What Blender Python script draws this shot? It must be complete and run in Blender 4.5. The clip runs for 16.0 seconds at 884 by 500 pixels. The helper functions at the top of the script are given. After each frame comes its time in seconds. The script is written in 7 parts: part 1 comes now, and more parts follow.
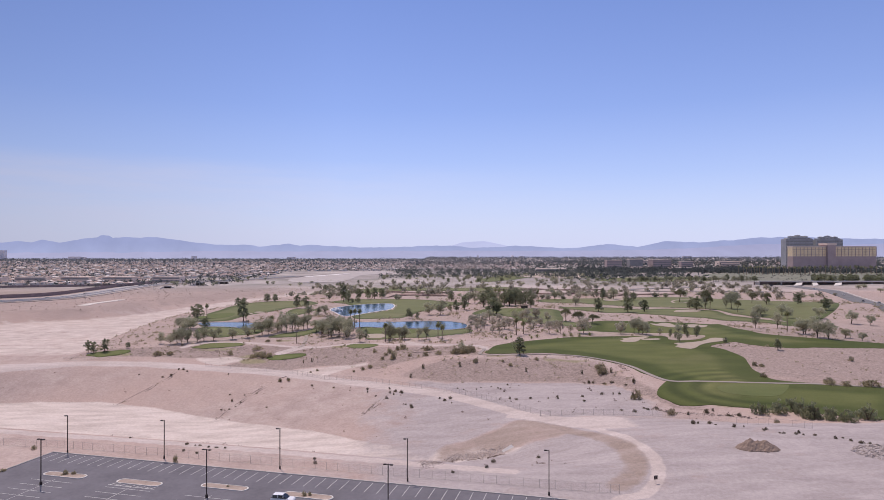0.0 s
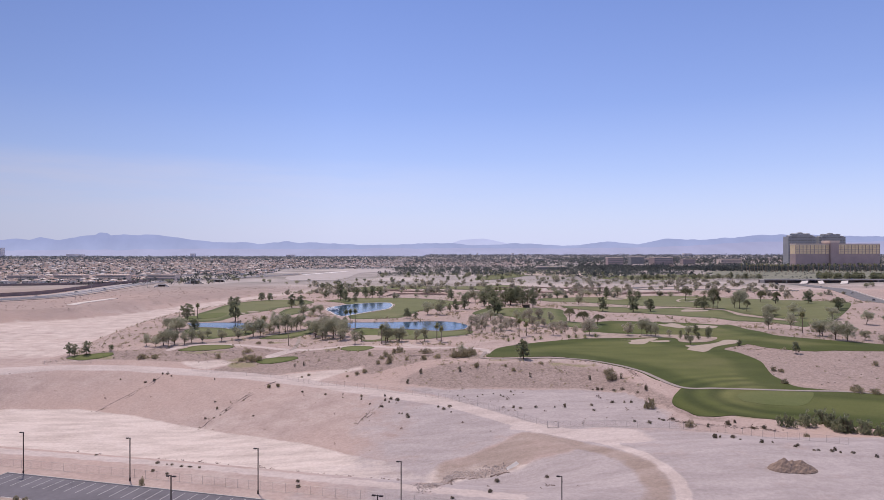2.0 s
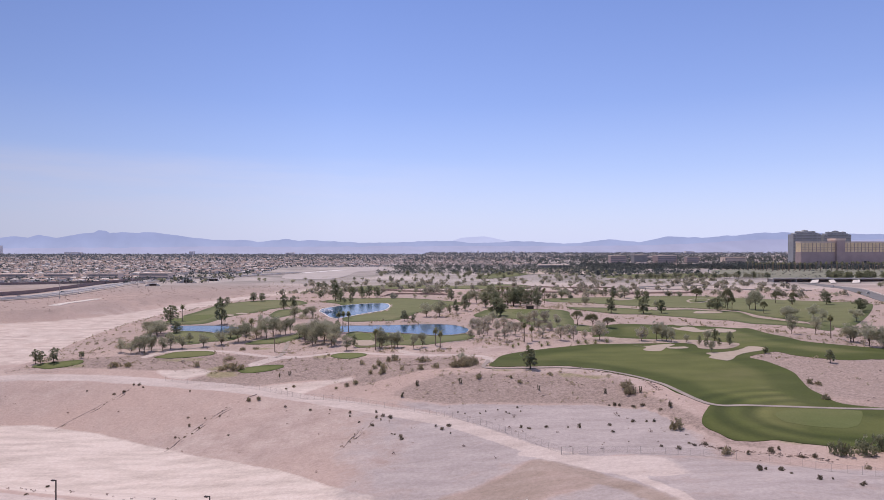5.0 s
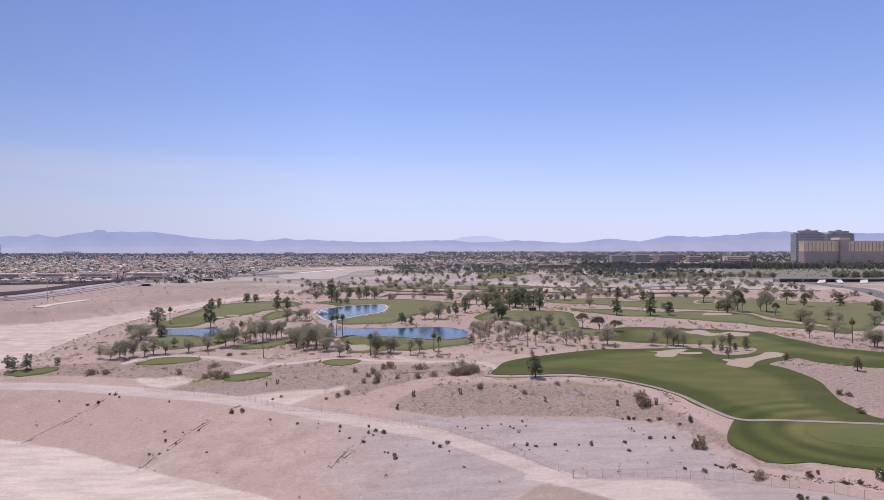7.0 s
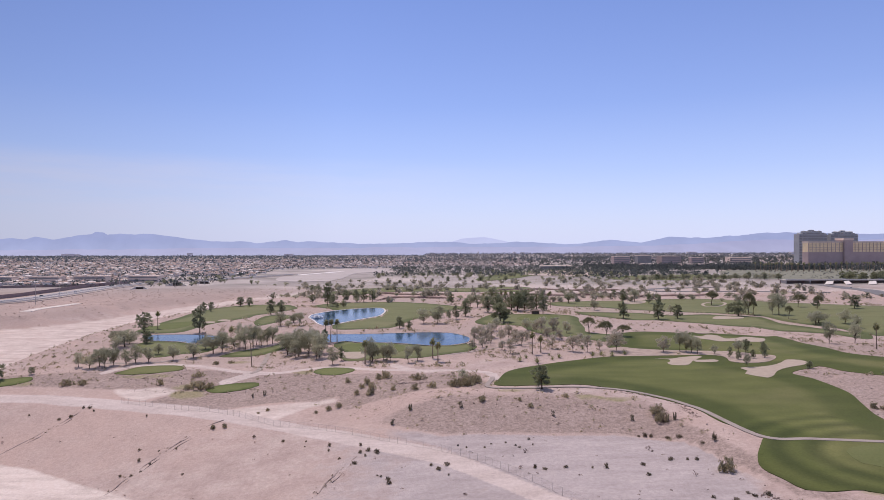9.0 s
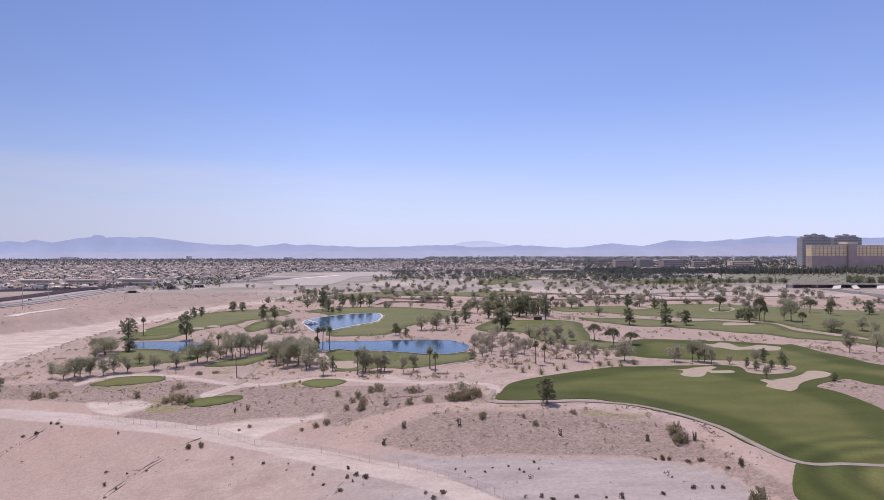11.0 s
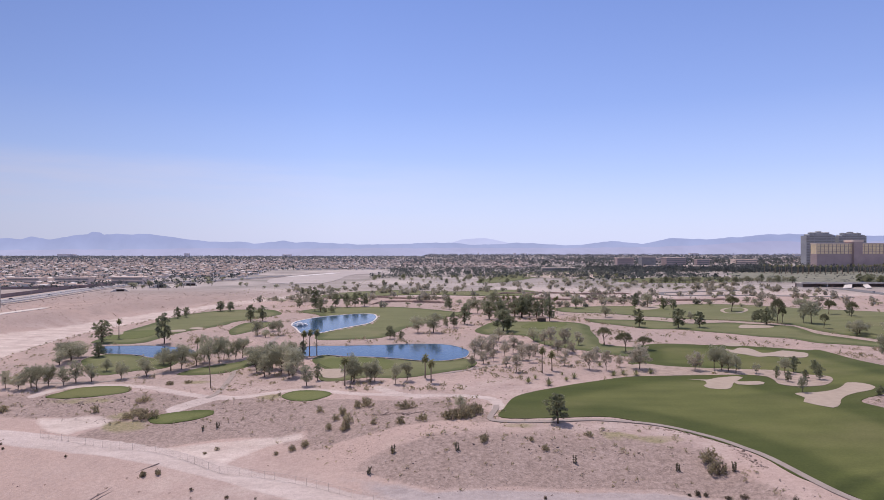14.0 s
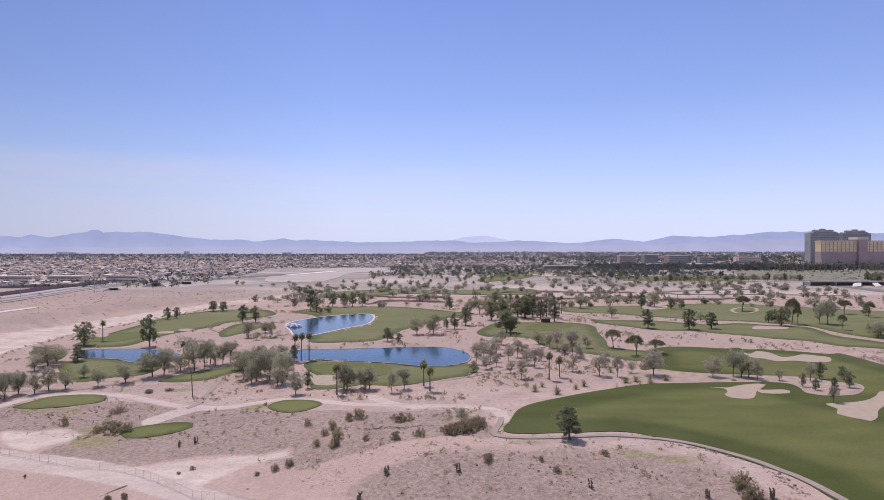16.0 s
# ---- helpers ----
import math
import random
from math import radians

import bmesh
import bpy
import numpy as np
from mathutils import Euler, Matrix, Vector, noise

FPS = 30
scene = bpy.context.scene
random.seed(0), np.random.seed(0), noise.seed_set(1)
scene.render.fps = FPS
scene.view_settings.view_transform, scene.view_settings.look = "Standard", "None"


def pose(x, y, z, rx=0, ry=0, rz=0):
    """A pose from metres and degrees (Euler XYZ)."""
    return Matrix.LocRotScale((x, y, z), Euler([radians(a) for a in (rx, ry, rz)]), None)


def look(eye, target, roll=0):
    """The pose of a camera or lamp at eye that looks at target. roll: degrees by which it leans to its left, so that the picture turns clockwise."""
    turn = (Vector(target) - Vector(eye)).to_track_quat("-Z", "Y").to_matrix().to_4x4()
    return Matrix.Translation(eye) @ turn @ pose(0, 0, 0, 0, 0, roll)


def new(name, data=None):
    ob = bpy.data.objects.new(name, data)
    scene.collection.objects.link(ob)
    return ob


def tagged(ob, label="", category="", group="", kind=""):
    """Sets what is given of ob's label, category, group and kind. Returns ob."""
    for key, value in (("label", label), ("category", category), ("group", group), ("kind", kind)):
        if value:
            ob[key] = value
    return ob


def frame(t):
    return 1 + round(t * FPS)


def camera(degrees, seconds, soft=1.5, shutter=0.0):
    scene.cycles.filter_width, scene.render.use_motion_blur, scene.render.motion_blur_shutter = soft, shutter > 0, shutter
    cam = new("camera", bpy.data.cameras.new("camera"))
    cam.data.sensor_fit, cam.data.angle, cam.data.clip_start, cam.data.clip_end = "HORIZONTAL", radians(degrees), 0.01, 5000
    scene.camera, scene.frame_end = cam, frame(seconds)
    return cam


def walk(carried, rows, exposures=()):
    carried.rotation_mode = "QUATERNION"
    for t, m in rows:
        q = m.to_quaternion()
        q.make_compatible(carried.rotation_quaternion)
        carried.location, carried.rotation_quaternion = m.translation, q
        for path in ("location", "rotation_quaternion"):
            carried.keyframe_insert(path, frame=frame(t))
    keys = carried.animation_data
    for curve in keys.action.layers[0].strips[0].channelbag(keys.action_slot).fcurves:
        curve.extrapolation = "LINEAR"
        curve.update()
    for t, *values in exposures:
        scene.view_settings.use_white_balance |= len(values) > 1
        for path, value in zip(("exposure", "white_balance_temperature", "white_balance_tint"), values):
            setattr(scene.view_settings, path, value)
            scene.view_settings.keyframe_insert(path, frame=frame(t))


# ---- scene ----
cam = camera(70, 16.0, soft=0.8)
PATH = [
    (0, (-2.224, 1.192, 49.551), (-2.225, 3.192, 49.559), 0.000),
    (0.5, (-2.375, 5.124, 49.643), (-2.375, 7.124, 49.649), 0.100),
    (1, (-2.233, 9.585, 49.714), (-2.233, 11.585, 49.718), 0.100),
    (1.5, (-2.195, 14.037, 49.669), (-2.195, 16.037, 49.671), 0.100),
    (2, (-1.884, 18.57, 49.711), (-1.884, 20.57, 49.711), 0.000),
    (2.5, (-1.671, 23.0, 49.735), (-1.672, 25.0, 49.734), -0.000),
    (3, (-1.55, 27.518, 49.776), (-1.551, 29.518, 49.773), -0.000),
    (3.5, (-1.336, 32.223, 49.88), (-1.338, 34.223, 49.876), -0.100),
    (4, (-1.316, 36.76, 50.017), (-1.317, 38.76, 50.011), -0.000),
    (6.5, (-0.651, 60.07, 50.151), (-0.653, 62.07, 50.143), 0.000),
    (7, (-0.601, 64.767, 50.162), (-0.602, 66.767, 50.153), -0.006),
    (7.5, (-0.549, 69.25, 50.141), (-0.55, 71.25, 50.134), -0.013),
    (8, (-0.351, 73.74, 50.159), (-0.353, 75.74, 50.152), -0.019),
    (8.5, (-0.257, 78.204, 50.054), (-0.259, 80.204, 50.049), -0.025),
    (9, (-0.036, 82.673, 50.088), (-0.038, 84.673, 50.084), -0.132),
    (11.5, (1.248, 104.935, 49.898), (1.245, 106.935, 49.906), -0.063),
    (12, (1.423, 109.427, 49.875), (1.42, 111.427, 49.882), -0.069),
    (12.5, (1.602, 113.938, 49.863), (1.6, 115.938, 49.869), -0.076),
    (13, (1.828, 118.531, 49.9), (1.826, 120.531, 49.904), 0.018),
    (13.5, (2.034, 123.095, 49.906), (2.032, 125.095, 49.908), 0.012),
    (14, (2.156, 127.687, 49.865), (2.154, 129.687, 49.864), 0.005),
    (14.5, (2.158, 132.312, 49.835), (2.155, 134.312, 49.831), -0.001),
    (15, (2.1, 136.824, 49.847), (2.098, 138.824, 49.841), -0.007),
    (15.5, (2.275, 141.185, 49.864), (2.271, 143.185, 49.857), 0.086),
    (16, (2.488, 145.595, 49.943), (2.484, 147.595, 49.935), -0.020),
]
EXPOSURES = [(0, 0.165, 6850, 22.3), (4, 0.2, 6850, 22.3), (9, 0.225, 6850, 22.3), (16, 0.255, 6850, 22.3)]
SKY_STRENGTH, SUN_STRENGTH = 0.104, 2.65
SKY_GAIN, HAZE_COLOUR, VEIL_COLOUR = (0.84, 0.91, 1.17), (4.9, 5.9, 8.1), (5.5, 6.3, 8.2)
SAND_DARK, SAND_MID, SAND_LIGHT, SAND_PINK = (0.338, 0.257, 0.228), (0.428, 0.337, 0.303), (0.495, 0.411, 0.370), (0.456, 0.343, 0.299)
PALE_DARK, PALE_LIGHT = (0.462, 0.388, 0.346), (0.625, 0.54, 0.49)
ROCK_DARK, ROCK_MID = (0.228, 0.174, 0.150), (0.336, 0.262, 0.232)
GREY_DARK, GREY_LIGHT = (0.336, 0.290, 0.282), (0.432, 0.378, 0.368)
ROAD_DARK, ROAD_LIGHT = (0.448, 0.374, 0.342), (0.556, 0.478, 0.444)
EARTH_DARK, EARTH_LIGHT = (0.282, 0.219, 0.184), (0.382, 0.306, 0.267)
TURF_DARK, TURF_LIGHT, TURF_WORN = (0.074, 0.090, 0.030), (0.121, 0.136, 0.048), (0.156, 0.152, 0.072)
GREEN_DARK, GREEN_LIGHT = (0.108, 0.132, 0.050), (0.145, 0.165, 0.068)
WATER_DARK, WATER_LIGHT = (0.010, 0.050, 0.105), (0.018, 0.070, 0.135)
SPECK = (0.213, 0.162, 0.140)
walk(cam, [(t, look(eye, target, roll)) for t, eye, target, roll in PATH], exposures=EXPOSURES)

# ---- light: a high desert sun ahead and to the left, a clear sky with a thin veil near the horizon ----
SUN_WAY = Vector((2.4, -3.8, -9.3))
world = bpy.data.worlds.new("sky")
scene.world = world
world.use_nodes = True
wt = world.node_tree
sky = wt.nodes.new("ShaderNodeTexSky")
sky.sky_type, sky.sun_disc = "NISHITA", False
sky.sun_elevation, sky.sun_rotation = radians(64), radians(-32)
sky.altitude, sky.air_density, sky.dust_density, sky.ozone_density = 650, 1.0, 0.2, 3.0
# pale haze that thickens towards the horizon all round, and a thin streaky veil of cloud low on one side
wco, wsep = wt.nodes.new("ShaderNodeTexCoord"), wt.nodes.new("ShaderNodeSeparateXYZ")
wt.links.new(wco.outputs["Generated"], wsep.inputs[0])
wmap, wnoise = wt.nodes.new("ShaderNodeMapping"), wt.nodes.new("ShaderNodeTexNoise")
wmap.inputs["Scale"].default_value = (3.0, 3.0, 26.0)
wnoise.inputs["Scale"].default_value, wnoise.inputs["Detail"].default_value, wnoise.inputs["Roughness"].default_value = 1.6, 7, 0.62
wt.links.new(wco.outputs["Generated"], wmap.inputs[0])
wt.links.new(wmap.outputs[0], wnoise.inputs["Vector"])


def wramp(fac, stops):
    r = wt.nodes.new("ShaderNodeValToRGB")
    while len(r.color_ramp.elements) < len(stops):
        r.color_ramp.elements.new(0.5)
    for e, (at, c) in zip(r.color_ramp.elements, stops):
        e.position, e.color = at, (c, c, c, 1)
    wt.links.new(fac, r.inputs[0])
    return r.outputs[0]


def wmath(op, a, b):
    n = wt.nodes.new("ShaderNodeMath")
    n.operation = op
    for sock, v in zip(n.inputs, (a, b)):
        if isinstance(v, (int, float)):
            sock.default_value = v
        else:
            wt.links.new(v, sock)
    return n.outputs[0]


def wmix(fac, a, b, blend="MIX"):
    n = wt.nodes.new("ShaderNodeMix")
    n.data_type, n.blend_type = "RGBA", blend
    for sock, v in ((n.inputs[0], fac), (n.inputs[6], a), (n.inputs[7], b)):
        if isinstance(v, tuple):
            sock.default_value = (*v, 1)
        elif isinstance(v, (int, float)):
            sock.default_value = v
        else:
            wt.links.new(v, sock)
    return n.outputs[2]


haze = wramp(wsep.outputs["Z"], [(0.0, 0.92), (0.05, 0.62), (0.12, 0.30), (0.22, 0.10), (0.45, 0.0)])
veil_up = wramp(wsep.outputs["Z"], [(0.0, 0.55), (0.075, 0.6), (0.12, 0.5), (0.142, 0.0)])
veil_side = wramp(wmath("ADD", wmath("MULTIPLY", wsep.outputs["X"], 0.5), 0.5), [(0.0, 1.0), (0.25, 1.0), (0.52, 0.25), (0.65, 0.0)])
veil = wmath("MULTIPLY", wmath("MULTIPLY", veil_up, veil_side), wramp(wnoise.outputs[0], [(0.33, 0.35), (0.62, 1.0)]))
col = wmix(1.0, sky.outputs[0], SKY_GAIN, "MULTIPLY")
# neutral haze added overhead, out of view, so shadows are less blue, and a slow fall of brightness from one side to the
# other
col = wmix(wramp(wsep.outputs["Z"], [(0.42, 0.0), (0.75, 0.55)]), col, (4.6, 4.7, 5.0))
col = wmix(haze, col, HAZE_COLOUR)
col = wmix(veil, col, VEIL_COLOUR)
col = wmix(1.0, col, wramp(wmath("ADD", wmath("MULTIPLY", wsep.outputs["X"], 0.5), 0.5), [(0.2, 0.71), (0.42, 0.95), (0.8, 1.04)]), "MULTIPLY")
wt.links.new(col, wt.nodes["Background"].inputs[0])
wt.nodes["Background"].inputs[1].default_value = SKY_STRENGTH
sun = new("sun", bpy.data.lights.new("sun", "SUN"))
sun.data.energy, sun.data.angle, sun.data.color = SUN_STRENGTH, radians(0.53), (1.0, 0.95, 0.88)
sun.matrix_world = look((0, 0, 300), Vector((0, 0, 300)) + SUN_WAY)


# ---- materials ----
def shader(name, rough=0.9, metal=0.0, spec=0.3):
    m = bpy.data.materials.new(name)
    m.use_nodes = True
    b = m.node_tree.nodes["Principled BSDF"]
    b.inputs["Roughness"].default_value, b.inputs["Metallic"].default_value = rough, metal
    b.inputs["Specular IOR Level"].default_value = spec
    return m, m.node_tree, b


def tex(nt, kind, scale, detail=4.0, space="Object", rough=0.55, stretch=None):
    co = nt.nodes.new("ShaderNodeTexCoord")
    out = co.outputs[space]
    if stretch:
        mp = nt.nodes.new("ShaderNodeMapping")
        mp.inputs["Scale"].default_value = stretch[:3]
        if len(stretch) > 3:
            mp.inputs["Rotation"].default_value = (0, 0, stretch[3])
        nt.links.new(out, mp.inputs[0])
        out = mp.outputs[0]
    n = nt.nodes.new({"noise": "ShaderNodeTexNoise", "voronoi": "ShaderNodeTexVoronoi"}[kind])
    n.inputs["Scale"].default_value = scale
    if kind == "noise":
        n.inputs["Detail"].default_value, n.inputs["Roughness"].default_value = detail, rough
    nt.links.new(out, n.inputs["Vector"])
    return n.outputs[0]


def ramp(nt, fac, stops):
    r = nt.nodes.new("ShaderNodeValToRGB")
    while len(r.color_ramp.elements) < len(stops):
        r.color_ramp.elements.new(0.5)
    for e, (p, c) in zip(r.color_ramp.elements, stops):
        e.position, e.color = p, (*c, 1) if len(c) == 3 else c
    nt.links.new(fac, r.inputs[0])
    return r.outputs[0]


def mix(nt, fac, a, b, blend="MIX"):
    n = nt.nodes.new("ShaderNodeMix")
    n.data_type, n.blend_type = "RGBA", blend
    for sock, v in ((n.inputs[0], fac), (n.inputs[6], a), (n.inputs[7], b)):
        if isinstance(v, (int, float)):
            sock.default_value = v
        elif isinstance(v, tuple):
            sock.default_value = (*v, 1)
        else:
            nt.links.new(v, sock)
    return n.outputs[2]


def maths(nt, op, a, b=0.0, clamp=False):
    n = nt.nodes.new("ShaderNodeMath")
    n.operation, n.use_clamp = op, clamp
    for sock, v in zip(n.inputs, (a, b)):
        if isinstance(v, (int, float)):
            sock.default_value = v
        else:
            nt.links.new(v, sock)
    return n.outputs[0]


def attr(nt, name):
    n = nt.nodes.new("ShaderNodeAttribute")
    n.attribute_name = name
    return n.outputs["Fac"]


def bump(nt, b, height, strength=0.3, distance=0.1):
    n = nt.nodes.new("ShaderNodeBump")
    n.inputs["Strength"].default_value, n.inputs["Distance"].default_value = strength, distance
    nt.links.new(height, n.inputs["Height"])
    nt.links.new(n.outputs[0], b.inputs["Normal"])


def plain(name, c, rough=0.8, metal=0.0, vary=0.25, scale=1.0, spec=0.3):
    """A painted or cast surface with light mottling at two scales."""
    m, nt, b = shader(name, rough, metal, spec)
    n1, n2 = tex(nt, "noise", scale), tex(nt, "noise", scale * 9, 3)
    f = maths(nt, "ADD", maths(nt, "MULTIPLY", n1, 0.65), maths(nt, "MULTIPLY", n2, 0.35))
    lo, hi = tuple(v * (1 - vary) for v in c), tuple(min(1, v * (1 + vary)) for v in c)
    nt.links.new(ramp(nt, f, [(0.3, lo), (0.7, hi)]), b.inputs["Base Color"])
    bump(nt, b, n2, 0.15, 0.03)
    return m


def by_island(name, colours, rough=0.85, spec=0.2, obj=False):
    """Many small pieces, each with a shade of its own."""
    m, nt, b = shader(name, rough, 0, spec)
    g = nt.nodes.new("ShaderNodeObjectInfo" if obj else "ShaderNodeNewGeometry")
    k = len(colours)
    col = ramp(nt, g.outputs["Random" if obj else "Random Per Island"], [(i / max(1, k - 1), c) for i, c in enumerate(colours)])
    n = tex(nt, "noise", 0.5, 3)
    nt.links.new(mix(nt, 0.35, col, ramp(nt, n, [(0.3, (0.35, 0.35, 0.35)), (0.7, (0.75, 0.75, 0.75))]), "OVERLAY"), b.inputs["Base Color"])
    return m


def leaf(name, dark, light, per_tree=0.35):
    m, nt, b = shader(name, 0.75, 0, 0.15)
    g, o = nt.nodes.new("ShaderNodeNewGeometry"), nt.nodes.new("ShaderNodeObjectInfo")
    f = maths(nt, "ADD", maths(nt, "MULTIPLY", g.outputs["Random Per Island"], 1 - per_tree), maths(nt, "MULTIPLY", o.outputs["Random"], per_tree))
    col = ramp(nt, f, [(0.15, dark), (0.85, light)])
    nt.links.new(col, b.inputs["Base Color"])
    t, s = nt.nodes.new("ShaderNodeBsdfTranslucent"), nt.nodes.new("ShaderNodeMixShader")
    nt.links.new(col, t.inputs[0])
    s.inputs[0].default_value = 0.6
    nt.links.new(b.outputs[0], s.inputs[1])
    nt.links.new(t.outputs[0], s.inputs[2])
    nt.links.new(s.outputs[0], nt.nodes["Material Output"].inputs["Surface"])
    return m


def ground_material():
    m, nt, b = shader("desert_ground", 0.95, 0, 0.15)
    big, mid, fine, grit = tex(nt, "noise", 0.012, 5), tex(nt, "noise", 0.09, 6, rough=0.65), tex(nt, "noise", 0.9, 7, rough=0.75), tex(nt, "voronoi", 2.2)
    col = ramp(nt, mid, [(0.28, SAND_DARK), (0.5, SAND_MID), (0.72, SAND_LIGHT)])
    col = mix(nt, ramp(nt, big, [(0.40, (0, 0, 0)), (0.62, (1, 1, 1))]), col, SAND_PINK)
    edge = maths(nt, "MULTIPLY", maths(nt, "SUBTRACT", mid, 0.5), 1.1)

    def mask(name, ragged=1.0):
        v = maths(nt, "ADD", attr(nt, name), maths(nt, "MULTIPLY", edge, ragged))
        return ramp(nt, v, [(0.35, (0, 0, 0)), (0.65, (1, 1, 1))])

    streak = tex(nt, "noise", 0.06, 5, rough=0.62, stretch=(1, 3.6, 1, 0.22))
    pale = ramp(nt, streak, [(0.3, PALE_DARK), (0.6, PALE_LIGHT)])
    col = mix(nt, mask("pale", 0.7), col, pale)
    rock = ramp(nt, maths(nt, "ADD", maths(nt, "MULTIPLY", fine, 0.7), maths(nt, "MULTIPLY", mid, 0.3)), [(0.36, ROCK_DARK), (0.52, ROCK_MID), (0.68, SAND_MID)])
    col = mix(nt, mask("rock"), col, rock)
    col = mix(nt, mask("grey", 0.8), col, ramp(nt, streak, [(0.3, GREY_DARK), (0.65, GREY_LIGHT)]))
    col = mix(nt, mask("dry", 1.4), col, ramp(nt, fine, [(0.3, (0.22, 0.20, 0.115)), (0.7, (0.34, 0.29, 0.19))]))
    col = mix(nt, mask("road", 0.35), col, ramp(nt, streak, [(0.3, ROAD_DARK), (0.65, ROAD_LIGHT)]))
    col = mix(nt, mask("earth", 0.8), col, ramp(nt, streak, [(0.3, EARTH_DARK), (0.7, EARTH_LIGHT)]))
    plainmask = ramp(nt, attr(nt, "city"), [(0.2, (0, 0, 0)), (0.8, (1, 1, 1))])
    patch = tex(nt, "noise", 0.006, 5, rough=0.6)
    col = mix(nt, plainmask, col, ramp(nt, patch, [(0.38, (0.25, 0.23, 0.21)), (0.5, (0.34, 0.305, 0.285)), (0.64, (0.48, 0.425, 0.395))]))
    col = mix(nt, 0.5, col, ramp(nt, fine, [(0.25, (0.3, 0.3, 0.3)), (0.75, (0.7, 0.7, 0.7))]), "OVERLAY")
    dots = ramp(nt, tex(nt, "voronoi", 1.9), [(0.12, (0.75, 0.75, 0.75)), (0.22, (0, 0, 0))])
    wild = attr(nt, "wild")
    col = mix(nt, maths(nt, "MULTIPLY", maths(nt, "MULTIPLY", dots, wild), ramp(nt, mid, [(0.42, (0, 0, 0)), (0.6, (0.8, 0.8, 0.8))])), col, SPECK)
    speck = ramp(nt, tex(nt, "voronoi", 0.7), [(0.13, (1, 1, 1)), (0.24, (0, 0, 0))])
    where = ramp(nt, tex(nt, "noise", 0.03, 4), [(0.42, (0, 0, 0)), (0.6, (0.75, 0.75, 0.75))])
    col = mix(nt, maths(nt, "MULTIPLY", maths(nt, "MULTIPLY", speck, where), wild), col, SPECK)
    nt.links.new(col, b.inputs["Base Color"])
    h = maths(nt, "ADD", maths(nt, "MULTIPLY", fine, 0.6), maths(nt, "MULTIPLY", grit, 0.4))
    bump(nt, b, h, 0.55, 0.35)
    return m


def turf_material(name, dark, light, worn):
    m, nt, b = shader(name, 0.9, 0, 0.15)
    mid, fine, big = tex(nt, "noise", 0.06, 5), tex(nt, "noise", 1.6, 4, rough=0.7), tex(nt, "noise", 0.018, 4)
    mow = tex(nt, "noise", 0.11, 3, stretch=(0.25, 1, 1, 0.5))
    f = maths(nt, "ADD", maths(nt, "MULTIPLY", mid, 0.45), maths(nt, "MULTIPLY", mow, 0.55))
    col = ramp(nt, f, [(0.26, dark), (0.64, light)])
    col = mix(nt, ramp(nt, big, [(0.5, (0, 0, 0)), (0.72, (0.8, 0.8, 0.8))]), col, worn)
    inner = ramp(nt, attr(nt, "mown"), [(0.0, (0.64, 0.71, 0.60)), (1.0, (1.05, 1.04, 1.02))])
    col = mix(nt, 1.0, col, inner, "MULTIPLY")
    col = mix(nt, 1.0, col, ramp(nt, attr(nt, "stripe"), [(0.0, (0.74, 0.76, 0.74)), (1.0, (1.28, 1.24, 1.2))]), "MULTIPLY")
    col = mix(nt, 0.4, col, ramp(nt, fine, [(0.3, (0.35, 0.35, 0.35)), (0.7, (0.65, 0.65, 0.65))]), "OVERLAY")
    nt.links.new(col, b.inputs["Base Color"])
    bump(nt, b, fine, 0.4, 0.08)
    return m


def water_material():
    m, nt, b = shader("lake_water", 0.06, 0, 0.5)
    b.inputs["IOR"].default_value = 1.33
    n = tex(nt, "noise", 0.02, 3)
    nt.links.new(ramp(nt, n, [(0.35, WATER_DARK), (0.7, WATER_LIGHT)]), b.inputs["Base Color"])
    bump(nt, b, tex(nt, "noise", 0.9, 4, stretch=(1, 0.5, 1)), 0.55, 0.12)
    return m


GROUND = ground_material()
TURF = turf_material("mown_turf", TURF_DARK, TURF_LIGHT, TURF_WORN)
# turf farther off: paler and greyer, with haze mixed into its colour
TURF_HAZED = turf_material("hazed_turf", (0.112, 0.126, 0.060), (0.162, 0.175, 0.088), (0.185, 0.178, 0.100))
GREEN = turf_material("putting_turf", GREEN_DARK, GREEN_LIGHT, TURF_WORN)
WATER = water_material()
BUNKER_SAND = plain("bunker_sand", (0.385, 0.318, 0.258), 0.95, vary=0.12, scale=0.4)
PATH_MAT = plain("pale_path", (0.315, 0.268, 0.24), 0.9, vary=0.15, scale=0.3)
BED_SOIL = plain("brown_bed_soil", (0.36, 0.285, 0.24), 0.95, vary=0.28, scale=0.35)
TRACK_MAT = plain("dirt_track", (0.47, 0.39, 0.335), 0.95, vary=0.16, scale=0.2)
ASPHALT = plain("worn_asphalt", (0.148, 0.14, 0.155), 0.9, vary=0.22, scale=0.12)
ROAD_MAT = plain("road_asphalt", (0.17, 0.165, 0.165), 0.9, vary=0.15, scale=0.05)
CONCRETE = plain("concrete", (0.45, 0.42, 0.39), 0.85, vary=0.15, scale=0.5)
PALE_CONCRETE = plain("pale_concrete", (0.62, 0.58, 0.54), 0.85, vary=0.12, scale=0.2)
PAINT = plain("road_paint", (0.58, 0.57, 0.54), 0.7, vary=0.15, scale=2)
STEEL = plain("galvanised_steel", (0.40, 0.37, 0.35), 0.5, 0.6, vary=0.1, scale=3)
# dark paint of lamps and sign, used too as painted shade in culvert mouths
BRONZE_AND_SHADE = plain("dark_lamp_paint_and_shade", (0.045, 0.03, 0.028), 0.5, vary=0.15, scale=3)
BARK = plain("bark", (0.13, 0.09, 0.065), 0.95, vary=0.35, scale=2)
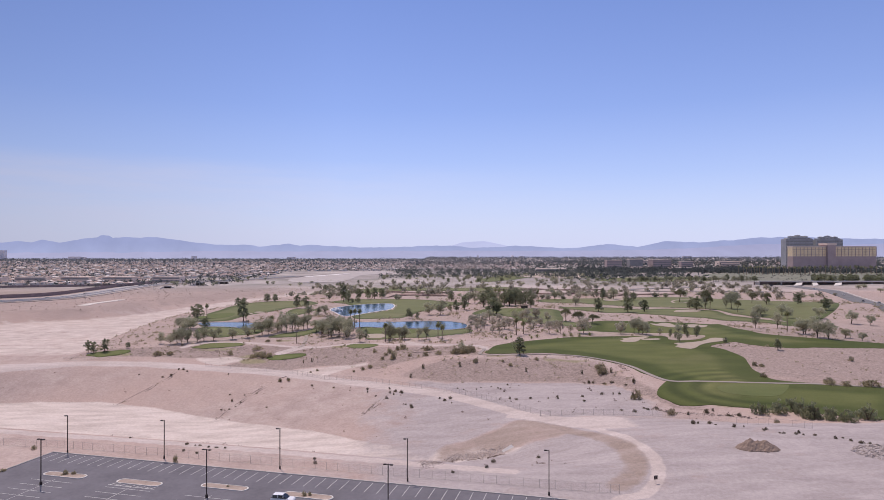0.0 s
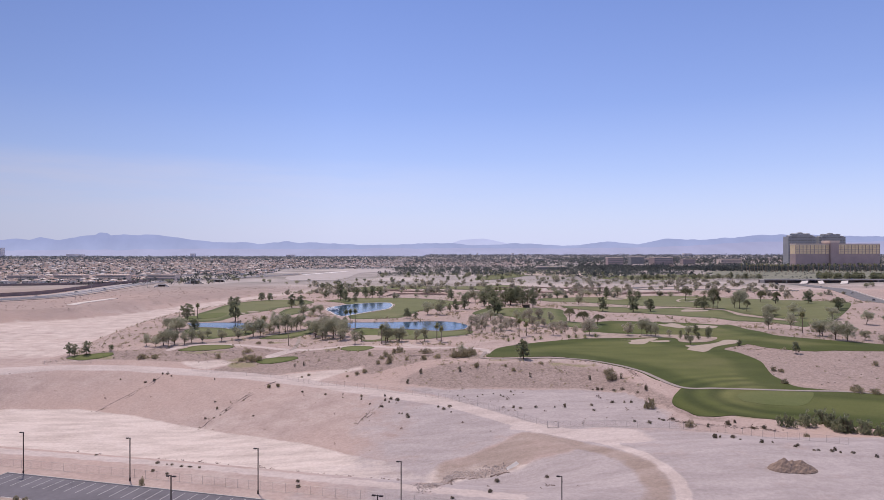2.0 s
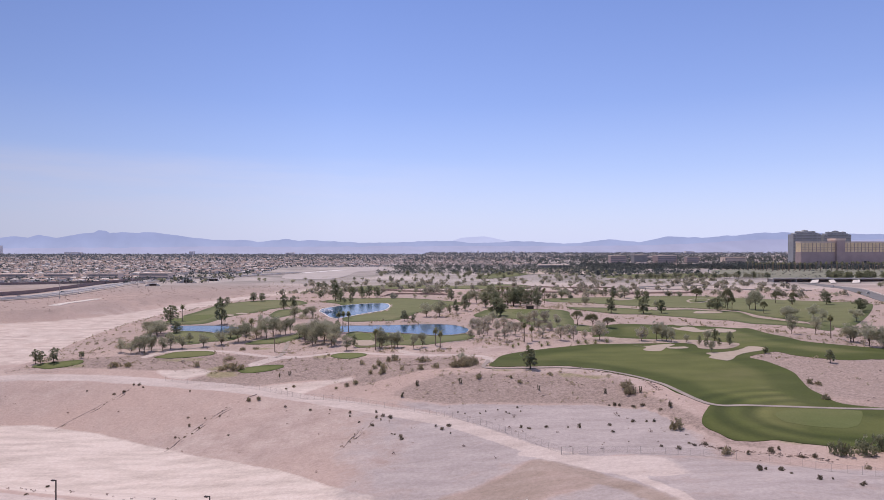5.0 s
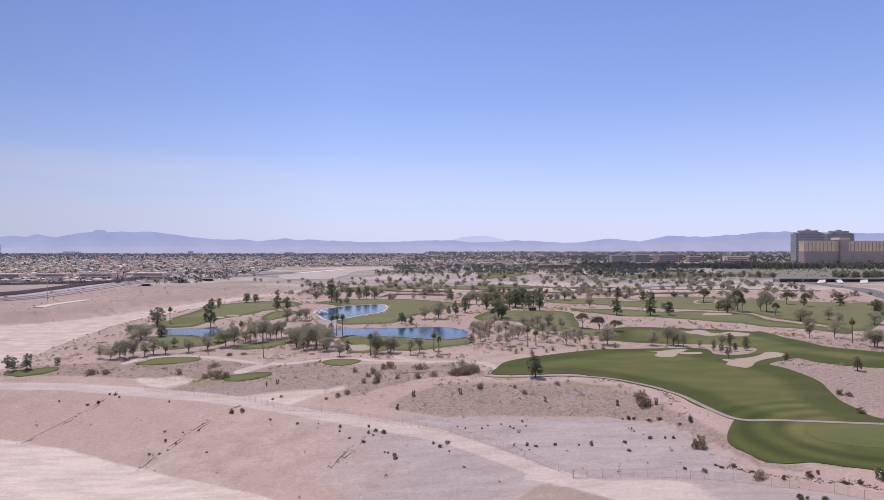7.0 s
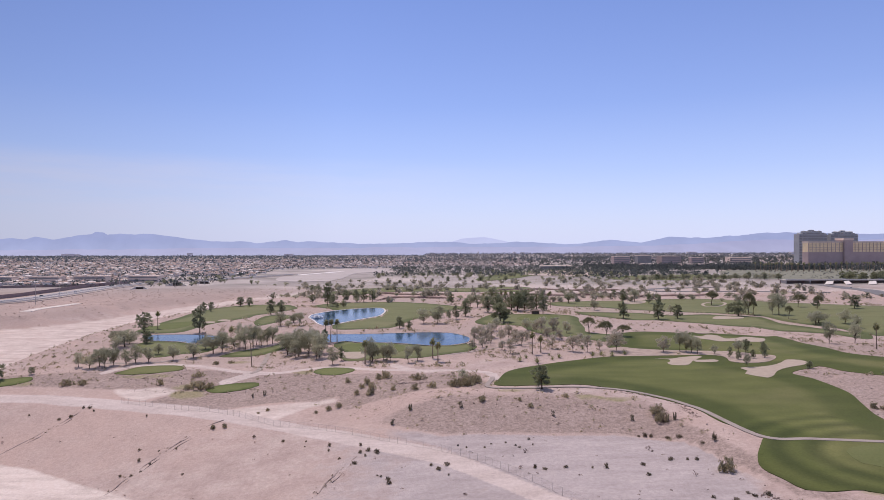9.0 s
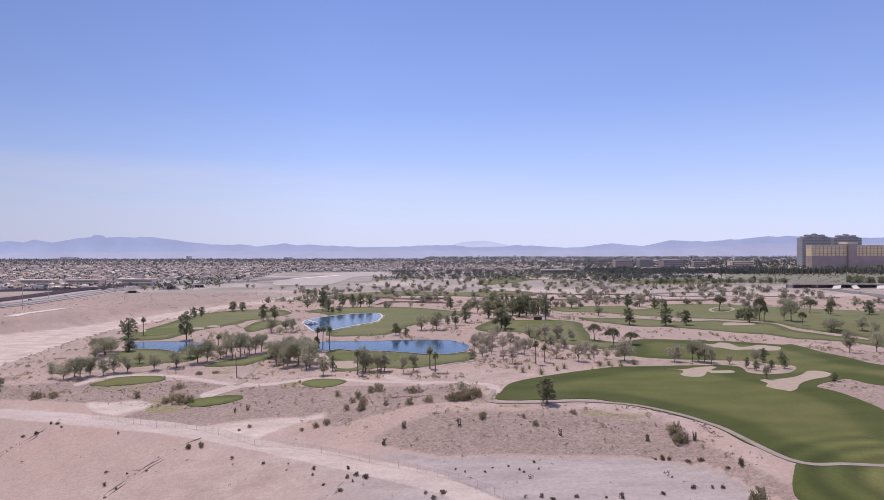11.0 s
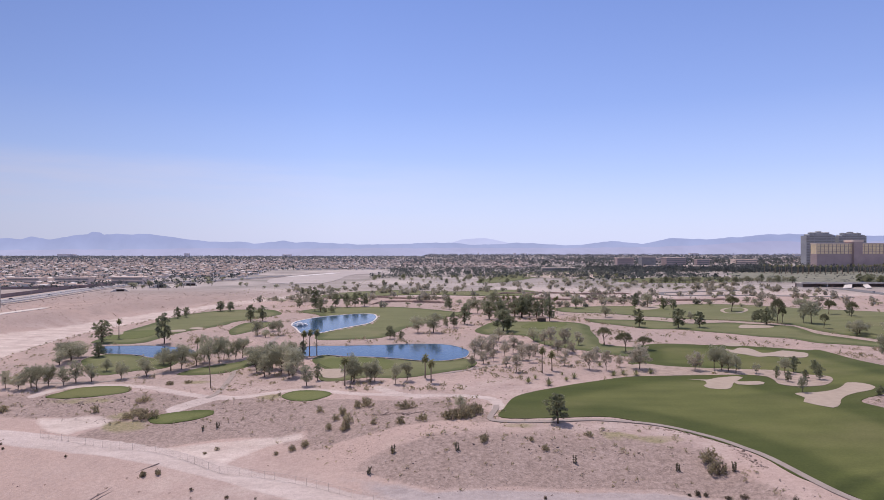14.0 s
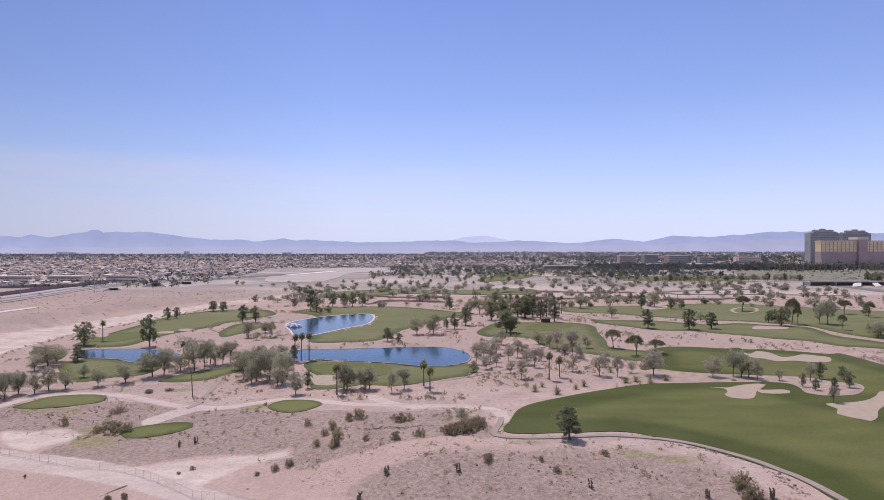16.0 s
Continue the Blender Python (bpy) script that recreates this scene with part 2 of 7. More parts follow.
PALM_BARK = plain("palm_bark", (0.25, 0.19, 0.145), 0.95, vary=0.3, scale=3)
PINE_LEAF = leaf("pine_needles", (0.178, 0.195, 0.118), (0.35, 0.365, 0.235))
OLIVE_LEAF = leaf("grey_green_leaves", (0.285, 0.29, 0.20), (0.52, 0.51, 0.375), 0.55)
SPARSE_LEAF = leaf("dusty_thin_leaves", (0.34, 0.315, 0.245), (0.58, 0.53, 0.43), 0.5)
FLAT_LEAF = leaf("dark_leaves", (0.14, 0.142, 0.082), (0.275, 0.27, 0.165))
PALM_LEAF = leaf("palm_fronds", (0.17, 0.18, 0.09), (0.33, 0.32, 0.17))
BUSH_LEAF = leaf("desert_bush_leaves", (0.30, 0.262, 0.172), (0.50, 0.437, 0.295), 0.5)
TWIG = leaf("dry_twigs", (0.16, 0.115, 0.095), (0.31, 0.23, 0.20))
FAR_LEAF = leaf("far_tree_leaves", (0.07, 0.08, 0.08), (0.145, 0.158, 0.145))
# leaves of the farthest trees, with blue-grey distance haze put into the colour
HAZED_LEAF = leaf("hazed_tree_leaves", (0.085, 0.098, 0.112), (0.155, 0.17, 0.185))
CACTUS = plain("cactus_skin", (0.17, 0.145, 0.095), 0.8, vary=0.3, scale=3)
STONE = by_island("desert_stones", [(0.27, 0.21, 0.185), (0.37, 0.295, 0.265), (0.46, 0.375, 0.34)])
RIPRAP = by_island("broken_rock", [(0.30, 0.25, 0.23), (0.37, 0.315, 0.29), (0.43, 0.37, 0.345)])


# ---- building helpers ----
def mesh_object(name, verts, faces, mat, parent=None, label="", attributes=None, smooth_shade=False):
    me = bpy.data.meshes.new(name)
    me.from_pydata(np.asarray(verts, float).tolist(), [], [tuple(int(i) for i in f) for f in faces])
    if attributes:
        for key, values in attributes.items():
            me.attributes.new(key, "FLOAT", "POINT").data.foreach_set("value", np.asarray(values, np.float32))
    if smooth_shade:
        me.polygons.foreach_set("use_smooth", [True] * len(me.polygons))
    me.materials.append(mat)
    me.update()
    ob = new(name, me)
    if parent:
        ob.parent = parent
    if label:
        tagged(ob, label)
    return ob


def part(name, bm, material, parent, label=""):
    me = bpy.data.meshes.new(name)
    bm.to_mesh(me)
    bm.free()
    me.materials.append(material)
    ob = new(name, me)
    ob.parent = parent
    return tagged(ob, label) if label else ob


def box(bm, x0, y0, z0, x1, y1, z1, bevel=0.0):
    made = bmesh.ops.create_cube(bm, size=1)["verts"]
    for v in made:
        v.co = Vector(((x0 + x1) / 2 + v.co.x * (x1 - x0), (y0 + y1) / 2 + v.co.y * (y1 - y0), (z0 + z1) / 2 + v.co.z * (z1 - z0)))
    if bevel:
        bmesh.ops.bevel(bm, geom=list({e for v in made for e in v.link_edges}), offset=bevel, segments=2, affect="EDGES")
    return made


def tube(bm, points, radii, sides=8):
    """A tapered limb through the points."""
    rings = []
    for i, (p, r) in enumerate(zip(points, radii)):
        a = Vector(points[max(0, i - 1)])
        b = Vector(points[min(len(points) - 1, i + 1)])
        q = (b - a).to_track_quat("Z", "Y")
        rings.append([bm.verts.new(Vector(p) + q @ Vector((r * math.cos(k * math.tau / sides), r * math.sin(k * math.tau / sides), 0))) for k in range(sides)])
    for ra, rb in zip(rings, rings[1:]):
        for k in range(sides):
            bm.faces.new((ra[k], ra[(k + 1) % sides], rb[(k + 1) % sides], rb[k]))
    bm.faces.new(rings[0][::-1])
    bm.faces.new(rings[-1])


def empty(name, x=0.0, y=0.0, z=0.0, turn=0.0):
    ob = new(name)
    ob.matrix_basis = pose(x, y, z, 0, 0, turn)
    ob.empty_display_size = 0.3
    return ob


def curve_points(pts, step, closed):
    """A smooth line through the given places, sampled evenly."""
    p = np.array(pts, float)
    n = len(p)
    out = []
    for i in range(n if closed else n - 1):
        if closed:
            a, b, c, d = p[(i - 1) % n], p[i], p[(i + 1) % n], p[(i + 2) % n]
        else:
            a, b, c, d = p[max(0, i - 1)], p[i], p[i + 1], p[min(n - 1, i + 2)]
        k = max(1, int(np.hypot(*(c - b)) / step))
        for s in range(k):
            t = s / k
            out.append(0.5 * (2 * b + (c - a) * t + (2 * a - 5 * b + 4 * c - d) * t * t + (3 * b - a - 3 * c + d) * t**3))
    if not closed:
        out.append(p[-1])
    return np.array(out)


def inside(pts, x, y):
    """Whether places lie in a closed outline."""
    r = np.zeros(np.shape(x), bool)
    n = len(pts)
    for i in range(n):
        (xa, ya), (xb, yb) = pts[i], pts[(i + 1) % n]
        hit = (ya > y) != (yb > y)
        r ^= hit & (x < (xb - xa) * (y - ya) / (yb - ya + 1e-12) + xa)
    return r


def far_from(pts, x, y, closed=True):
    """The distance of places from a line."""
    best = np.full(np.shape(x), 1e9)
    n = len(pts)
    for i in range(n if closed else n - 1):
        a, b = np.array(pts[i], float), np.array(pts[(i + 1) % n], float)
        d = b - a
        t = np.clip(((x - a[0]) * d[0] + (y - a[1]) * d[1]) / max(d @ d, 1e-9), 0, 1)
        best = np.minimum(best, np.hypot(x - a[0] - t * d[0], y - a[1] - t * d[1]))
    return best


# ---- the lie of the land: sections across the graded slope, the wash and the course ----
STATIONS = [-300, -215, -190, -160, -130, -100, -75, -50, -25, 0, 16, 27, 40, 52, 70, 80, 95, 110, 160, 300]
CREST_Y = [235, 216, 208, 201, 194, 187, 181, 175, 169, 163, 159, 157, 155, 154, 154, 154, 154, 154, 154, 154]
CREST_Z = [-4, -4, -4, -4, -4, -4, -4, -4, -4, -4, -4, -3.8, -3.5, -2.6, -1.8, -1.7, -1.6, -1.5, -1.4, -1]
FOOT_Y = [250, 240, 235, 232, 228, 224, 219, 208, 195, 186, 182, 178, 175, 180, 180, 180, 180, 180, 180, 180]
FOOT_Z = [-19, -19.5, -19.5, -19.5, -19.5, -19.5, -18, -16.5, -14.5, -12.5, -11.5, -8, -5, -3, -1.8, -1.7, -1.6, -1.5, -1.4, -1]
TOE_Y = [288, 288, 291, 292, 281, 264, 248, 232.5, 210, 198, 196, 190, 186, 186, 190, 190, 189, 188, 188, 188]
TOE_Z = [-19, -20, -20, -20, -20, -20, -18.2, -16.2, -14, -12.8, -11, -8, -5.5, -3.6, -2.5, -2.2, -1.9, -1.7, -1.6, -1]
ROAD_Y = [296, 314, 329, 329, 321, 313, 304, 289, 274, 258, 239, 224, 210, 203, 202, 199, 196, 193, 192, 192]
ROAD_Z = [-8, -8, -8.3, -8.5, -8.8, -9.2, -9.5, -9.4, -9.2, -9.1, -9, -8.8, -8, -6.5, -5.2, -4.5, -3.6, -2.5, -2, -1]
FENCE_Y = [306, 328, 338, 338, 331, 323, 314, 298, 285, 270, 250, 234, 222, 221, 217, 211, 203, 199, 197, 197]
FENCE_Z = [-8, -8, -8.2, -8.4, -8.6, -9, -9.3, -9.2, -9, -9, -8.8, -8.4, -7.6, -7, -6.4, -5.9, -5, -4, -3, -1.5]
HILL_Y = [330, 340, 344, 346, 339, 333, 330, 318, 292, 277, 278, 277, 276, 275, 266, 223, 212, 206, 204, 204]
HILL_Z = [-10, -9.5, -7, -7.3, -7.5, -7.5, -7.6, -7.6, -7.6, -7.6, -7.6, -7.6, -7.5, -7.2, -6.8, -5.6, -4.6, -4, -3, -1.5]
TOP_Y = [350, 352, 352, 362, 365, 362, 354, 346, 320, 305, 303, 303, 303, 302, 290, 245, 226, 219, 218, 218]
TOP_Z = [-11, -10, -4.9, -4.8, -4.6, -4.2, -3.8, -3.2, -2.3, -1.9, -1.7, -1.6, -1.5, -1.6, -2, -3.5, -3.8, -3.6, -3, -1]
BANK_Y = [340, 383, 409, 443, 490, 530, 576, 659, 720, 800, 900]
BANK_X = [-200, -204, -209, -213, -217, -219, -212, -201, -185, -150, -110]
WASH_Y = [340, 520, 561, 584, 635, 703, 746, 782, 860, 900]
WASH_X = [-520, -400, -349, -318, -298, -288, -271, -247, -190, -150]


def smooth(a):
    a = np.clip(a, 0, 1)
    return a * a * (3 - 2 * a)


def hump(x, y, cx, cy, sx, sy):
    return np.exp(-((x - cx) / sx) ** 2 - ((y - cy) / sy) ** 2)


def course(x, y):
    """The gently rolling level of the course and of the plain behind it."""
    z = -1.5 + 4.0 * hump(x, y, 190, 352, 62, 62) + 5.5 * hump(x, y, 350, 555, 90, 80) - 2.2 * hump(x, y, -110, 372, 75, 50)
    z = z + 0.5 * np.sin(x / 31 + 1) * np.sin(y / 27) * smooth((y - 330) / 60)
    z = z + 1.2 * np.sin(x / 83 + 2) * np.sin(y / 61 + 1) * smooth((y - 640) / 120) * (1 - smooth((y - 1100) / 500))
    return z + 12 * smooth((y - 1500) / 3600)


def raw_height(x, y):
    x, y = np.asarray(x, float), np.asarray(y, float)
    lot = 150.2 - 0.235 * np.clip(x, -300, 60)
    rows = [(lot, np.interp(x, [32, 80, 115], [-4.2, -2.2, -1.2]))]
    for ys, zs in ((CREST_Y, CREST_Z), (FOOT_Y, FOOT_Z), (TOE_Y, TOE_Z), (ROAD_Y, ROAD_Z), (FENCE_Y, FENCE_Z), (HILL_Y, HILL_Z), (TOP_Y, TOP_Z)):
        rows.append((np.interp(x, STATIONS, ys), np.interp(x, STATIONS, zs)))
    z = rows[0][1] + 0 * y
    for (ya, za), (yb, zb) in zip(rows, rows[1:]):
        f = np.clip((y - ya) / np.maximum(yb - ya, 1), 0, 1)
        z = np.where(y > ya, za + (zb - za) * f, z)
    top_y, top_z = rows[-1]
    past = np.clip(y - top_y, 0, None)
    far = course(x, y) + (top_z - course(x, y)) * np.exp(-past / 45)
    z = np.where(y > top_y, far, z)
    bank, wash = np.interp(y, BANK_Y, BANK_X), np.interp(y, WASH_Y, WASH_X)
    bed = -11.5 + 8 * smooth((y - 700) / 200)
    inside = smooth((bank - x) / 22)
    across = np.where(x > wash, bed, bed + (-2.2 - bed) * np.clip((wash - x) / np.interp(y, [560, 800], [14, 45]), 0, 1))
    carve = smooth((y - 352) / 25)
    return z + carve * inside * (np.minimum(across, z + 40) - z)

# ---- the plan: outlines of turf, water, sand and paths, and where the plants stand ----
LAKE_MID = [(-74, 450.3), (-72.5, 460.8), (-66.5, 465.9), (-50.9, 466.6), (-28.2, 470.1), (-11, 473.5), (3.7, 470.9), (10.7, 462.4), (15.5, 448.7), (13.8, 432.4), (9.8, 426.4), (2.3, 420.7), (-7.6, 420.9), (-19.1, 426.6), (-32.2, 431), (-45.2, 432.7), (-55, 436.7), (-59.4, 433.1), (-65.9, 433.3), (-70.8, 439.5)]
LAKE_FAR = [(-93.9, 540.6), (-101.2, 559.9), (-102.8, 580.1), (-97.1, 598.5), (-88.1, 614.9), (-77.4, 625.8), (-61.4, 634.8), (-53.1, 631.6), (-48.5, 613.2), (-47.5, 589.8), (-49.7, 568.5), (-57.8, 551.8), (-65.8, 535.3), (-72.9, 518.8), (-78.9, 508.2), (-86.2, 518.7)]
LAKE_LEFT = [(-182.2, 465.1), (-178.4, 468.7), (-167.8, 470.5), (-153.1, 470.2), (-135.2, 462.5), (-124.3, 451), (-122.9, 440.1), (-126.2, 432.7), (-133.9, 432.7), (-139.8, 432.7), (-147.5, 439.2), (-155.5, 442), (-162.9, 443.4), (-169.9, 446.2)]
FAIRWAY_MAIN = [(20.3, 321), (22.3, 332.8), (28.8, 349.7), (46.3, 363.7), (61.6, 373.7), (77.8, 383.3), (96.5, 388.7), (109.9, 385.7), (127, 390), (128, 382), (128, 366), (128.5, 356), (133, 350), (141.7, 351.5), (150.6, 356.3), (157.6, 352.5), (156.2, 344.5), (139.6, 335.1), (141.8, 323.7), (142.2, 304.8), (138.1, 291.2), (133.8, 278), (132.9, 267.8), (132.9, 257.3), (144.9, 250.8), (154.5, 246.7), (167.1, 243.5), (180.2, 240.3), (140.2, 187.8), (137.3, 200.9), (98.7, 220), (93.8, 223.4), (87.2, 224.2), (82.5, 226.2), (80.9, 231.8), (79.2, 239.4), (81, 245.3), (87.5, 256), (89.8, 261), (84.1, 272.8), (82.1, 287.5), (76.1, 299.5), (68.3, 309), (59.5, 317.9), (51.2, 321.9), (37.2, 320.5)]
FAIRWAY_RIGHT = [(95, 430.5), (100.6, 453.4), (110.5, 464.9), (122.1, 469.4), (135.6, 467.1), (145.7, 464), (152.8, 467.3), (164.9, 462.2), (177.1, 457.1), (188, 449.5), (194.6, 451.9), (193.9, 436.9), (189, 412.5), (187, 392.2), (185.2, 367.6), (204.9, 350), (235.2, 340.8), (255.6, 339), (241.4, 320.3), (222.5, 322.7), (202.2, 321.4), (188.5, 322.3), (173.9, 321.9), (159.6, 333.6), (155.3, 343.7), (133.7, 347), (122.7, 355.1), (120.5, 370), (122, 387), (110, 396), (99, 402), (92.5, 408.5), (86, 413)]
FAIRWAY_CLUMP = [(22.4, 524), (29.2, 549.3), (38.3, 572), (54.1, 576.8), (77.6, 579), (95.9, 574.3), (101.5, 557.6), (96.4, 529.1), (91.7, 491.1), (87.9, 470.9), (94, 461.6), (105.2, 452.9), (102, 431.3), (87.9, 431.7), (76.2, 446.5), (62.7, 460.5), (54.4, 479.2), (51.7, 503.1), (39.5, 509.3), (28.2, 509.2)]
FAIRWAY_BAND = [(108.9, 596.6), (132.2, 590), (151.5, 586.1), (161.1, 578.5), (174.9, 562.7), (199.6, 565.7), (212.9, 553.1), (229.4, 541.7), (229.7, 526), (227.9, 508), (235, 492.6), (243.9, 473.6), (251, 453.8), (237.4, 436), (232.7, 457.5), (220.8, 470.3), (209.4, 476.8), (202.8, 493.2), (189.8, 499.8), (178.6, 511.5), (166, 522.4), (153, 534.9), (136.4, 539.7), (123.4, 559), (108.6, 577.6)]
FAIRWAY_TOP = [(101.5, 684.1), (143.2, 702.3), (189.3, 702.1), (250, 724.8), (288.7, 716.7), (314.1, 678.1), (330.7, 642.5), (343.1, 615.6), (353.2, 567.2), (261.6, 452.5), (249.9, 482.3), (241, 502), (235.3, 520.5), (233.9, 549.9), (219.3, 566.1), (206.3, 580.6), (186.5, 591.7), (170.4, 604.7), (152.4, 615.7), (134.5, 630.4), (101.2, 643.7)]
FAIRWAY_LEFT = [(-193.7, 478.8), (-196.6, 495.4), (-196.8, 507.2), (-197.3, 526.7), (-197.7, 555.4), (-202.2, 597.9), (-199.1, 639.8), (-180.7, 665.4), (-159.7, 669.8), (-142, 665.2), (-126.5, 633.1), (-129.7, 613.6), (-136.6, 595.1), (-145.1, 573.3), (-145.1, 557.3), (-151.2, 539.9), (-159.4, 518.1), (-162.5, 497.7), (-164.3, 481.1), (-173.5, 475.7), (-182.3, 475.5)]
TURF_LAKE_LEFT = [(-167.8, 424.3), (-168.8, 437.4), (-163.4, 441.9), (-151.4, 439.2), (-136.5, 430.3), (-122.8, 428), (-122.4, 411), (-133.4, 404.8), (-140.5, 396.8), (-146.9, 398.3), (-157, 409.3)]
TURF_STRIP = [(-112.1, 398.7), (-106.2, 412.1), (-93.3, 423.1), (-88.2, 438.8), (-82.8, 433.8), (-84.1, 417.5), (-88.8, 406.8), (-92.6, 401.3), (-100.3, 397.8)]
TURF_FAR_LAKE = [(-117.3, 649.3), (-99.5, 686.4), (-78.8, 693.5), (-49.9, 698.4), (-19.6, 682), (8.9, 656.9), (26.4, 640.7), (8.3, 615.1), (-3.7, 574.7), (-20.9, 542.6), (-26.3, 520.1), (-33.7, 495.2), (-48.3, 487.9), (-67.6, 484.9), (-74.1, 505.6), (-80.3, 555.3), (-92.3, 615)]
TURF_MID_LAKE = [(-59.4, 427.1), (-54, 438), (-45.7, 435.3), (-32.2, 431), (-19.1, 426.6), (-3.9, 420.8), (6, 420.6), (13.1, 426.4), (17.9, 414.9), (13.7, 399.9), (5.6, 393.4), (-7.3, 384.2), (-17.7, 381.5), (-28.7, 384.8), (-36.5, 380.4), (-44.8, 379.9), (-49.5, 390), (-49.2, 403.7), (-55.5, 414.7)]
TURF_FAR_BACK = [(-131.9, 810.4), (-118.8, 874.6), (-58.4, 937.4), (11.7, 889.9), (68.6, 934.4), (115.1, 915), (103.7, 836.9), (47.2, 823.4), (-13.5, 831.6), (-54.9, 814.2), (-102.2, 775.2)]
TURF_BEYOND = [(56.8, 1097.8), (73.6, 1223.3), (157.8, 1445.3), (257.1, 1617), (347.1, 1555.2), (380.7, 1495.4), (329.2, 1311.5), (254.7, 1258.3), (180.9, 1294.6), (102.4, 1128.1)]
TURF_LEFT_MID = [(-124.2, 507.9), (-118.3, 525.1), (-114.2, 558.5), (-112.1, 564.6), (-122.8, 575.5), (-135.7, 567.8), (-135.1, 539), (-132.2, 524.1)]
GREEN_MID = [(-54.7, 419), (-50.8, 428), (-39.7, 429.9), (-26.5, 425.5), (-20.2, 416.3), (-19.7, 404.4), (-26, 398.5), (-37.4, 399), (-47.9, 406.6)]
GREEN_CLUMP = [(54, 546.2), (64.4, 568.2), (84.8, 576.5), (87.7, 562.1), (74.5, 540.7), (59.7, 536.2)]
GREEN_LEFT = [(-195.5, 493.5), (-196.9, 513.5), (-186.9, 526.3), (-176, 528.7), (-171.9, 509.4), (-176.9, 493.8)]
TEE_A = [(-55.9, 355), (-55.8, 360.2), (-53.3, 363.8), (-48.6, 364.5), (-42.2, 362.3), (-38.3, 357.8), (-39.3, 352.7), (-42.2, 348.9), (-46.4, 347.3), (-51.5, 349.7)]
TEE_B = [(-95.6, 336.9), (-96.4, 339.9), (-93.6, 342.3), (-87.5, 344.4), (-80.7, 345.1), (-76.2, 343.9), (-75.3, 341), (-77.9, 338.4), (-82.1, 336.3), (-87.9, 334.2), (-92.2, 334.4)]
TEE_C = [(-145.6, 362.1), (-143.5, 367.2), (-140.8, 374), (-133.5, 377.4), (-124.2, 377.4), (-119.7, 374), (-117.8, 368.3), (-121.8, 364), (-130.2, 361.8), (-138.8, 360.2)]
TEE_D = [(-198, 348), (-196.9, 351.9), (-188.8, 351.3), (-182.9, 354.1), (-177.8, 355.5), (-175.8, 353.2), (-177.2, 349.1), (-182.5, 345.6), (-188.6, 343.4)]
GREEN_FRONT = [(104.2, 245.8), (109.3, 249.6), (118.8, 251.5), (127.9, 250.2), (133.3, 248.4), (122.3, 233.4), (114.9, 231.4), (107.6, 233.9), (103.1, 237.8)]
BUNKER_A = [(99.1, 377.5), (104.3, 374.2), (102.4, 367.7), (100.3, 365.1), (100.4, 359.9), (105.5, 357.7), (109.2, 361.5), (113, 368.3), (118, 374.3), (121.6, 378.9), (120.1, 381.3), (111.8, 379.4), (106.1, 376)]
BUNKER_B = [(115.4, 372.8), (116.2, 370.7), (123.4, 369.8), (124.3, 367.2), (122.1, 363.9), (116.3, 364), (113.5, 365.4), (113.4, 368.2)]
BUNKER_C = [(125.1, 348), (133, 348.1), (139.7, 350.1), (145.3, 354.2), (150.8, 359.7), (155, 357.5), (155.5, 351.7), (151.2, 347.4), (144.6, 344.8), (139.4, 341.9), (134.6, 337.5), (130.6, 331.8), (126.3, 328.4), (124, 331.4), (121.6, 336.7), (124.9, 341.5)]
BUNKER_D = [(145.9, 451), (149.1, 447.4), (156.3, 455.5), (160.4, 451.8), (159.3, 438.3), (165.9, 440.3), (173.8, 446.6), (177.9, 442.7), (180.5, 436.5), (171.5, 422.3), (164.2, 422.9), (158.5, 427.1), (151.2, 425.9), (148.5, 433), (145, 438.3)]
BUNKER_E = [(153.6, 468.5), (161.6, 473.1), (164.2, 469.6), (160, 461.8), (153, 461.1)]
BUNKER_F = [(195.6, 540.6), (203.7, 551.3), (211.8, 547.1), (219.1, 543.1), (214.3, 535.4), (203.5, 534.1), (194.9, 535.2)]
BUNKER_G = [(-50.8, 395), (-50.4, 402.8), (-45.1, 404.2), (-39.3, 401.3), (-37.8, 392), (-39.5, 385.6), (-43.8, 385.3), (-48.2, 388.8)]
BUNKER_H = [(171.5, 683.4), (183.6, 703), (196.4, 696.9), (188.5, 674.5), (171.3, 665.1)]
RING = [(238.2, 661.4), (251.7, 678.6), (263.5, 678.4), (257.6, 658.8), (242, 638.8), (233.1, 640.6)]
BUNKER_I = [(-199.6, 513.5), (-200.5, 520.1), (-195.2, 517.7), (-192, 509.2), (-195.2, 507.2)]
BUNKER_J = [(-169.6, 524.3), (-167.6, 529), (-161.5, 529.2), (-159.6, 522.5), (-165.3, 520)]
BUNKER_K = [(-161.8, 536.5), (-159.1, 541.8), (-152, 537.2), (-153.4, 532.1), (-158.5, 531.8)]
ISLAND = [(81.7, 403.8), (92.5, 411.8), (99.1, 407.1), (110.9, 401.9), (126.6, 396.7), (137.6, 392.1), (143.4, 387), (146.4, 378), (151.5, 373.1), (149.7, 366.4), (143.2, 359), (137.2, 357), (130.6, 358.6), (127.8, 363.6), (130.1, 371.8), (130.4, 379.1), (125.4, 383.5), (118.6, 384.7), (101.8, 385.4), (79.8, 383.7), (70.4, 380.4)]
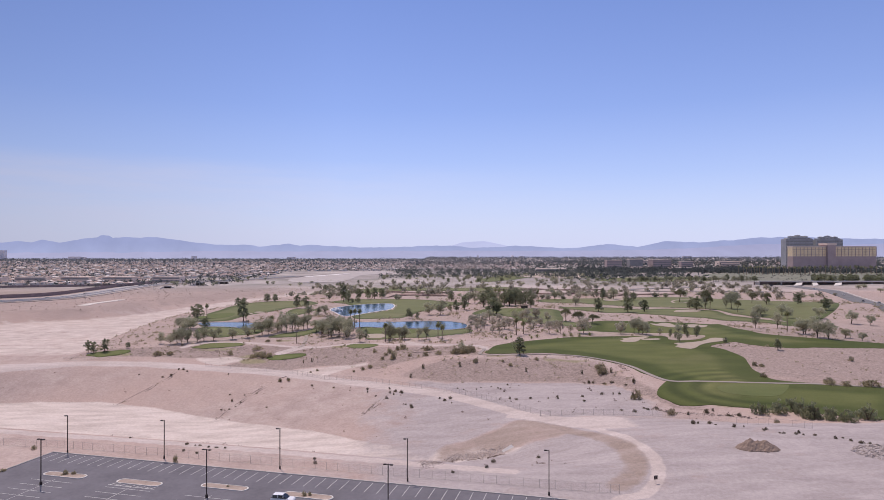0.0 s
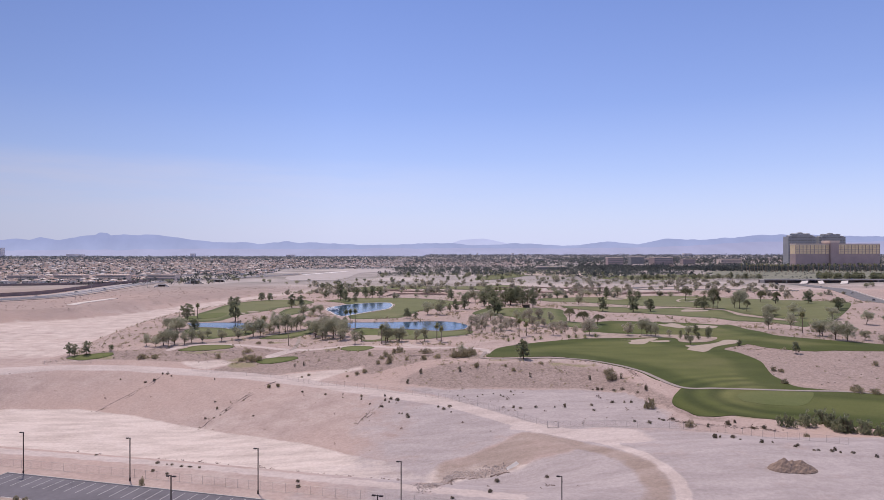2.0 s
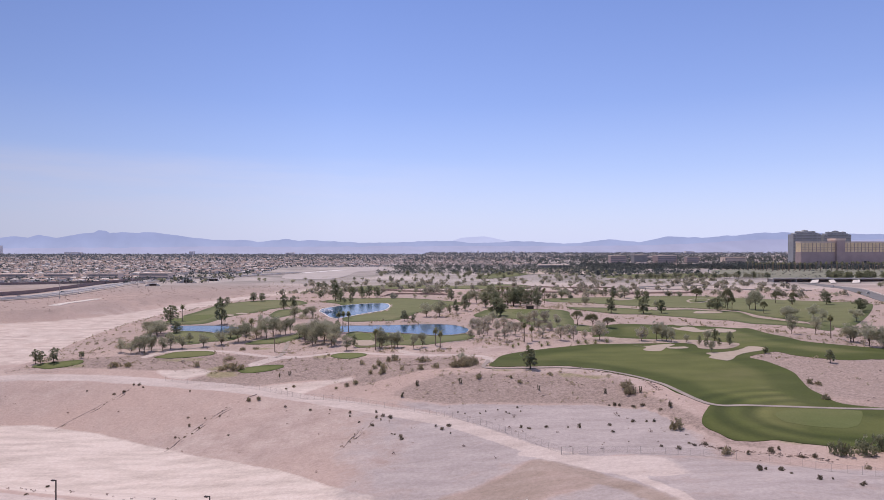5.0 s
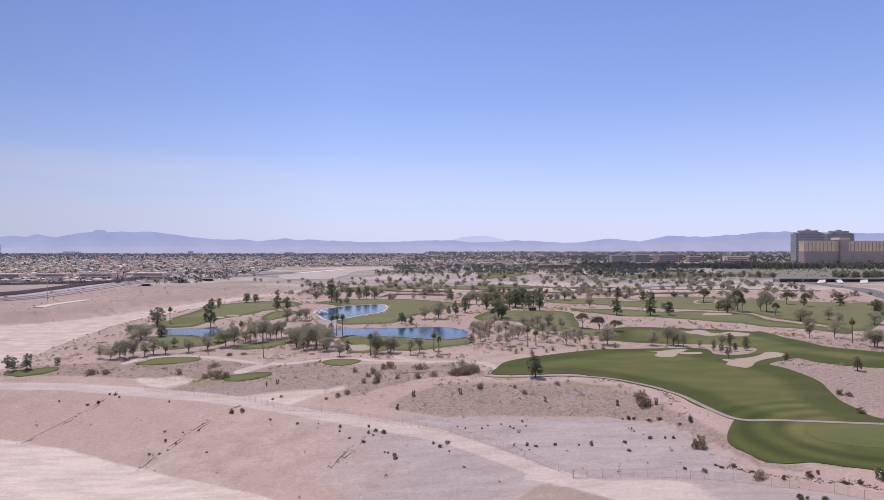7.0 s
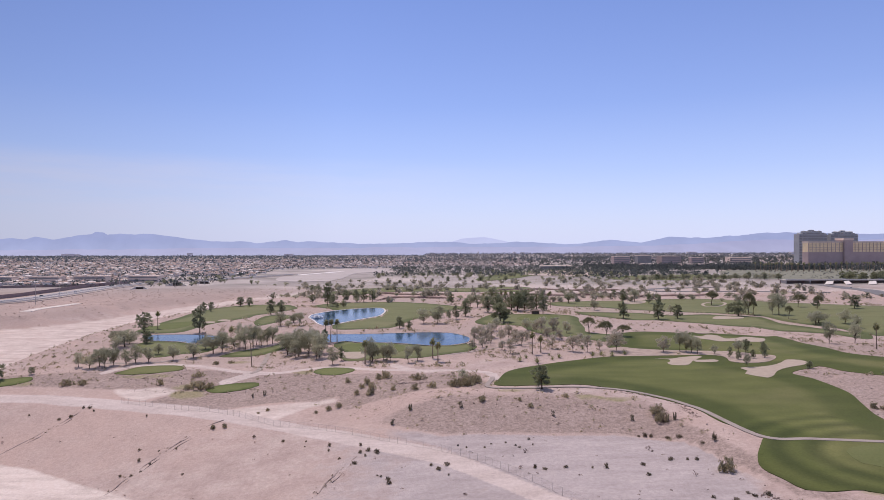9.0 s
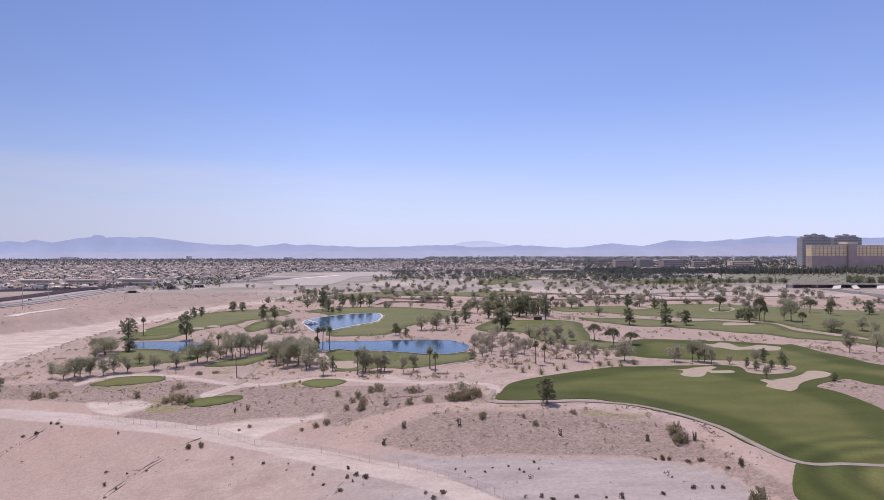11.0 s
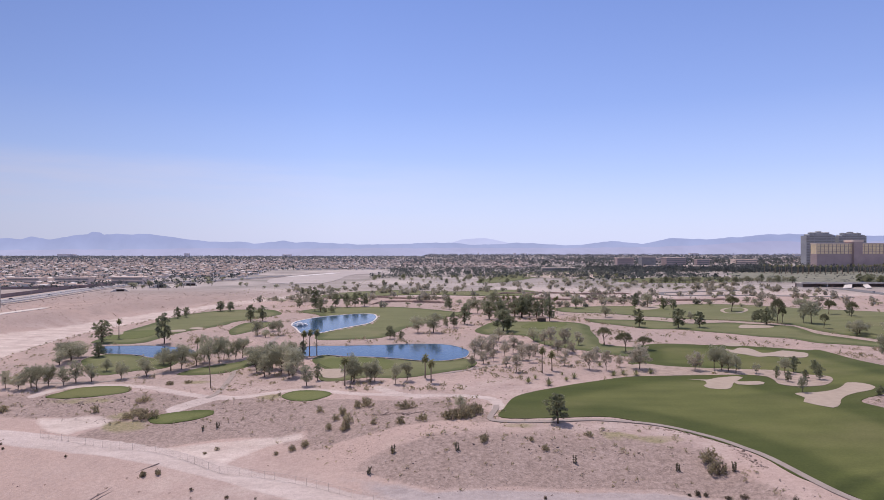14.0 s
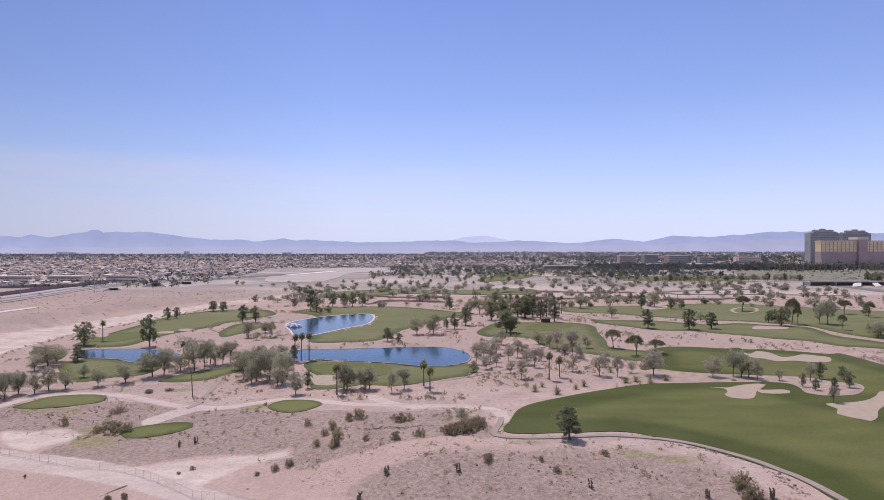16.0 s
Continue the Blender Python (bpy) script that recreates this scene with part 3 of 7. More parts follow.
SAND_BAND = [(99.4, 634.5), (133.4, 626.1), (151.2, 611.6), (168.9, 600.6), (184.8, 587.6), (204.5, 576.6), (217.6, 562.7), (232.4, 547.1), (233.3, 523.1), (239.8, 500.1), (248.7, 480.5), (243.9, 473.6), (235, 492.6), (227.9, 508), (229.7, 526), (229.4, 541.7), (212.9, 553.1), (199.6, 565.7), (174.9, 562.7), (161.1, 578.5), (151.5, 586.1), (132.2, 590), (108.9, 596.6)]
PATH_CORNER = [(85.5, 275.7), (84.6, 286.1), (82.1, 292.9), (79, 300.1), (73.8, 307.1), (67.4, 313), (59.7, 316.6), (48, 318.6), (35.3, 316.9), (24.5, 316.6), (17.9, 318.7), (18, 324), (20.2, 332.1), (20.8, 337), (20.2, 342.9), (17.7, 347), (8.8, 350.7), (1.4, 351.7), (-5.9, 351.3), (-15.4, 354), (-24.8, 354.6), (-34.9, 358.9), (-41.4, 363), (-53.9, 366.4), (-63.9, 360.2), (-70.3, 356.4), (-80, 357.2), (-91.7, 362.4), (-102.8, 369.3), (-112.9, 375.5), (-126.2, 379.1), (-140.6, 378.7), (-147.9, 370.8), (-150.5, 363.1)]
PATH_CROSS = [(83.8, 272.2), (89, 259.3), (101.3, 256.1), (113.6, 253.8), (130, 251.2), (143.2, 249.9), (154.5, 246.7), (167.1, 243.5), (180.2, 240.3)]
PATH_SAND = [(-22.2, 365.4), (-15.5, 356.2), (-5.9, 350.5)]
PATH_TRAIL = [(2.1, 388.4), (14.7, 397.5), (29.6, 411), (45.7, 423.5), (57.3, 432.2)]
PATH_FORK = [(-80, 357.2), (-87, 351.5), (-90.6, 347.3)]
PATH_UP = [(-83.9, 357.4), (-82.1, 362.5), (-85.2, 384.3), (-89.2, 407.8), (-86.5, 417.6), (-83.6, 428.1), (-91.9, 469.6), (-94.6, 500.7)]
PATH_LOW = [(-164.6, 383.1), (-151.3, 382.3), (-137.8, 384.7), (-127.7, 393.9), (-113.1, 406.3), (-101.3, 418.1), (-96.5, 428.6)]
FENCE_LINE = [(-123.6, 324.8), (-115.2, 321.9), (-102.7, 317), (-93.5, 314.3), (-85.2, 312.8), (-77.5, 309.4), (-69.4, 304.4), (-61, 297.9), (-57, 294.8), (-43.9, 290.7), (-28.9, 283.4), (-16.5, 275.7), (-3.3, 268.4), (7.3, 260.2), (15.3, 251), (22.4, 241.2), (29.7, 229.4), (32.5, 224.7), (43.9, 222.5), (57.1, 220.2), (69.5, 216.7), (79.8, 210.8), (87.6, 206.5), (98.5, 190.9), (105.2, 184.7)]
LOOP_BANK = [(25, 218.9), (31, 213.5), (37, 205.5), (42.1, 195.8), (45.5, 185.6), (47.3, 177.3), (47.6, 168.7), (46.6, 161), (44.3, 154.1), (41.4, 149.2), (38.3, 146.1)]
APEX_BANK = [(0.5, 195.7), (7.6, 199.2), (13.3, 204.9), (19.5, 211.9), (24.3, 217.6)]
GULLY_A = [(-76.9, 303.7), (-79.7, 300.9), (-82.5, 296.4), (-84.8, 290.9), (-87.2, 285.7), (-89.3, 280.3), (-91.4, 275.2), (-93.2, 269.9), (-94.7, 265.2), (-95.8, 260.4)]
GULLY_B = [(-134.1, 320.6), (-135.5, 315.7), (-137.5, 310.8), (-139.8, 306.7), (-142.1, 302.8), (-144.3, 299), (-146.5, 295.4), (-148.6, 291.8), (-150.6, 288.1)]
GULLY_C = [(-25, 265), (-27.5, 259.5), (-29.8, 253), (-31.3, 246.7), (-32.7, 240.9)]
STONY_SLOPE = [(23.9, 220.7), (18, 215.8), (10, 210.2), (2.4, 205.3), (-3.9, 200.3), (-7.5, 161.9), (-3.6, 159.2), (2, 187.2), (8.7, 188.6), (14.7, 190.2), (19.9, 191.6), (25.6, 195.7), (33.4, 195.5), (37.6, 199.1), (32.3, 209.9)]
CUT_BANKS = [
    [(-77.6, 788.8), (-47.2, 776.4), (-12.3, 772.5), (10.9, 783.8)],
    [(-66.1, 714.7), (-49.7, 738.3), (-33.6, 741.7), (-11.3, 728.4), (10.1, 721.5)],
    [(40.8, 794.9), (68.4, 772.8), (97.5, 775.5), (126, 773), (164.4, 788.5), (192.3, 804.1), (225.6, 813.4)],
    [(63, 846.1), (112.5, 876.8), (175, 858.3), (222.6, 865)],
    [(204.4, 748.5), (243.2, 778.5), (267.5, 767), (300.4, 789.4)],
]
LEDGE_A = [(-21, 325.5), (-17, 326.4), (-13.1, 327.8), (-8.2, 327), (-3.7, 328.5)]
LEDGE_B = [(-143.2, 358.1), (-134, 355.6), (-123.4, 353.7), (-116.1, 357.3), (-111.1, 362.3)]
LEDGE_C = [(63, 310.9), (67.3, 308.8), (71.6, 305.2), (75.7, 301.8), (78.2, 297.1), (79, 289.6), (78.7, 283.2), (78.6, 278.8)]
LEDGE_D = [(8.4, 294.7), (13.9, 296.1), (18.6, 296.4), (23.5, 298), (31, 294.1), (37.2, 292.2), (43.8, 292.5), (50.5, 292.9)]
LEDGE_E = [(72.6, 226.7), (77, 221), (83.3, 217.2), (89.5, 213.9), (95.4, 210.7), (98.5, 207.7)]
FIELD_WALL = [(-588.3, 944.9), (-532.7, 969.6), (-481.6, 983.2)]
CHANNEL_LEDGE = [(-350.6, 611.9), (-355.4, 635.7), (-354.4, 653), (-353.3, 671.6), (-352.2, 691.6)]
BED_LEFT = [(-149.8, 362), (-143.7, 359.6), (-129.4, 361.8), (-113.1, 365.8), (-92.4, 353.5), (-86.4, 346.1), (-75.2, 342.2), (-71.5, 338.4), (-60, 344.1), (-44.7, 344.1), (-38.9, 319.7), (-56.8, 320.5), (-70.4, 319.4), (-83.5, 314.5), (-96.1, 315.1), (-105.3, 318.6), (-113.4, 323.7), (-110.9, 331.4), (-103.8, 333.6), (-108.5, 341.3), (-117.5, 344.9), (-126.6, 342.7), (-135.8, 342.2)]
BED_MIDDLE = [(-45, 345.4), (-33.4, 348.4), (-14.3, 345.3), (3.4, 346), (14.2, 335.2), (17.3, 317.2), (0.5, 317.6), (-16.6, 310.6), (-29.3, 306.8), (-35.8, 306.7)]
TERRACE_LEFT = [(-135.5, 341.8), (-125.4, 342.2), (-117, 344), (-107.5, 339.5), (-104.6, 334.4), (-111.1, 331.8), (-114.5, 327.6), (-115.7, 325.1), (-128.1, 331.2)]
TERRACE_RIGHT = [(-81.9, 314.1), (-69.9, 318.3), (-56.5, 319.7), (-39.5, 319.6), (-38.2, 314.5), (-47.4, 312.8), (-54.4, 306), (-56.7, 301.8), (-58.8, 298.1), (-69.9, 305.9)]
SPUR = [(-35, 303.2), (-29.1, 305.9), (-16.5, 309.8), (0.6, 316.6), (9.7, 319.9), (6.1, 313), (-5.7, 303.8), (-15.4, 299.9), (-25.9, 292.6), (-32.9, 294.4)]
PINES = []
PINES.append([(-188.4, 480.6, 12.6, 9.6), (-165.2, 434.8, 7, 6.7), (-152, 477.1, 16.6, 8.3), (-195.4, 598.1, 8.5, 5.7), (-192.5, 606.6, 8.2, 4.9), (-184.2, 657.3, 8.7, 7.3), (-176, 657.5, 8.2, 6.4), (-135, 577.6, 12, 6.9), (-127.3, 581.6, 10.9, 7), (-124.3, 684.6, 8.7, 4.8), (-104.1, 652.8, 19.5, 5.9), (-163.2, 872.3, 9.1, 8.4), (-140.4, 798.1, 9.3, 8.2), (-97.5, 642.7, 11.5, 6.2), (-92.2, 633.8, 4.4, 3.5), (-87.3, 637.9, 5.7, 5.3), (-94.4, 698.5, 11.4, 7.9), (-84.6, 699.1, 12.4, 6.9), (-77.2, 699.4, 12.4, 7.4), (-69.5, 704.9, 11.5, 7.5), (-48.3, 382.3, 6.6, 3.4), (-65.4, 432, 7.4, 4.1)])
PINES.append([(-28.1, 491.3, 7.7, 4.9), (-26, 495.6, 4.1, 2.5), (-21.7, 487.8, 5.2, 3.7), (9.6, 540.8, 9.9, 5.6), (17.2, 557.7, 13.6, 8.1), (4.3, 540.9, 6.7, 3.5), (7.7, 673.6, 10.4, 6.6), (36.3, 314.4, 8.6, 6.9), (45.9, 673.6, 14.6, 11.3), (45.8, 598.5, 14.6, 12.1), (42.8, 524.8, 10.2, 8.8), (57.7, 613.7, 12.1, 11.7), (61.7, 605.8, 16, 9.9), (68.8, 612.8, 16.3, 9.2), (71.5, 594.9, 14.8, 7.2), (79.3, 582.2, 17.2, 7.8), (133.3, 549.2, 11.9, 7.9), (156.6, 541.4, 12.4, 9.2), (171.1, 542.3, 10.3, 7.8), (193.3, 674.5, 9.4, 6.6), (200.7, 670.6, 8.9, 5.6), (218.9, 549.8, 11.6, 7.9)])
PINES.append([(218.6, 565.3, 7.9, 5.2), (222.5, 564.7, 9, 6), (131.9, 372.8, 5.3, 2), (132.8, 366.6, 4.3, 2.4), (139.6, 366.8, 4.3, 2.4), (145, 367.3, 5.9, 3.2), (151.5, 381.6, 5.3, 3), (144.9, 384.7, 6.6, 3.8), (175.6, 729.8, 9.4, 6.3), (168.5, 673.9, 13.2, 5.7), (-200.7, 355.2, 7, 3.6), (-195.6, 351.2, 6.4, 3.6), (-189.6, 351.7, 6.9, 4.6), (-180.4, 359.3, 3.4, 2.6), (166, 317.9, 5.7, 3.6), (149.9, 341, 3.2, 2.5), (320.2, 574, 10.5, 8.2), (300.2, 590.6, 7.5, 5.6), (312.6, 519.6, 10.2, 8.3)])
PINES.append([(36.6, 593.1, 13, 11), (43, 576.9, 14, 10), (61.7, 601.1, 16, 10), (78, 608, 14, 9), (40.1, 521.6, 14, 12), (69.9, 633.7, 15, 9)])
OLIVES = []
OLIVES.append([(-172.2, 424, 10, 13.2), (-154.3, 378.2, 10.1, 5.4), (-148.6, 378.5, 8.9, 5.9), (-146.5, 383.4, 10.1, 8), (-141.2, 385.3, 8.4, 6.6), (-145, 404.1, 5.9, 5), (-131.6, 390.2, 9, 6.1), (-123.7, 395.8, 9, 7.9), (-117.8, 406.2, 12, 11), (-114.4, 409.2, 12.7, 7.8), (-110.3, 416.1, 8.5, 7.4), (-104.6, 417.1, 15.1, 7.4), (-101.8, 421.2, 14.8, 6.4), (-98.6, 425.4, 11.2, 4.7), (-94.3, 431.9, 11.6, 7.2), (-108.9, 505.6, 11, 8.4), (-101.2, 496.1, 5.4, 5.2), (-105.7, 528.7, 5.9, 5.7), (-78.5, 401.5, 11.5, 8.1), (-71.7, 396.3, 14.8, 7.9), (-67.2, 398.7, 15.1, 9.1), (-60.6, 392.3, 14.5, 7.8)])
OLIVES.append([(-50.7, 372.8, 9.6, 6.7), (-32.9, 377.1, 11.1, 7.8), (-26, 375.2, 9.3, 6.3), (-15.8, 370.6, 8.8, 4.7), (-11.9, 375.5, 8.8, 5.8), (-13.1, 517.5, 12.2, 9.4), (-3.5, 517.4, 14.2, 11), (17.2, 423.4, 10.9, 5.3), (23.9, 430.9, 11.2, 6.6), (33.8, 482.1, 9.5, 7.1), (37.2, 441.9, 9.4, 6.3), (41.5, 415.2, 9.4, 5.1), (29.8, 402.2, 5.6, 4.8), (33, 390.9, 8.5, 5.7), (59.4, 460.7, 12.1, 7.3), (63.9, 445.6, 13.4, 8.3), (65.7, 437.9, 6.7, 5.5), (56, 406.8, 8.3, 5.5), (65, 398.1, 9.6, 7.4), (71.8, 396.4, 10.1, 4.7), (86.8, 399.2, 12.9, 10.7), (109.2, 395.5, 9.5, 7.3)])
OLIVES.append([(120.1, 394.4, 12.2, 6.3), (121.8, 392, 9.9, 7.3), (122.8, 387.5, 9.5, 4.6), (129.9, 385, 5.2, 3.5), (140.2, 382.5, 8.3, 5), (246.5, 499.7, 10.4, 9), (252.5, 516.7, 6.5, 4.7), (118.5, 678.3, 14.5, 12.4), (125.1, 604.9, 12, 7.8), (179.8, 581.1, 8.5, 4.6), (294.4, 643.5, 12, 10.5), (247.6, 557.4, 13.4, 6), (249.3, 551.1, 19.9, 12.9), (183.5, 687.8, 14.8, 11.4), (-71.1, 433.4, 8.8, 5.4), (30.8, 640.5, 14, 10.4), (38.5, 656.8, 12.2, 9.7), (24.1, 640.7, 14, 9.4), (40.8, 443.4, 6.8, 5.1), (47.1, 432.3, 7.8, 4.2), (25.4, 417.7, 6.5, 4), (79.8, 404.5, 6.2, 3.8)])
OLIVES.append([(236.8, 576.7, 11.7, 6.4), (-105, 526, 7.4, 6.4), (-96, 505.6, 11, 6.8), (-167.9, 373.2, 8.4, 4.6), (-161.8, 371.2, 7.3, 6.5), (-159.2, 375.1, 9.8, 8.5), (-154.2, 377.9, 8.9, 5.3), (201.5, 412.1, 13.7, 5.9), (218.8, 418, 12, 6.7), (209.4, 369.1, 8.9, 8.4), (252.1, 506.4, 8.7, 12.2), (266, 500.2, 10.5, 9.2), (261.7, 482.2, 9.5, 6.1), (280.5, 475.3, 9.9, 9.6), (319.8, 527.9, 10.1, 7.8), (7.9, 332.1, 5, 3.9), (208.2, 369.4, 10.9, 10.1), (207.7, 354.8, 14.6, 10.4), (210.6, 349.2, 11.7, 9.2), (285.8, 446.1, 11.6, 9.3), (293.6, 437.2, 9, 6.5), (228.8, 348.4, 5.2, 5.1)])
OLIVES.append([(225.5, 357.8, 6.2, 6), (128.2, 348.8, 6.8, 2.9), (-85.3, 417.6, 9.8, 9.2), (-79.4, 410.3, 12.1, 9.4), (-73.5, 408, 14.3, 9.9), (-67.8, 409.5, 14.4, 9.4), (-61.5, 403, 10.6, 8.1), (-72.6, 392.6, 9.4, 6.3), (-61.1, 387.7, 9, 6.6), (-182.3, 434, 8.8, 9.1), (-174.8, 434.4, 9.4, 10.4), (-172.2, 414.6, 8.2, 7.3), (-155.3, 372.2, 11.1, 6.3), (-126.2, 418.1, 8.1, 7.4), (-119.3, 425.7, 9.2, 7.1), (-109.6, 423.4, 14.3, 7.1), (-102.3, 428.8, 12.7, 6.6), (-96.1, 427.5, 11.1, 5.9), (-34.1, 378.2, 12, 8.4), (-24.6, 376.8, 9.5, 6.4), (-28, 379.1, 8.4, 5), (21.6, 442.1, 9.4, 6.3)])
OLIVES.append([(28, 448.7, 9.9, 7.1), (32.2, 432.4, 9.4, 5.4), (39.1, 420.6, 9, 5.8), (57.8, 432.2, 8.8, 5.4), (53.5, 483.1, 9.2, 7.1), (56.9, 468, 9.9, 6.1), (15, 404.6, 5.6, 4.4), (20.5, 410.9, 7.2, 5.1), (73, 418.7, 7.4, 5.2), (75.3, 466.5, 8.1, 6.1), (117.9, 396.9, 12.6, 6.4)])
BUSHES = []
BUSHES.append([(4.7, 320.1, 4.4, 4.4), (9.2, 322.1, 5.7, 5.4), (12.9, 326.9, 4.7, 4.5), (3.2, 322.7, 2.7, 3.2), (-10.6, 316.7, 2.8, 4), (-3.8, 319.3, 3.1, 3.7), (-25.7, 335.6, 3.4, 3.4), (-26.5, 320.1, 4.2, 3.4), (-29.3, 327.5, 4.1, 3.2), (-18.6, 317.2, 2, 2.5), (-32.3, 317.9, 2.8, 2.5), (-102, 343.2, 3.2, 5.3), (-95.2, 340.2, 3.5, 4.5), (-117.7, 345.8, 3.6, 3.6), (-105.8, 355.7, 3, 4.9), (-37.9, 333.4, 2.9, 3), (14.2, 300.8, 2.8, 2.5), (12.9, 302.6, 1.1, 1.4), (-23.1, 337.9, 4.1, 5.5), (-10.3, 334.2, 3.5, 5.7), (7.1, 321, 5.2, 4.7), (11.2, 325.3, 4.8, 5.5)])
BUSHES.append([(-98.1, 339.1, 4.7, 6.9), (-104, 339.4, 2.6, 4.5), (68.8, 284.9, 4.2, 5.7), (-106.6, 379.7, 2.3, 3.8), (-100.8, 383.1, 1.7, 3.4), (13.4, 299.6, 2.8, 1.9), (29.4, 295.5, 1.9, 2.7), (26.5, 299.8, 1.9, 1.7), (-63.9, 312, 1.5, 1.5), (-66.5, 309.7, 0.9, 1.5), (-77.9, 296.3, 2.2, 1.9), (-74.1, 296.8, 1.8, 1.9), (-37.6, 309.3, 2.6, 2.9), (-40.8, 307.8, 2.6, 2), (-45.1, 306.3, 1.4, 1.7), (-11.2, 297.4, 2.2, 1.4), (-26.5, 315.4, 5.3, 3), (-31.1, 323.9, 2.4, 2.5), (-27.2, 315.1, 2.6, 3), (42.5, 302.9, 1.8, 2.8), (71.3, 242.8, 4.8, 5.4), (76.2, 217.4, 3.3, 3.3)])
BUSHES.append([(68.5, 279.3, 4.2, 5.4), (-158.6, 347.6, 3.5, 5.6), (-152.4, 348, 3.3, 5.1), (138.3, 285, 2.8, 3.1), (130.5, 262.8, 2.7, 3.5), (103.2, 211.1, 4.8, 4.8), (109.8, 211.5, 5, 5.8), (115.4, 212.7, 5.2, 5.5), (116, 208.7, 5.5, 4.7), (117.3, 203.8, 5.8, 4.6), (103.3, 201, 1.5, 2.1), (150.4, 251.7, 2.9, 4.7), (116.7, 204.5, 5.4, 6.2), (120.7, 202.2, 4.8, 5.4), (124.6, 199.9, 4.6, 6.4), (132.6, 201.3, 5.4, 6.4), (149.2, 248.8, 3.1, 5.3), (154.5, 246.7, 2.6, 5.3), (163.5, 245.5, 3.7, 8.7), (186.2, 292.3, 3.1, 3.1), (140.1, 283.4, 2, 3.5), (-93.4, 154.0, 1.6, 1.8)])
BUSHES.append([(-91.4, 154.0, 1.3, 1.3), (-70.7, 163.0, 2.7, 1.6), (-113.6, 173.6, 1.7, 1.4), (-31.4, 140.6, 1.4, 1.1), (-32.6, 140.6, 1.6, 1.4), (-51.2, 145.9, 0.7, 1), (-110.0, 156.2, 1, 1.8)])
SHRUBS = []
SHRUBS.append([(-78.3, 297.2, 1.7, 1.9), (-74.4, 297.6, 1.7, 1.9), (-19.5, 266.7, 1.6, 2), (-22, 268.6, 1.6, 1.5), (-24.9, 273.1, 1.3, 1.3), (-24.4, 267.4, 1.3, 1.3), (-22.5, 264.7, 1.1, 0.9), (-24.9, 259.5, 1.4, 1.7), (-14.5, 248, 1.3, 1.5), (-17.6, 250.6, 0.7, 0.7), (-3.3, 255.6, 1.2, 0.9), (1, 255.4, 1.2, 1.9), (-1.2, 252.6, 1.3, 1.7), (1.4, 248.7, 0.8, 0.7), (-139.9, 312.2, 1.1, 1.5), (-136.3, 313.7, 1.3, 1.8), (-154, 317.1, 0.9, 0.9), (-96.5, 271.1, 0.9, 1.3), (-94.7, 278.8, 1.5, 1.3), (-98.2, 286.3, 0.8, 1.2), (-75.7, 265.9, 0.7, 1.3), (-90.9, 271.8, 0.7, 1.1)])
SHRUBS.append([(-92.8, 269.9, 0.9, 1.1), (-89.8, 275.9, 0.8, 0.9), (-90.7, 283.5, 0.8, 1), (-85.3, 284.1, 0.8, 1), (-106.9, 310.2, 1.1, 0.9), (-132.5, 319.2, 1.4, 1.4), (-134.9, 319.5, 1.4, 1.1), (-129.6, 316.6, 1.1, 1.1), (-34.6, 274.2, 1.5, 1.3), (-34, 270.2, 1.1, 0.9), (-50.3, 280.6, 1, 1.5), (-61, 286.4, 1, 1.2), (-42.6, 278.8, 0.8, 0.8), (-29.9, 263.7, 0.9, 1.2), (-42.2, 274.8, 0.6, 0.8), (42.8, 247.8, 2, 1.5), (32.5, 249.5, 1, 1.5), (26.8, 248.9, 0.8, 1.6), (24.3, 250.2, 1.3, 1.3), (26, 273.4, 0.9, 1.1), (39.2, 248.2, 0.8, 0.8), (61.2, 252.4, 1.3, 1.7)])
SHRUBS.append([(52.8, 249.2, 1, 1.6), (51.7, 241.6, 0.9, 1.6), (12.2, 267.3, 0.7, 0.9), (14.2, 269.9, 0.5, 0.7), (18.6, 270.7, 0.7, 0.7), (21.3, 268.2, 0.7, 0.9), (22.2, 266.4, 0.7, 0.9), (6.8, 268, 0.7, 0.7), (4.4, 269.9, 0.7, 0.7), (26.4, 268.5, 0.7, 0.7), (78, 203.1, 1.5, 1.7), (82.6, 201.8, 1.2, 1.5), (81.4, 216.2, 1.6, 1.4), (87.7, 216.6, 1.8, 2.4), (90.5, 217.5, 1.4, 1.1), (65.6, 223.8, 1.3, 1.8), (61.5, 226.2, 0.9, 1.2), (73.9, 226.5, 1.2, 2), (70.9, 226.2, 0.9, 1.4), (93.2, 211.4, 0.9, 1.8), (96.3, 210.5, 1.6, 1.8), (76.7, 221.9, 0.8, 1.7)])
SHRUBS.append([(70.3, 228, 0.7, 1.2), (68.1, 251.9, 1.3, 1.3), (60.7, 272.4, 1.7, 1.9), (62.5, 271.9, 1.3, 1.5), (69.6, 268.6, 1.5, 1.8), (66.4, 269.8, 0.9, 2.2), (76.1, 259.6, 3, 1.7), (65.6, 252.1, 1, 1), (73.2, 261, 0.7, 1.8), (59, 272.8, 0.7, 1.1), (77.2, 201.5, 1.2, 1.4), (79.2, 202.6, 0.9, 1.1), (82.1, 200.7, 1.1, 1.4), (82.1, 196.3, 0.6, 0.9), (84.1, 188.4, 1.3, 1.5), (87, 188.2, 0.7, 0.7), (91.6, 184.3, 1, 1.1), (94.4, 180.2, 0.7, 1.1), (97.2, 179, 1, 1.2), (99, 178.2, 0.7, 0.8), (-93, 184.9, 0.5, 1.1), (-116, 229.2, 0.7, 1.4)])
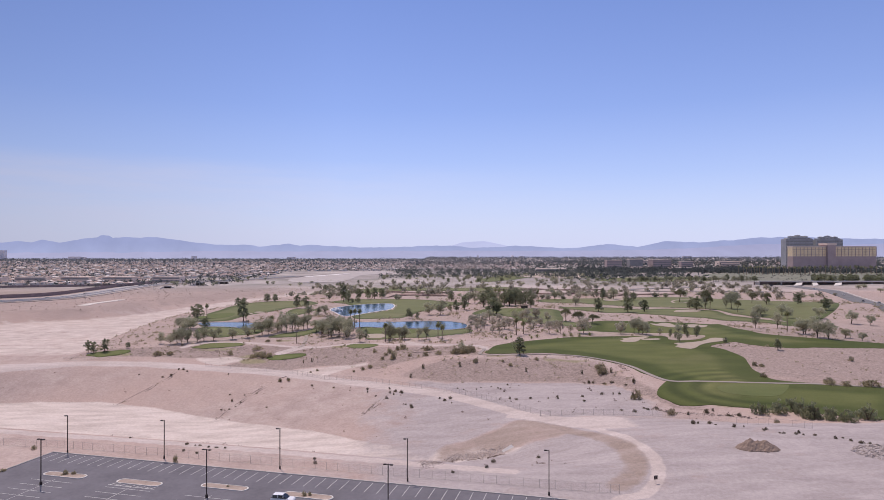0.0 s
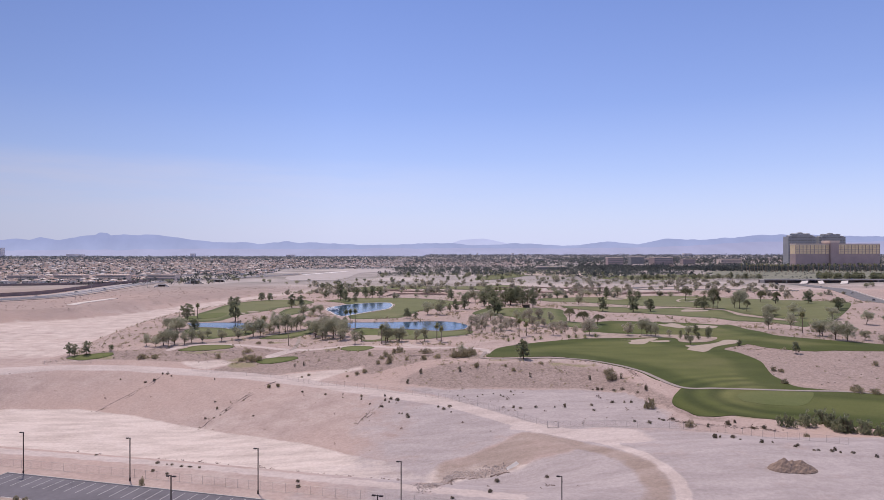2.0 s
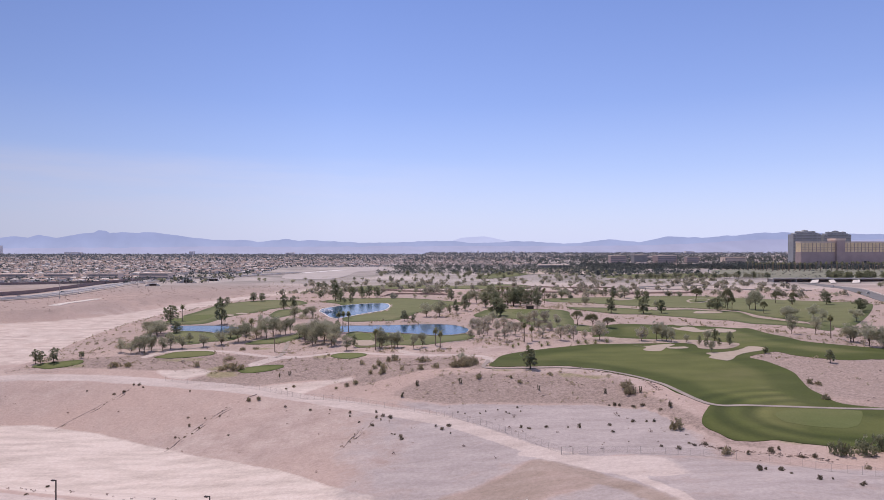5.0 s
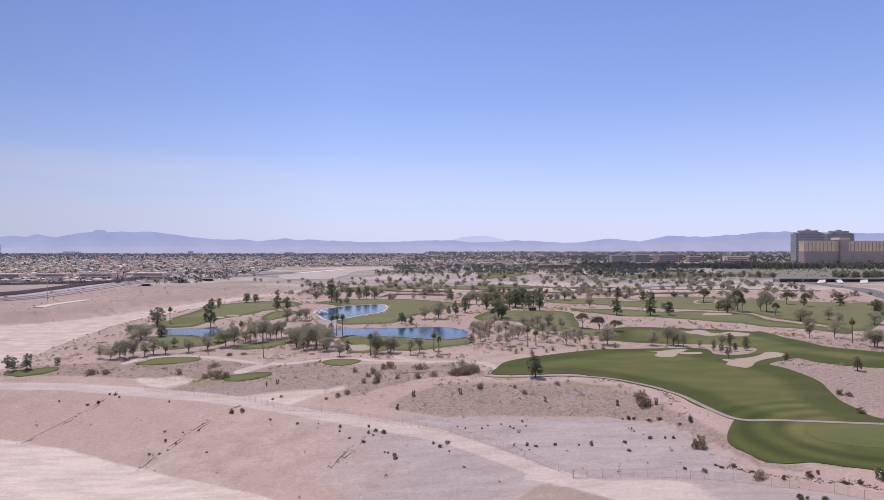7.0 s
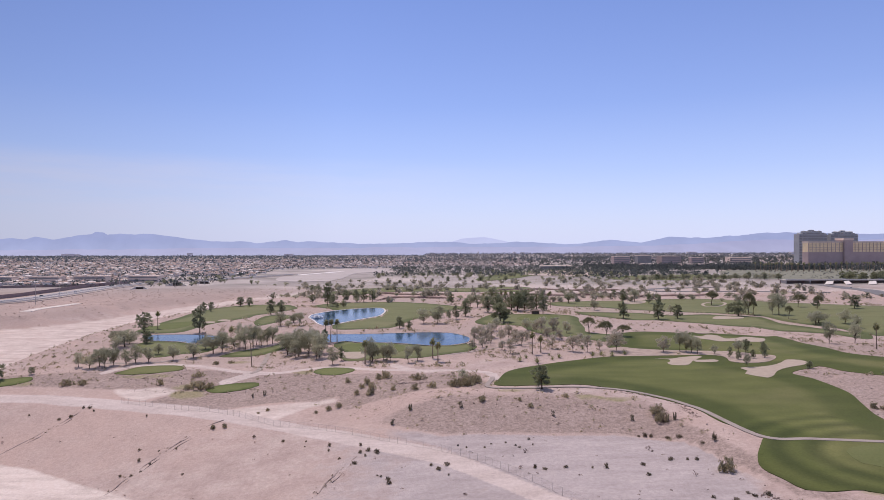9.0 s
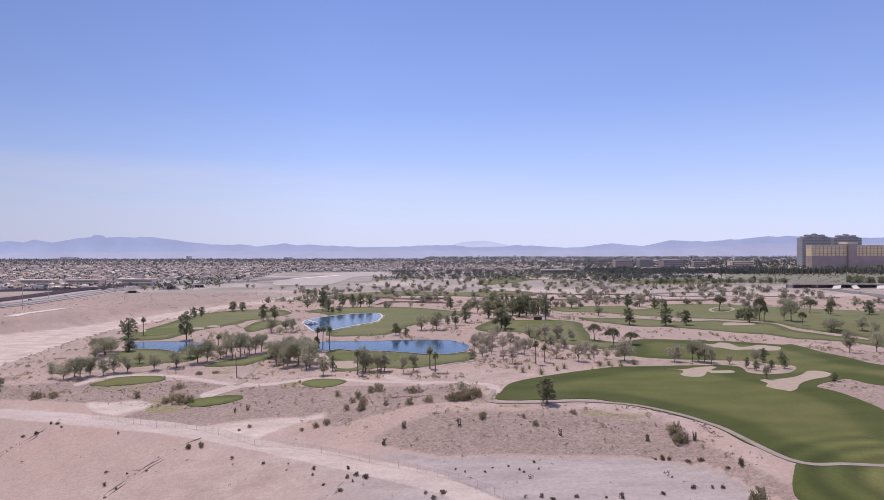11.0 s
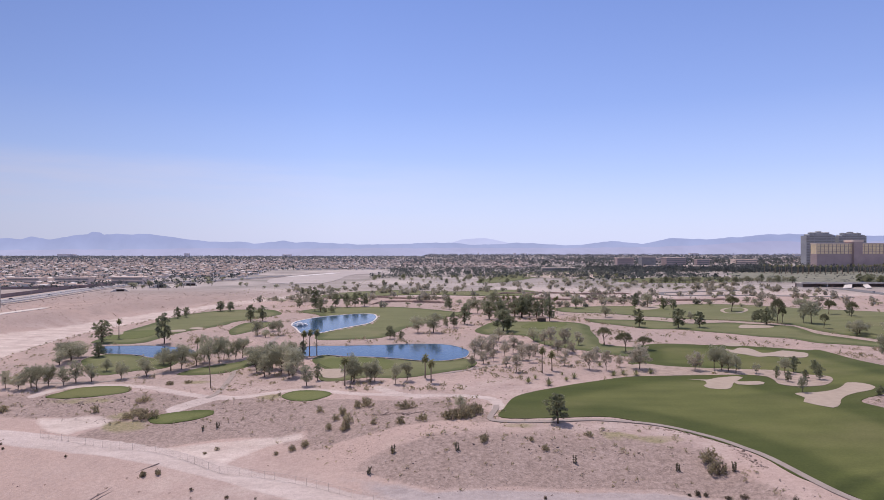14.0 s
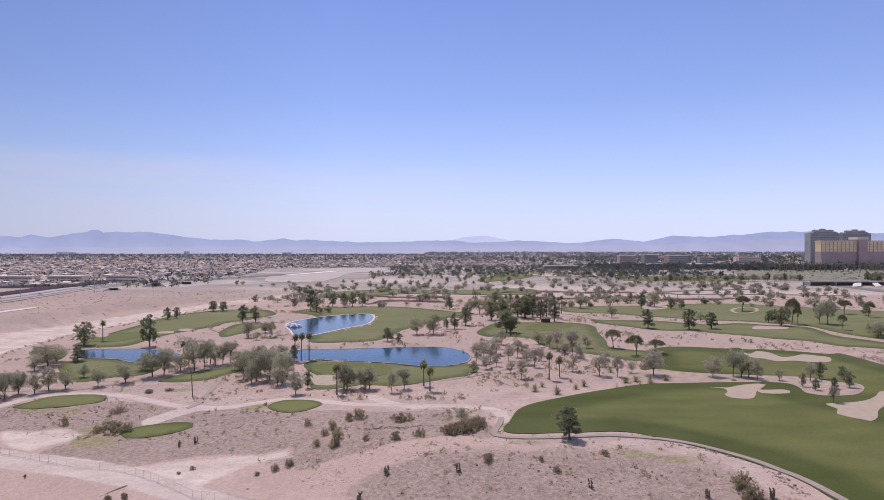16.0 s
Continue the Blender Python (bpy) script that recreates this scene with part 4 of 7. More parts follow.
SHRUBS.append([(-73.5, 177.8, 0.8, 1.3), (-69.5, 176.7, 0.6, 1), (-70.9, 177, 0.4, 0.6), (-66.5, 175.4, 0.6, 1.2), (-64.3, 175.1, 0.4, 1.3), (-61.8, 174.4, 0.5, 1), (-35.3, 165.1, 0.8, 1.1), (90.6, 183.6, 0.8, 1.3), (93.3, 180.2, 0.6, 0.8), (98.8, 180.1, 1.3, 1.1), (101.8, 177.8, 0.6, 1.4), (105.7, 174.5, 1.1, 1.2), (107.9, 175, 0.6, 0.9), (108.5, 172.4, 0.8, 1.2), (109.9, 170.3, 1.1, 1.4), (111.8, 169.8, 0.8, 0.9), (8.7, 158.9, 1, 1.3), (12.6, 185.4, 1.3, 1.6), (0.3, 155.2, 0.7, 1.1), (25, 180.2, 1, 1.3), (-34.5, 162.1, 1, 1.4), (-72.2, 171.9, 0.8, 1.2)])
SHRUBS.append([(-67.9, 169.9, 0.8, 1.1), (-14.1, 245.3, 1.7, 1.7), (-16.6, 249.9, 0.9, 0.9)])
FLATS = [(88.8, 465.4, 9.8, 8.7), (94, 444.1, 10.1, 8.8), (104.1, 449.8, 7, 8.4), (242.2, 652.3, 12.7, 12.9), (228, 554.4, 17.8, 7.8), (234.5, 559.6, 11.2, 6.1), (293.1, 603.7, 11, 8.7), (295.3, 580.9, 11.3, 7.3), (244.3, 528.9, 9.6, 5.7)]
PALMS = [(-186.5, 495.4, 11.2, 0), (-124.7, 454, 6.6, 0), (-65.1, 432, 12.5, 0), (-62.3, 433.2, 13.4, 0), (-59.2, 435.5, 13.5, 0), (-35.5, 370.4, 10.8, 0), (-4.8, 380.2, 9.2, 0), (-2.3, 372.1, 8.7, 0), (43.4, 389.2, 10.7, 0), (48.4, 394.8, 8.2, 0), (38.3, 673.7, 9.9, 0), (58.6, 673.4, 13.2, 0), (63.3, 673.3, 12.3, 0), (98.4, 672.4, 9.9, 0), (206.5, 383.4, 12.2, 0)]
PALMS += [(47.1, 637, 13, 0), (51.2, 636.5, 15, 0), (55.2, 635.9, 14, 0), (60.1, 635.2, 15, 0), (64.1, 634.6, 14, 0), (93.3, 630.6, 14, 0)]
TRUNKS = [(-87.9, 372.8, 10.8, 0)]
AGAVES = [(42.4, 366.4, 2.8, 3.9), (35.1, 370.4, 2.4, 2.4), (38.8, 377.4, 1.9, 1.7), (54.5, 379, 2.5, 2.5), (50.5, 374.3, 2, 1.4), (51, 385.6, 1.3, 1.7), (71.8, 385, 2.6, 3), (76.4, 387.3, 2.4, 2.6), (81.2, 385.5, 2.6, 3.4), (88.4, 389.7, 2.6, 3.1), (71.5, 406.5, 2.3, 2.8)]
CACTI = [(-16.6, 288.6, 2.0, 4), (-11.2, 297.9, 2.3, 5), (6, 296, 2.6, 4), (36, 289, 2.4, 3), (60, 283, 2.2, 3), (72, 279, 2.6, 4), (70, 280, 2.4, 3), (-70, 330, 2.2, 3), (-74, 328, 2.0, 2)]
EARTH_SPOTS = [(80, 167, 9, 4, 0.5), (-530, 850, 70, 110, 0.8)]
EARTH_LINES = [(LOOP_BANK, 7.5), (APEX_BANK, 8.0)]
GULLIES = [GULLY_A, GULLY_B, GULLY_C]
DRY_GRASS = [(52, 303, 7, 4), (62, 300, 9, 4), (26, 312, 6, 4), (-101, 333, 9, 7), (-184, 349, 14, 5), (-97, 384, 8, 4), (-60, 356, 7, 5), (-130, 358, 16, 4), (-105, 343, 8, 5), (85, 232, 5, 8), (100, 222, 10, 4), (22, 330, 5, 8)]
DIRT_TRACKS = [
    (PATH_CORNER[12:], 4.2), (PATH_SAND, 4.5), (PATH_FORK, 7.0),
    ([(22, 227), (30.3, 221.3), (38.7, 214.2), (45.9, 204.5), (49.3, 190.4), (51.1, 176.9), (51.9, 166.5), (50.8, 156.6), (47.4, 147.4), (41.8, 140.2), (36.5, 138.7)], 3.4),
    ([(-200, 206), (-130, 190), (-95, 183), (-60, 175), (-20, 164.5), (15, 156)], 4.0),
    ([(-4, 196), (10, 200), (22, 214), (30, 222)], 2.5),
    ([(-45, 290), (-60, 300), (-90, 316), (-130, 326), (-180, 333), (-230, 326)], 5.0),
]
ROCK_BEDS = [BED_LEFT, BED_MIDDLE]
PALE_BEDS = [TERRACE_LEFT, TERRACE_RIGHT]
BARE_BEDS = [SPUR]
# ---- the ground as one sheet: blended sections, lakes pressed in, fine relief on the open desert ----
STEP = 2.0
GX, GY = np.arange(-460, 461, STEP), np.arange(60, 961, STEP)
MX, MY = np.meshgrid(GX, GY)
FIELD = raw_height(MX, MY)
for _ in range(3):
    q = np.pad(FIELD, 1, mode="edge")
    q = (q[:-2] + 2 * q[1:-1] + q[2:]) / 4
    FIELD = (q[:, :-2] + 2 * q[:, 1:-1] + q[:, 2:]) / 4
LEVELS = {}
for key, outline in (("mid", LAKE_MID), ("far", LAKE_FAR), ("left", LAKE_LEFT)):
    ring = curve_points(outline, 2.5, True)
    near = (MX > ring[:, 0].min() - 20) & (MX < ring[:, 0].max() + 20) & (MY > ring[:, 1].min() - 20) & (MY < ring[:, 1].max() + 20)
    d = far_from(ring, MX[near], MY[near])
    d = np.where(inside(ring, MX[near], MY[near]), -d, d)
    LEVELS[key] = level = float(raw_height(*ring.T).mean()) - 0.1
    FIELD[near] = np.where(d < 0, level - 1.0, level + 0.02 + (FIELD[near] - level) * smooth(d / 14))


def height(x, y):
    x, y = np.asarray(x, float), np.asarray(y, float)
    u, v = (x - GX[0]) / STEP, (y - GY[0]) / STEP
    ok = (u >= 0) & (v >= 0) & (u < len(GX) - 1) & (v < len(GY) - 1)
    i, j = np.clip(u.astype(int), 0, len(GX) - 2), np.clip(v.astype(int), 0, len(GY) - 2)
    f, g = u - i, v - j
    z = FIELD[j, i] * (1 - f) * (1 - g) + FIELD[j, i + 1] * f * (1 - g) + FIELD[j + 1, i] * (1 - f) * g + FIELD[j + 1, i + 1] * f * g
    return np.where(ok, z, raw_height(x, y))


def hz(x, y):
    return float(height(x, y))


def graded(fine_from, fine_to, step, lo, hi, grow=1.12):
    out = list(np.arange(fine_from, fine_to + 0.01, step))
    s = step
    while out[-1] < hi:
        s *= grow
        out.append(out[-1] + s)
    s, head = step, []
    while (head[-1] if head else fine_from) > lo:
        s *= grow
        head.append((head[-1] if head else fine_from) - s)
    return np.array(head[::-1] + out)


def build_ground():
    xs = graded(-250, 270, 1.5, -5600, 5600)
    ys = np.concatenate([graded(100, 430, 1.5, -600, 431)[:-1], graded(432, 700, 2.6, 431, 5600, 1.05)[0:]])
    ys = np.unique(np.round(ys, 3))
    x, y = np.meshgrid(xs, ys)
    z = height(x, y)
    # distance-free masks of the kinds of soil, each with its own shape in the plan
    toe, road, fen, hill, top = (np.interp(x, STATIONS, v) for v in (TOE_Y, ROAD_Y, FENCE_Y, HILL_Y, TOP_Y))
    crest = np.interp(x, STATIONS, CREST_Y)
    soft = lambda a, w: smooth(a / w + 0.5)
    pale = soft(y - crest - 4, 14) * soft(toe - y + 1, 5) * soft(30 - x, 50)
    bank, wash = np.interp(y, BANK_Y, BANK_X), np.interp(y, WASH_Y, WASH_X)
    pale = np.maximum(pale, 0.56 * soft(bank - 12 - x, 8) * soft(x - wash, 10) * soft(y - 372, 30) * soft(960 - y, 60))
    rock = 0.74 * soft(y - hill - 1, 2.5) * soft(top + 6 - y, 22) * soft(x + 22, 24) * soft(92 - x, 16)
    rock = np.maximum(rock, 0.9 * soft(y - hill, 8) * soft(top + 4 - y, 10) * soft(x + 200, 30) * soft(-38 - x, 20))
    rock = np.maximum(rock, 0.42 * soft(y - 660, 50) * soft(830 - y, 60) * soft(x + 170, 60))
    pale = np.maximum(pale, 0.5 * soft(y - 800, 60) * soft(1040 - y, 80) * soft(x + 140, 60) * soft(560 - x, 120))
    rock = np.maximum(rock, 0.66 * soft(x - 96, 24) * soft(y - 215, 20) * soft(430 - y, 50))
    rock = np.maximum(rock, 0.46 * soft(y - 372, 30) * soft(720 - y, 60) * soft(x - np.interp(y, BANK_Y, BANK_X) + 4, 10))
    rock = np.maximum(rock, 0.5 * soft(wash - 6 - x, 20) * soft(y - 540, 40) * soft(1000 - y, 80))
    grey = soft(y - fen + 1, 6) * soft(hill - y, 6) * soft(x + 15, 50) * soft(75 - x, 20)
    grey = np.maximum(grey, 0.72 * soft(x + 34, 70) * soft(fen - y, 10))
    bare_bed, earth = np.zeros_like(x), np.zeros_like(x)
    for beds, kind_mask, amount in ((ROCK_BEDS, rock, 0.95), (PALE_BEDS, pale, 0.62), (BARE_BEDS, bare_bed, 1.0), ([STONY_SLOPE], earth, 0.62)):
        for outline in beds:
            ring = curve_points(outline, 3, True)
            near = (x > ring[:, 0].min() - 9) & (x < ring[:, 0].max() + 9) & (y > ring[:, 1].min() - 9) & (y < ring[:, 1].max() + 9)
            d = far_from(ring, x[near], y[near])
            cover = amount * smooth(np.where(inside(ring, x[near], y[near]), d, -d) / 5 + 0.5)
            kind_mask[near] = np.maximum(kind_mask[near], cover)
            for other in (grey, rock):
                if other is not kind_mask:
                    other[near] *= 1 - cover
    dirt = soft(y - road + 2, 4) * soft(fen - 1.5 - y, 4) * soft(60 - x, 14)
    for line, w in DIRT_TRACKS:
        c = curve_points(line, 4, False)
        near = (x > c[:, 0].min() - 9) & (x < c[:, 0].max() + 9) & (y > c[:, 1].min() - 9) & (y < c[:, 1].max() + 9)
        dirt[near] = np.maximum(dirt[near], soft(w / 2 - far_from(c, x[near], y[near], False), 1.6))
    for cx, cy, rx, ry, amount in EARTH_SPOTS:
        earth = np.maximum(earth, amount * np.exp(-(((x - cx) / rx) ** 2 + ((y - cy) / ry) ** 2) ** 1.5))
    for line, w in EARTH_LINES:
        c = curve_points(line, 3, False)
        near = (x > c[:, 0].min() - 14) & (x < c[:, 0].max() + 14) & (y > c[:, 1].min() - 14) & (y < c[:, 1].max() + 14)
        earth[near] = np.maximum(earth[near], 0.66 * soft(w / 2 - far_from(c, x[near], y[near], False), 4.0))
    dry = np.zeros_like(x)
    for cx, cy, rx, ry in DRY_GRASS:
        dry = np.maximum(dry, 0.62 * np.exp(-(((x - cx) / rx) ** 2 + ((y - cy) / ry) ** 2) ** 2))
    city = soft(y - 900, 500)
    wild = np.maximum(0.12, soft(y - hill + 1, 8) * (1 - pale))
    # relief: gullies on the graded slope, humps on the open desert
    slope = soft(y - toe, 6) * soft(road - y, 6) * soft(20 - x, 30)
    along = x * 0.75 + y * 0.66
    z = z + slope * 0.16 * (np.sin(along / 2.1 + 1.5 * np.sin(along / 9)) * (np.sin(along / 17 + 0.6) > -0.2))
    rough = np.maximum(rock * soft(440 - y, 40), 0.35 * soft(y - 160, 30) * soft(430 - y, 40) * (1 - dirt))
    z = z + rough * 0.12 * (np.sin(x / 1.7 + 2 * np.sin(y / 3.1)) * np.sin(y / 2.3 + 2 * np.sin(x / 4.3)))
    n, k = x.shape
    idx = np.arange(n * k).reshape(n, k)
    quads = np.stack([idx[:-1, :-1], idx[:-1, 1:], idx[1:, 1:], idx[1:, :-1]], -1).reshape(-1, 4)
    me = bpy.data.meshes.new("ground")
    me.vertices.add(n * k)
    me.vertices.foreach_set("co", np.stack([x, y, z], -1).astype(np.float32).ravel())
    me.loops.add(quads.size)
    me.loops.foreach_set("vertex_index", quads.astype(np.int32).ravel())
    me.polygons.add(len(quads))
    me.polygons.foreach_set("loop_start", np.arange(0, quads.size, 4, dtype=np.int32))
    me.polygons.foreach_set("use_smooth", np.ones(len(quads), bool))
    for key, v in (("pale", pale), ("rock", rock), ("grey", grey), ("road", dirt), ("earth", earth), ("dry", dry), ("city", city), ("wild", wild)):
        me.attributes.new(key, "FLOAT", "POINT").data.foreach_set("value", v.astype(np.float32).ravel())
    me.materials.append(GROUND)
    me.update(calc_edges=True)
    me.validate()
    return tagged(new("ground", me), "pinkish desert soil with graded slopes, dirt tracks and stony hills", "ground", kind="structure")


def drape(name, outline, mat, lift, step, label, category, rough_rim=0.0, flat=None):
    """A sheet that lies on the ground inside a smooth outline, with a rim that goes down into the soil."""
    from mathutils import geometry
    ring = curve_points(outline, step, True)
    lo, hi = ring.min(0), ring.max(0)
    gx, gy = np.meshgrid(np.arange(lo[0], hi[0], step), np.arange(lo[1], hi[1], step))
    gx, gy = gx.ravel(), gy.ravel()
    gx = gx + 0.13 * step * np.sin(gy)
    ok = inside(ring, gx, gy)
    gx, gy = gx[ok], gy[ok]
    ok = far_from(ring, gx, gy) > step * 0.45
    pts = [Vector(p) for p in ring] + [Vector(p) for p in zip(gx[ok], gy[ok])]
    n = len(ring)
    v2, _, tris, _, _, _ = geometry.delaunay_2d_cdt(pts, [], [list(range(n))], 1, 1e-5)
    a = np.array([(v.x, v.y) for v in v2])
    d = far_from(ring, a[:, 0], a[:, 1])
    z = height(a[:, 0], a[:, 1]) + lift if flat is None else np.full(len(a), flat)
    verts = [(p[0], p[1], q) for p, q in zip(a, z)]
    mown = smooth((d - rough_rim * 0.7) / max(0.5, rough_rim * 0.5)) if rough_rim else np.ones(len(a)) * 0.7
    stripe = np.full(len(a), 0.5)
    if rough_rim > 12:
        e = np.hypot((a[:, 0] - 121) * 0.8, a[:, 1] - 241)
        stripe = 0.5 + 0.5 * np.sin(e * 0.85) * smooth((e - 13) / 5) * smooth((46 - e) / 12) * (a[:, 0] < 121)
    base = len(verts)
    rim = [i for i in range(len(a)) if d[i] < 1e-4][:n]
    if len(rim) == n:
        verts += [(a[i][0], a[i][1], verts[i][2] - 0.5) for i in rim]
        tris = [tuple(t) for t in tris] + [(rim[k], rim[(k + 1) % n], base + (k + 1) % n, base + k) for k in range(n)]
        mown, stripe = np.concatenate([mown, mown[rim]]), np.concatenate([stripe, stripe[rim]])
    ob = mesh_object(name, verts, tris, mat, attributes={"mown": mown, "stripe": stripe}, smooth_shade=False)
    return tagged(ob, label, category, kind="structure")


def ribbon(name, line, width, mat, lift, label, category, step=2.0, thick=0.25, flat=None, closed=False, kind="structure"):
    """A strip of even width along a line, lying on the ground."""
    c = curve_points(line, step, closed)
    d = np.gradient(c, axis=0)
    if closed:
        d = np.roll(c, -1, 0) - np.roll(c, 1, 0)
    d /= np.maximum(np.hypot(*d.T), 1e-6)[:, None]
    side = np.stack([-d[:, 1], d[:, 0]], 1)
    verts, faces = [], []
    cols = [-0.5, -0.5, -0.25, 0, 0.25, 0.5, 0.5]
    for i, p in enumerate(c):
        for k, s in enumerate(cols):
            q = p + side[i] * s * width
            z = hz(q[0], q[1]) + lift if flat is None else (flat[i] if isinstance(flat, (list, np.ndarray)) else flat)
            verts.append((q[0], q[1], z - (thick if k in (0, 6) else 0)))
    m = len(cols)
    n = len(c)
    for i in range(n if closed else n - 1):
        for k in range(m - 1):
            j = (i + 1) % n
            faces.append((i * m + k, j * m + k, j * m + k + 1, i * m + k + 1))
    return tagged(mesh_object(name, verts, faces, mat), label, category, kind=kind)


build_ground()

# ---- the golf course: turf, greens, bunkers, lakes, paths ----
for outline, lift in ((FAIRWAY_MAIN, 0.17), (FAIRWAY_RIGHT, 0.1)):
    drape("fairway", outline, TURF, lift, 2.0, "green mown fairway with a darker rough rim", "fairway", 14.0)
for outline in (FAIRWAY_CLUMP, FAIRWAY_BAND, FAIRWAY_TOP, FAIRWAY_LEFT, TURF_FAR_LAKE):
    drape("fairway", outline, TURF_HAZED, 0.13, 4.0, "green mown fairway between sandy desert strips", "fairway", 6.0)
for outline in (TURF_LAKE_LEFT, TURF_STRIP, TURF_MID_LAKE, TURF_LEFT_MID):
    drape("lawn", outline, TURF_HAZED, 0.13, 3.0, "green watered lawn beside a lake", "lawn", 4.0)
for outline in (TURF_FAR_BACK, TURF_BEYOND):
    drape("lawn", outline, TURF_HAZED, 0.35, 12.0, "green lawn beyond the wash, dulled for haze", "lawn", 10.0)
for outline in (GREEN_MID, GREEN_CLUMP, GREEN_LEFT, GREEN_FRONT):
    drape("putting_green", outline, GREEN, 0.22, 3.0, "smooth pale green putting surface", "putting green")
for outline in (TEE_A, TEE_B, TEE_C, TEE_D):
    drape("tee", outline, GREEN, 0.16, 2.0, "raised oval tee of short grass in bare desert", "tee", 1.5)
for outline in (BUNKER_A, BUNKER_B, BUNKER_C, BUNKER_D, BUNKER_E, BUNKER_F, BUNKER_G, BUNKER_H, BUNKER_I, BUNKER_J, BUNKER_K):
    drape("bunker", outline, BUNKER_SAND, 0.25, 2.0, "sand bunker with a curved lip in the turf", "bunker")
for outline in (ISLAND, SAND_BAND):
    drape("sand_bed", outline, BED_SOIL, 0.24, 2.0, "bed of bare sandy soil between turf", "sand bed")
ribbon("path", RING, 2.6, BUNKER_SAND, 0.22, "pale ring of sand round a tree", "sand ring", closed=True)
for key, outline in (("mid", LAKE_MID), ("far", LAKE_FAR), ("left", LAKE_LEFT)):
    drape("water", outline, WATER, 0, 5.0, "still blue lake reflecting the sky", "lake", flat=LEVELS[key] + 0.12)
    ribbon("lake_rim", outline, 0.4 if key != "far" else 1.2, PALE_CONCRETE if key == "far" else TRACK_MAT, 0.22, "pale stone rim along a lake shore", "lake rim", closed=True, flat=LEVELS[key] + 0.2)
ribbon("path", PATH_CROSS[:0:-1] + [(x - 0.9, y - 0.7) for x, y in PATH_CORNER[1:14]], 1.9, PATH_MAT, 0.27, "pale concrete cart path along a fairway", "cart path")
ribbon("path", PATH_UP, 2.2, PATH_MAT, 0.11, "pale cart path past a lake", "cart path")
ribbon("path", PATH_LOW, 2.4, PATH_MAT, 0.11, "pale cart path below lawns", "cart path")
ribbon("path", PATH_TRAIL, 2.2, PATH_MAT, 0.12, "narrow pale trail over sandy ground", "trail")


# ---- plants ----
def leaf_cloud(rng, centres, radii, per, size, droop=0.0):
    """Many small leaf faces gathered in clumps."""
    c = np.repeat(np.asarray(centres), per, 0)
    r = np.repeat(np.asarray(radii), per)
    d = rng.normal(size=c.shape)
    d /= np.linalg.norm(d, axis=1)[:, None]
    p = c + d * (r * rng.uniform(0.25, 1, len(c)) ** 0.6)[:, None] * (1, 1, 0.8)
    a = rng.normal(size=c.shape)
    a /= np.linalg.norm(a, axis=1)[:, None]
    b = np.cross(a, d + 0.6 * rng.normal(size=c.shape))
    b /= np.linalg.norm(b, axis=1)[:, None] + 1e-9
    s = (size * rng.uniform(0.55, 1.35, len(c)))[:, None]
    a, b = a * s, b * s * 0.62
    a[:, 2] -= droop * s[:, 0]
    v = np.stack([p - a - b * 0.3, p - b, p + a + b * 0.2, p + b], 1).reshape(-1, 3)
    return v, np.arange(len(v)).reshape(-1, 4)


def crown_centres(rng, kind, n):
    """Clump centres of a crown ten metres high in all."""
    out, rad = [], []
    if kind == "pine":
        # limbs at several heights end in rounded pads of needles with gaps between them
        tilt, peak, lobes = rng.normal(0, 0.3, 2), rng.uniform(0.5, 0.66), []
        for k in range(15):
            h = 0.2 + 0.72 * (k + rng.uniform(0, 0.8)) / 15
            wide = 2.6 * (1 - abs(h - peak) / (1.05 - peak if h > peak else peak + 0.25)) ** 0.4 * rng.uniform(0.5, 1.0)
            a = k * 2.39996 + rng.uniform(-0.5, 0.5)
            lobes.append((wide * math.cos(a) + tilt[0] * h, wide * math.sin(a) + tilt[1] * h, 9.3 * h, rng.uniform(0.85, 1.35)))
        lobes += [(tilt[0], tilt[1], 9.0, 0.8), (0, 0, 7.4, 1.2), (0, 0, 5.4, 1.4), (0, 0, 3.6, 1.2)]
        for i in range(n):
            x, y, z, r = lobes[rng.integers(len(lobes))]
            d = rng.normal(size=3)
            d = d / np.linalg.norm(d) * r * rng.uniform(0.5, 1)
            out.append((x + d[0], y + d[1], z + 0.75 * d[2]))
            rad.append(rng.uniform(0.4, 0.65))
    elif kind == "flat":
        lean = rng.uniform(0.3, 1.2)
        for i in range(n):
            a, q = rng.uniform(0, math.tau), math.sqrt(rng.uniform(0, 1))
            out.append((3.4 * q * math.cos(a) + lean, 3.0 * q * math.sin(a), 6.6 + 2.6 * (1 - q * q) + rng.uniform(-0.9, 0.5)))
            rad.append(rng.uniform(0.7, 1.05))
    else:
        lobes = []
        for k in range(11):
            up, a = rng.uniform(-0.85, 0.9), k * 2.39996 + rng.uniform(-0.4, 0.4)
            lobes.append((2.15 * math.sqrt(1 - up * up) * math.cos(a), 2.15 * math.sqrt(1 - up * up) * math.sin(a), 5.2 + 2.8 * up, rng.uniform(1.3, 1.95)))
        lobes += [(0, 0, 4.4, 2.2), (0, 0, 6.8, 2.0)]
        for i in range(n):
            x, y, z, r = lobes[rng.integers(len(lobes))]
            d = rng.normal(size=3)
            d = d / np.linalg.norm(d) * r * rng.uniform(0.4, 1)
            out.append((x + d[0], y + d[1], max(1.2, z + d[2] * 0.95)))
            rad.append(rng.uniform(0.5, 0.85))
    return np.array(out), np.array(rad)


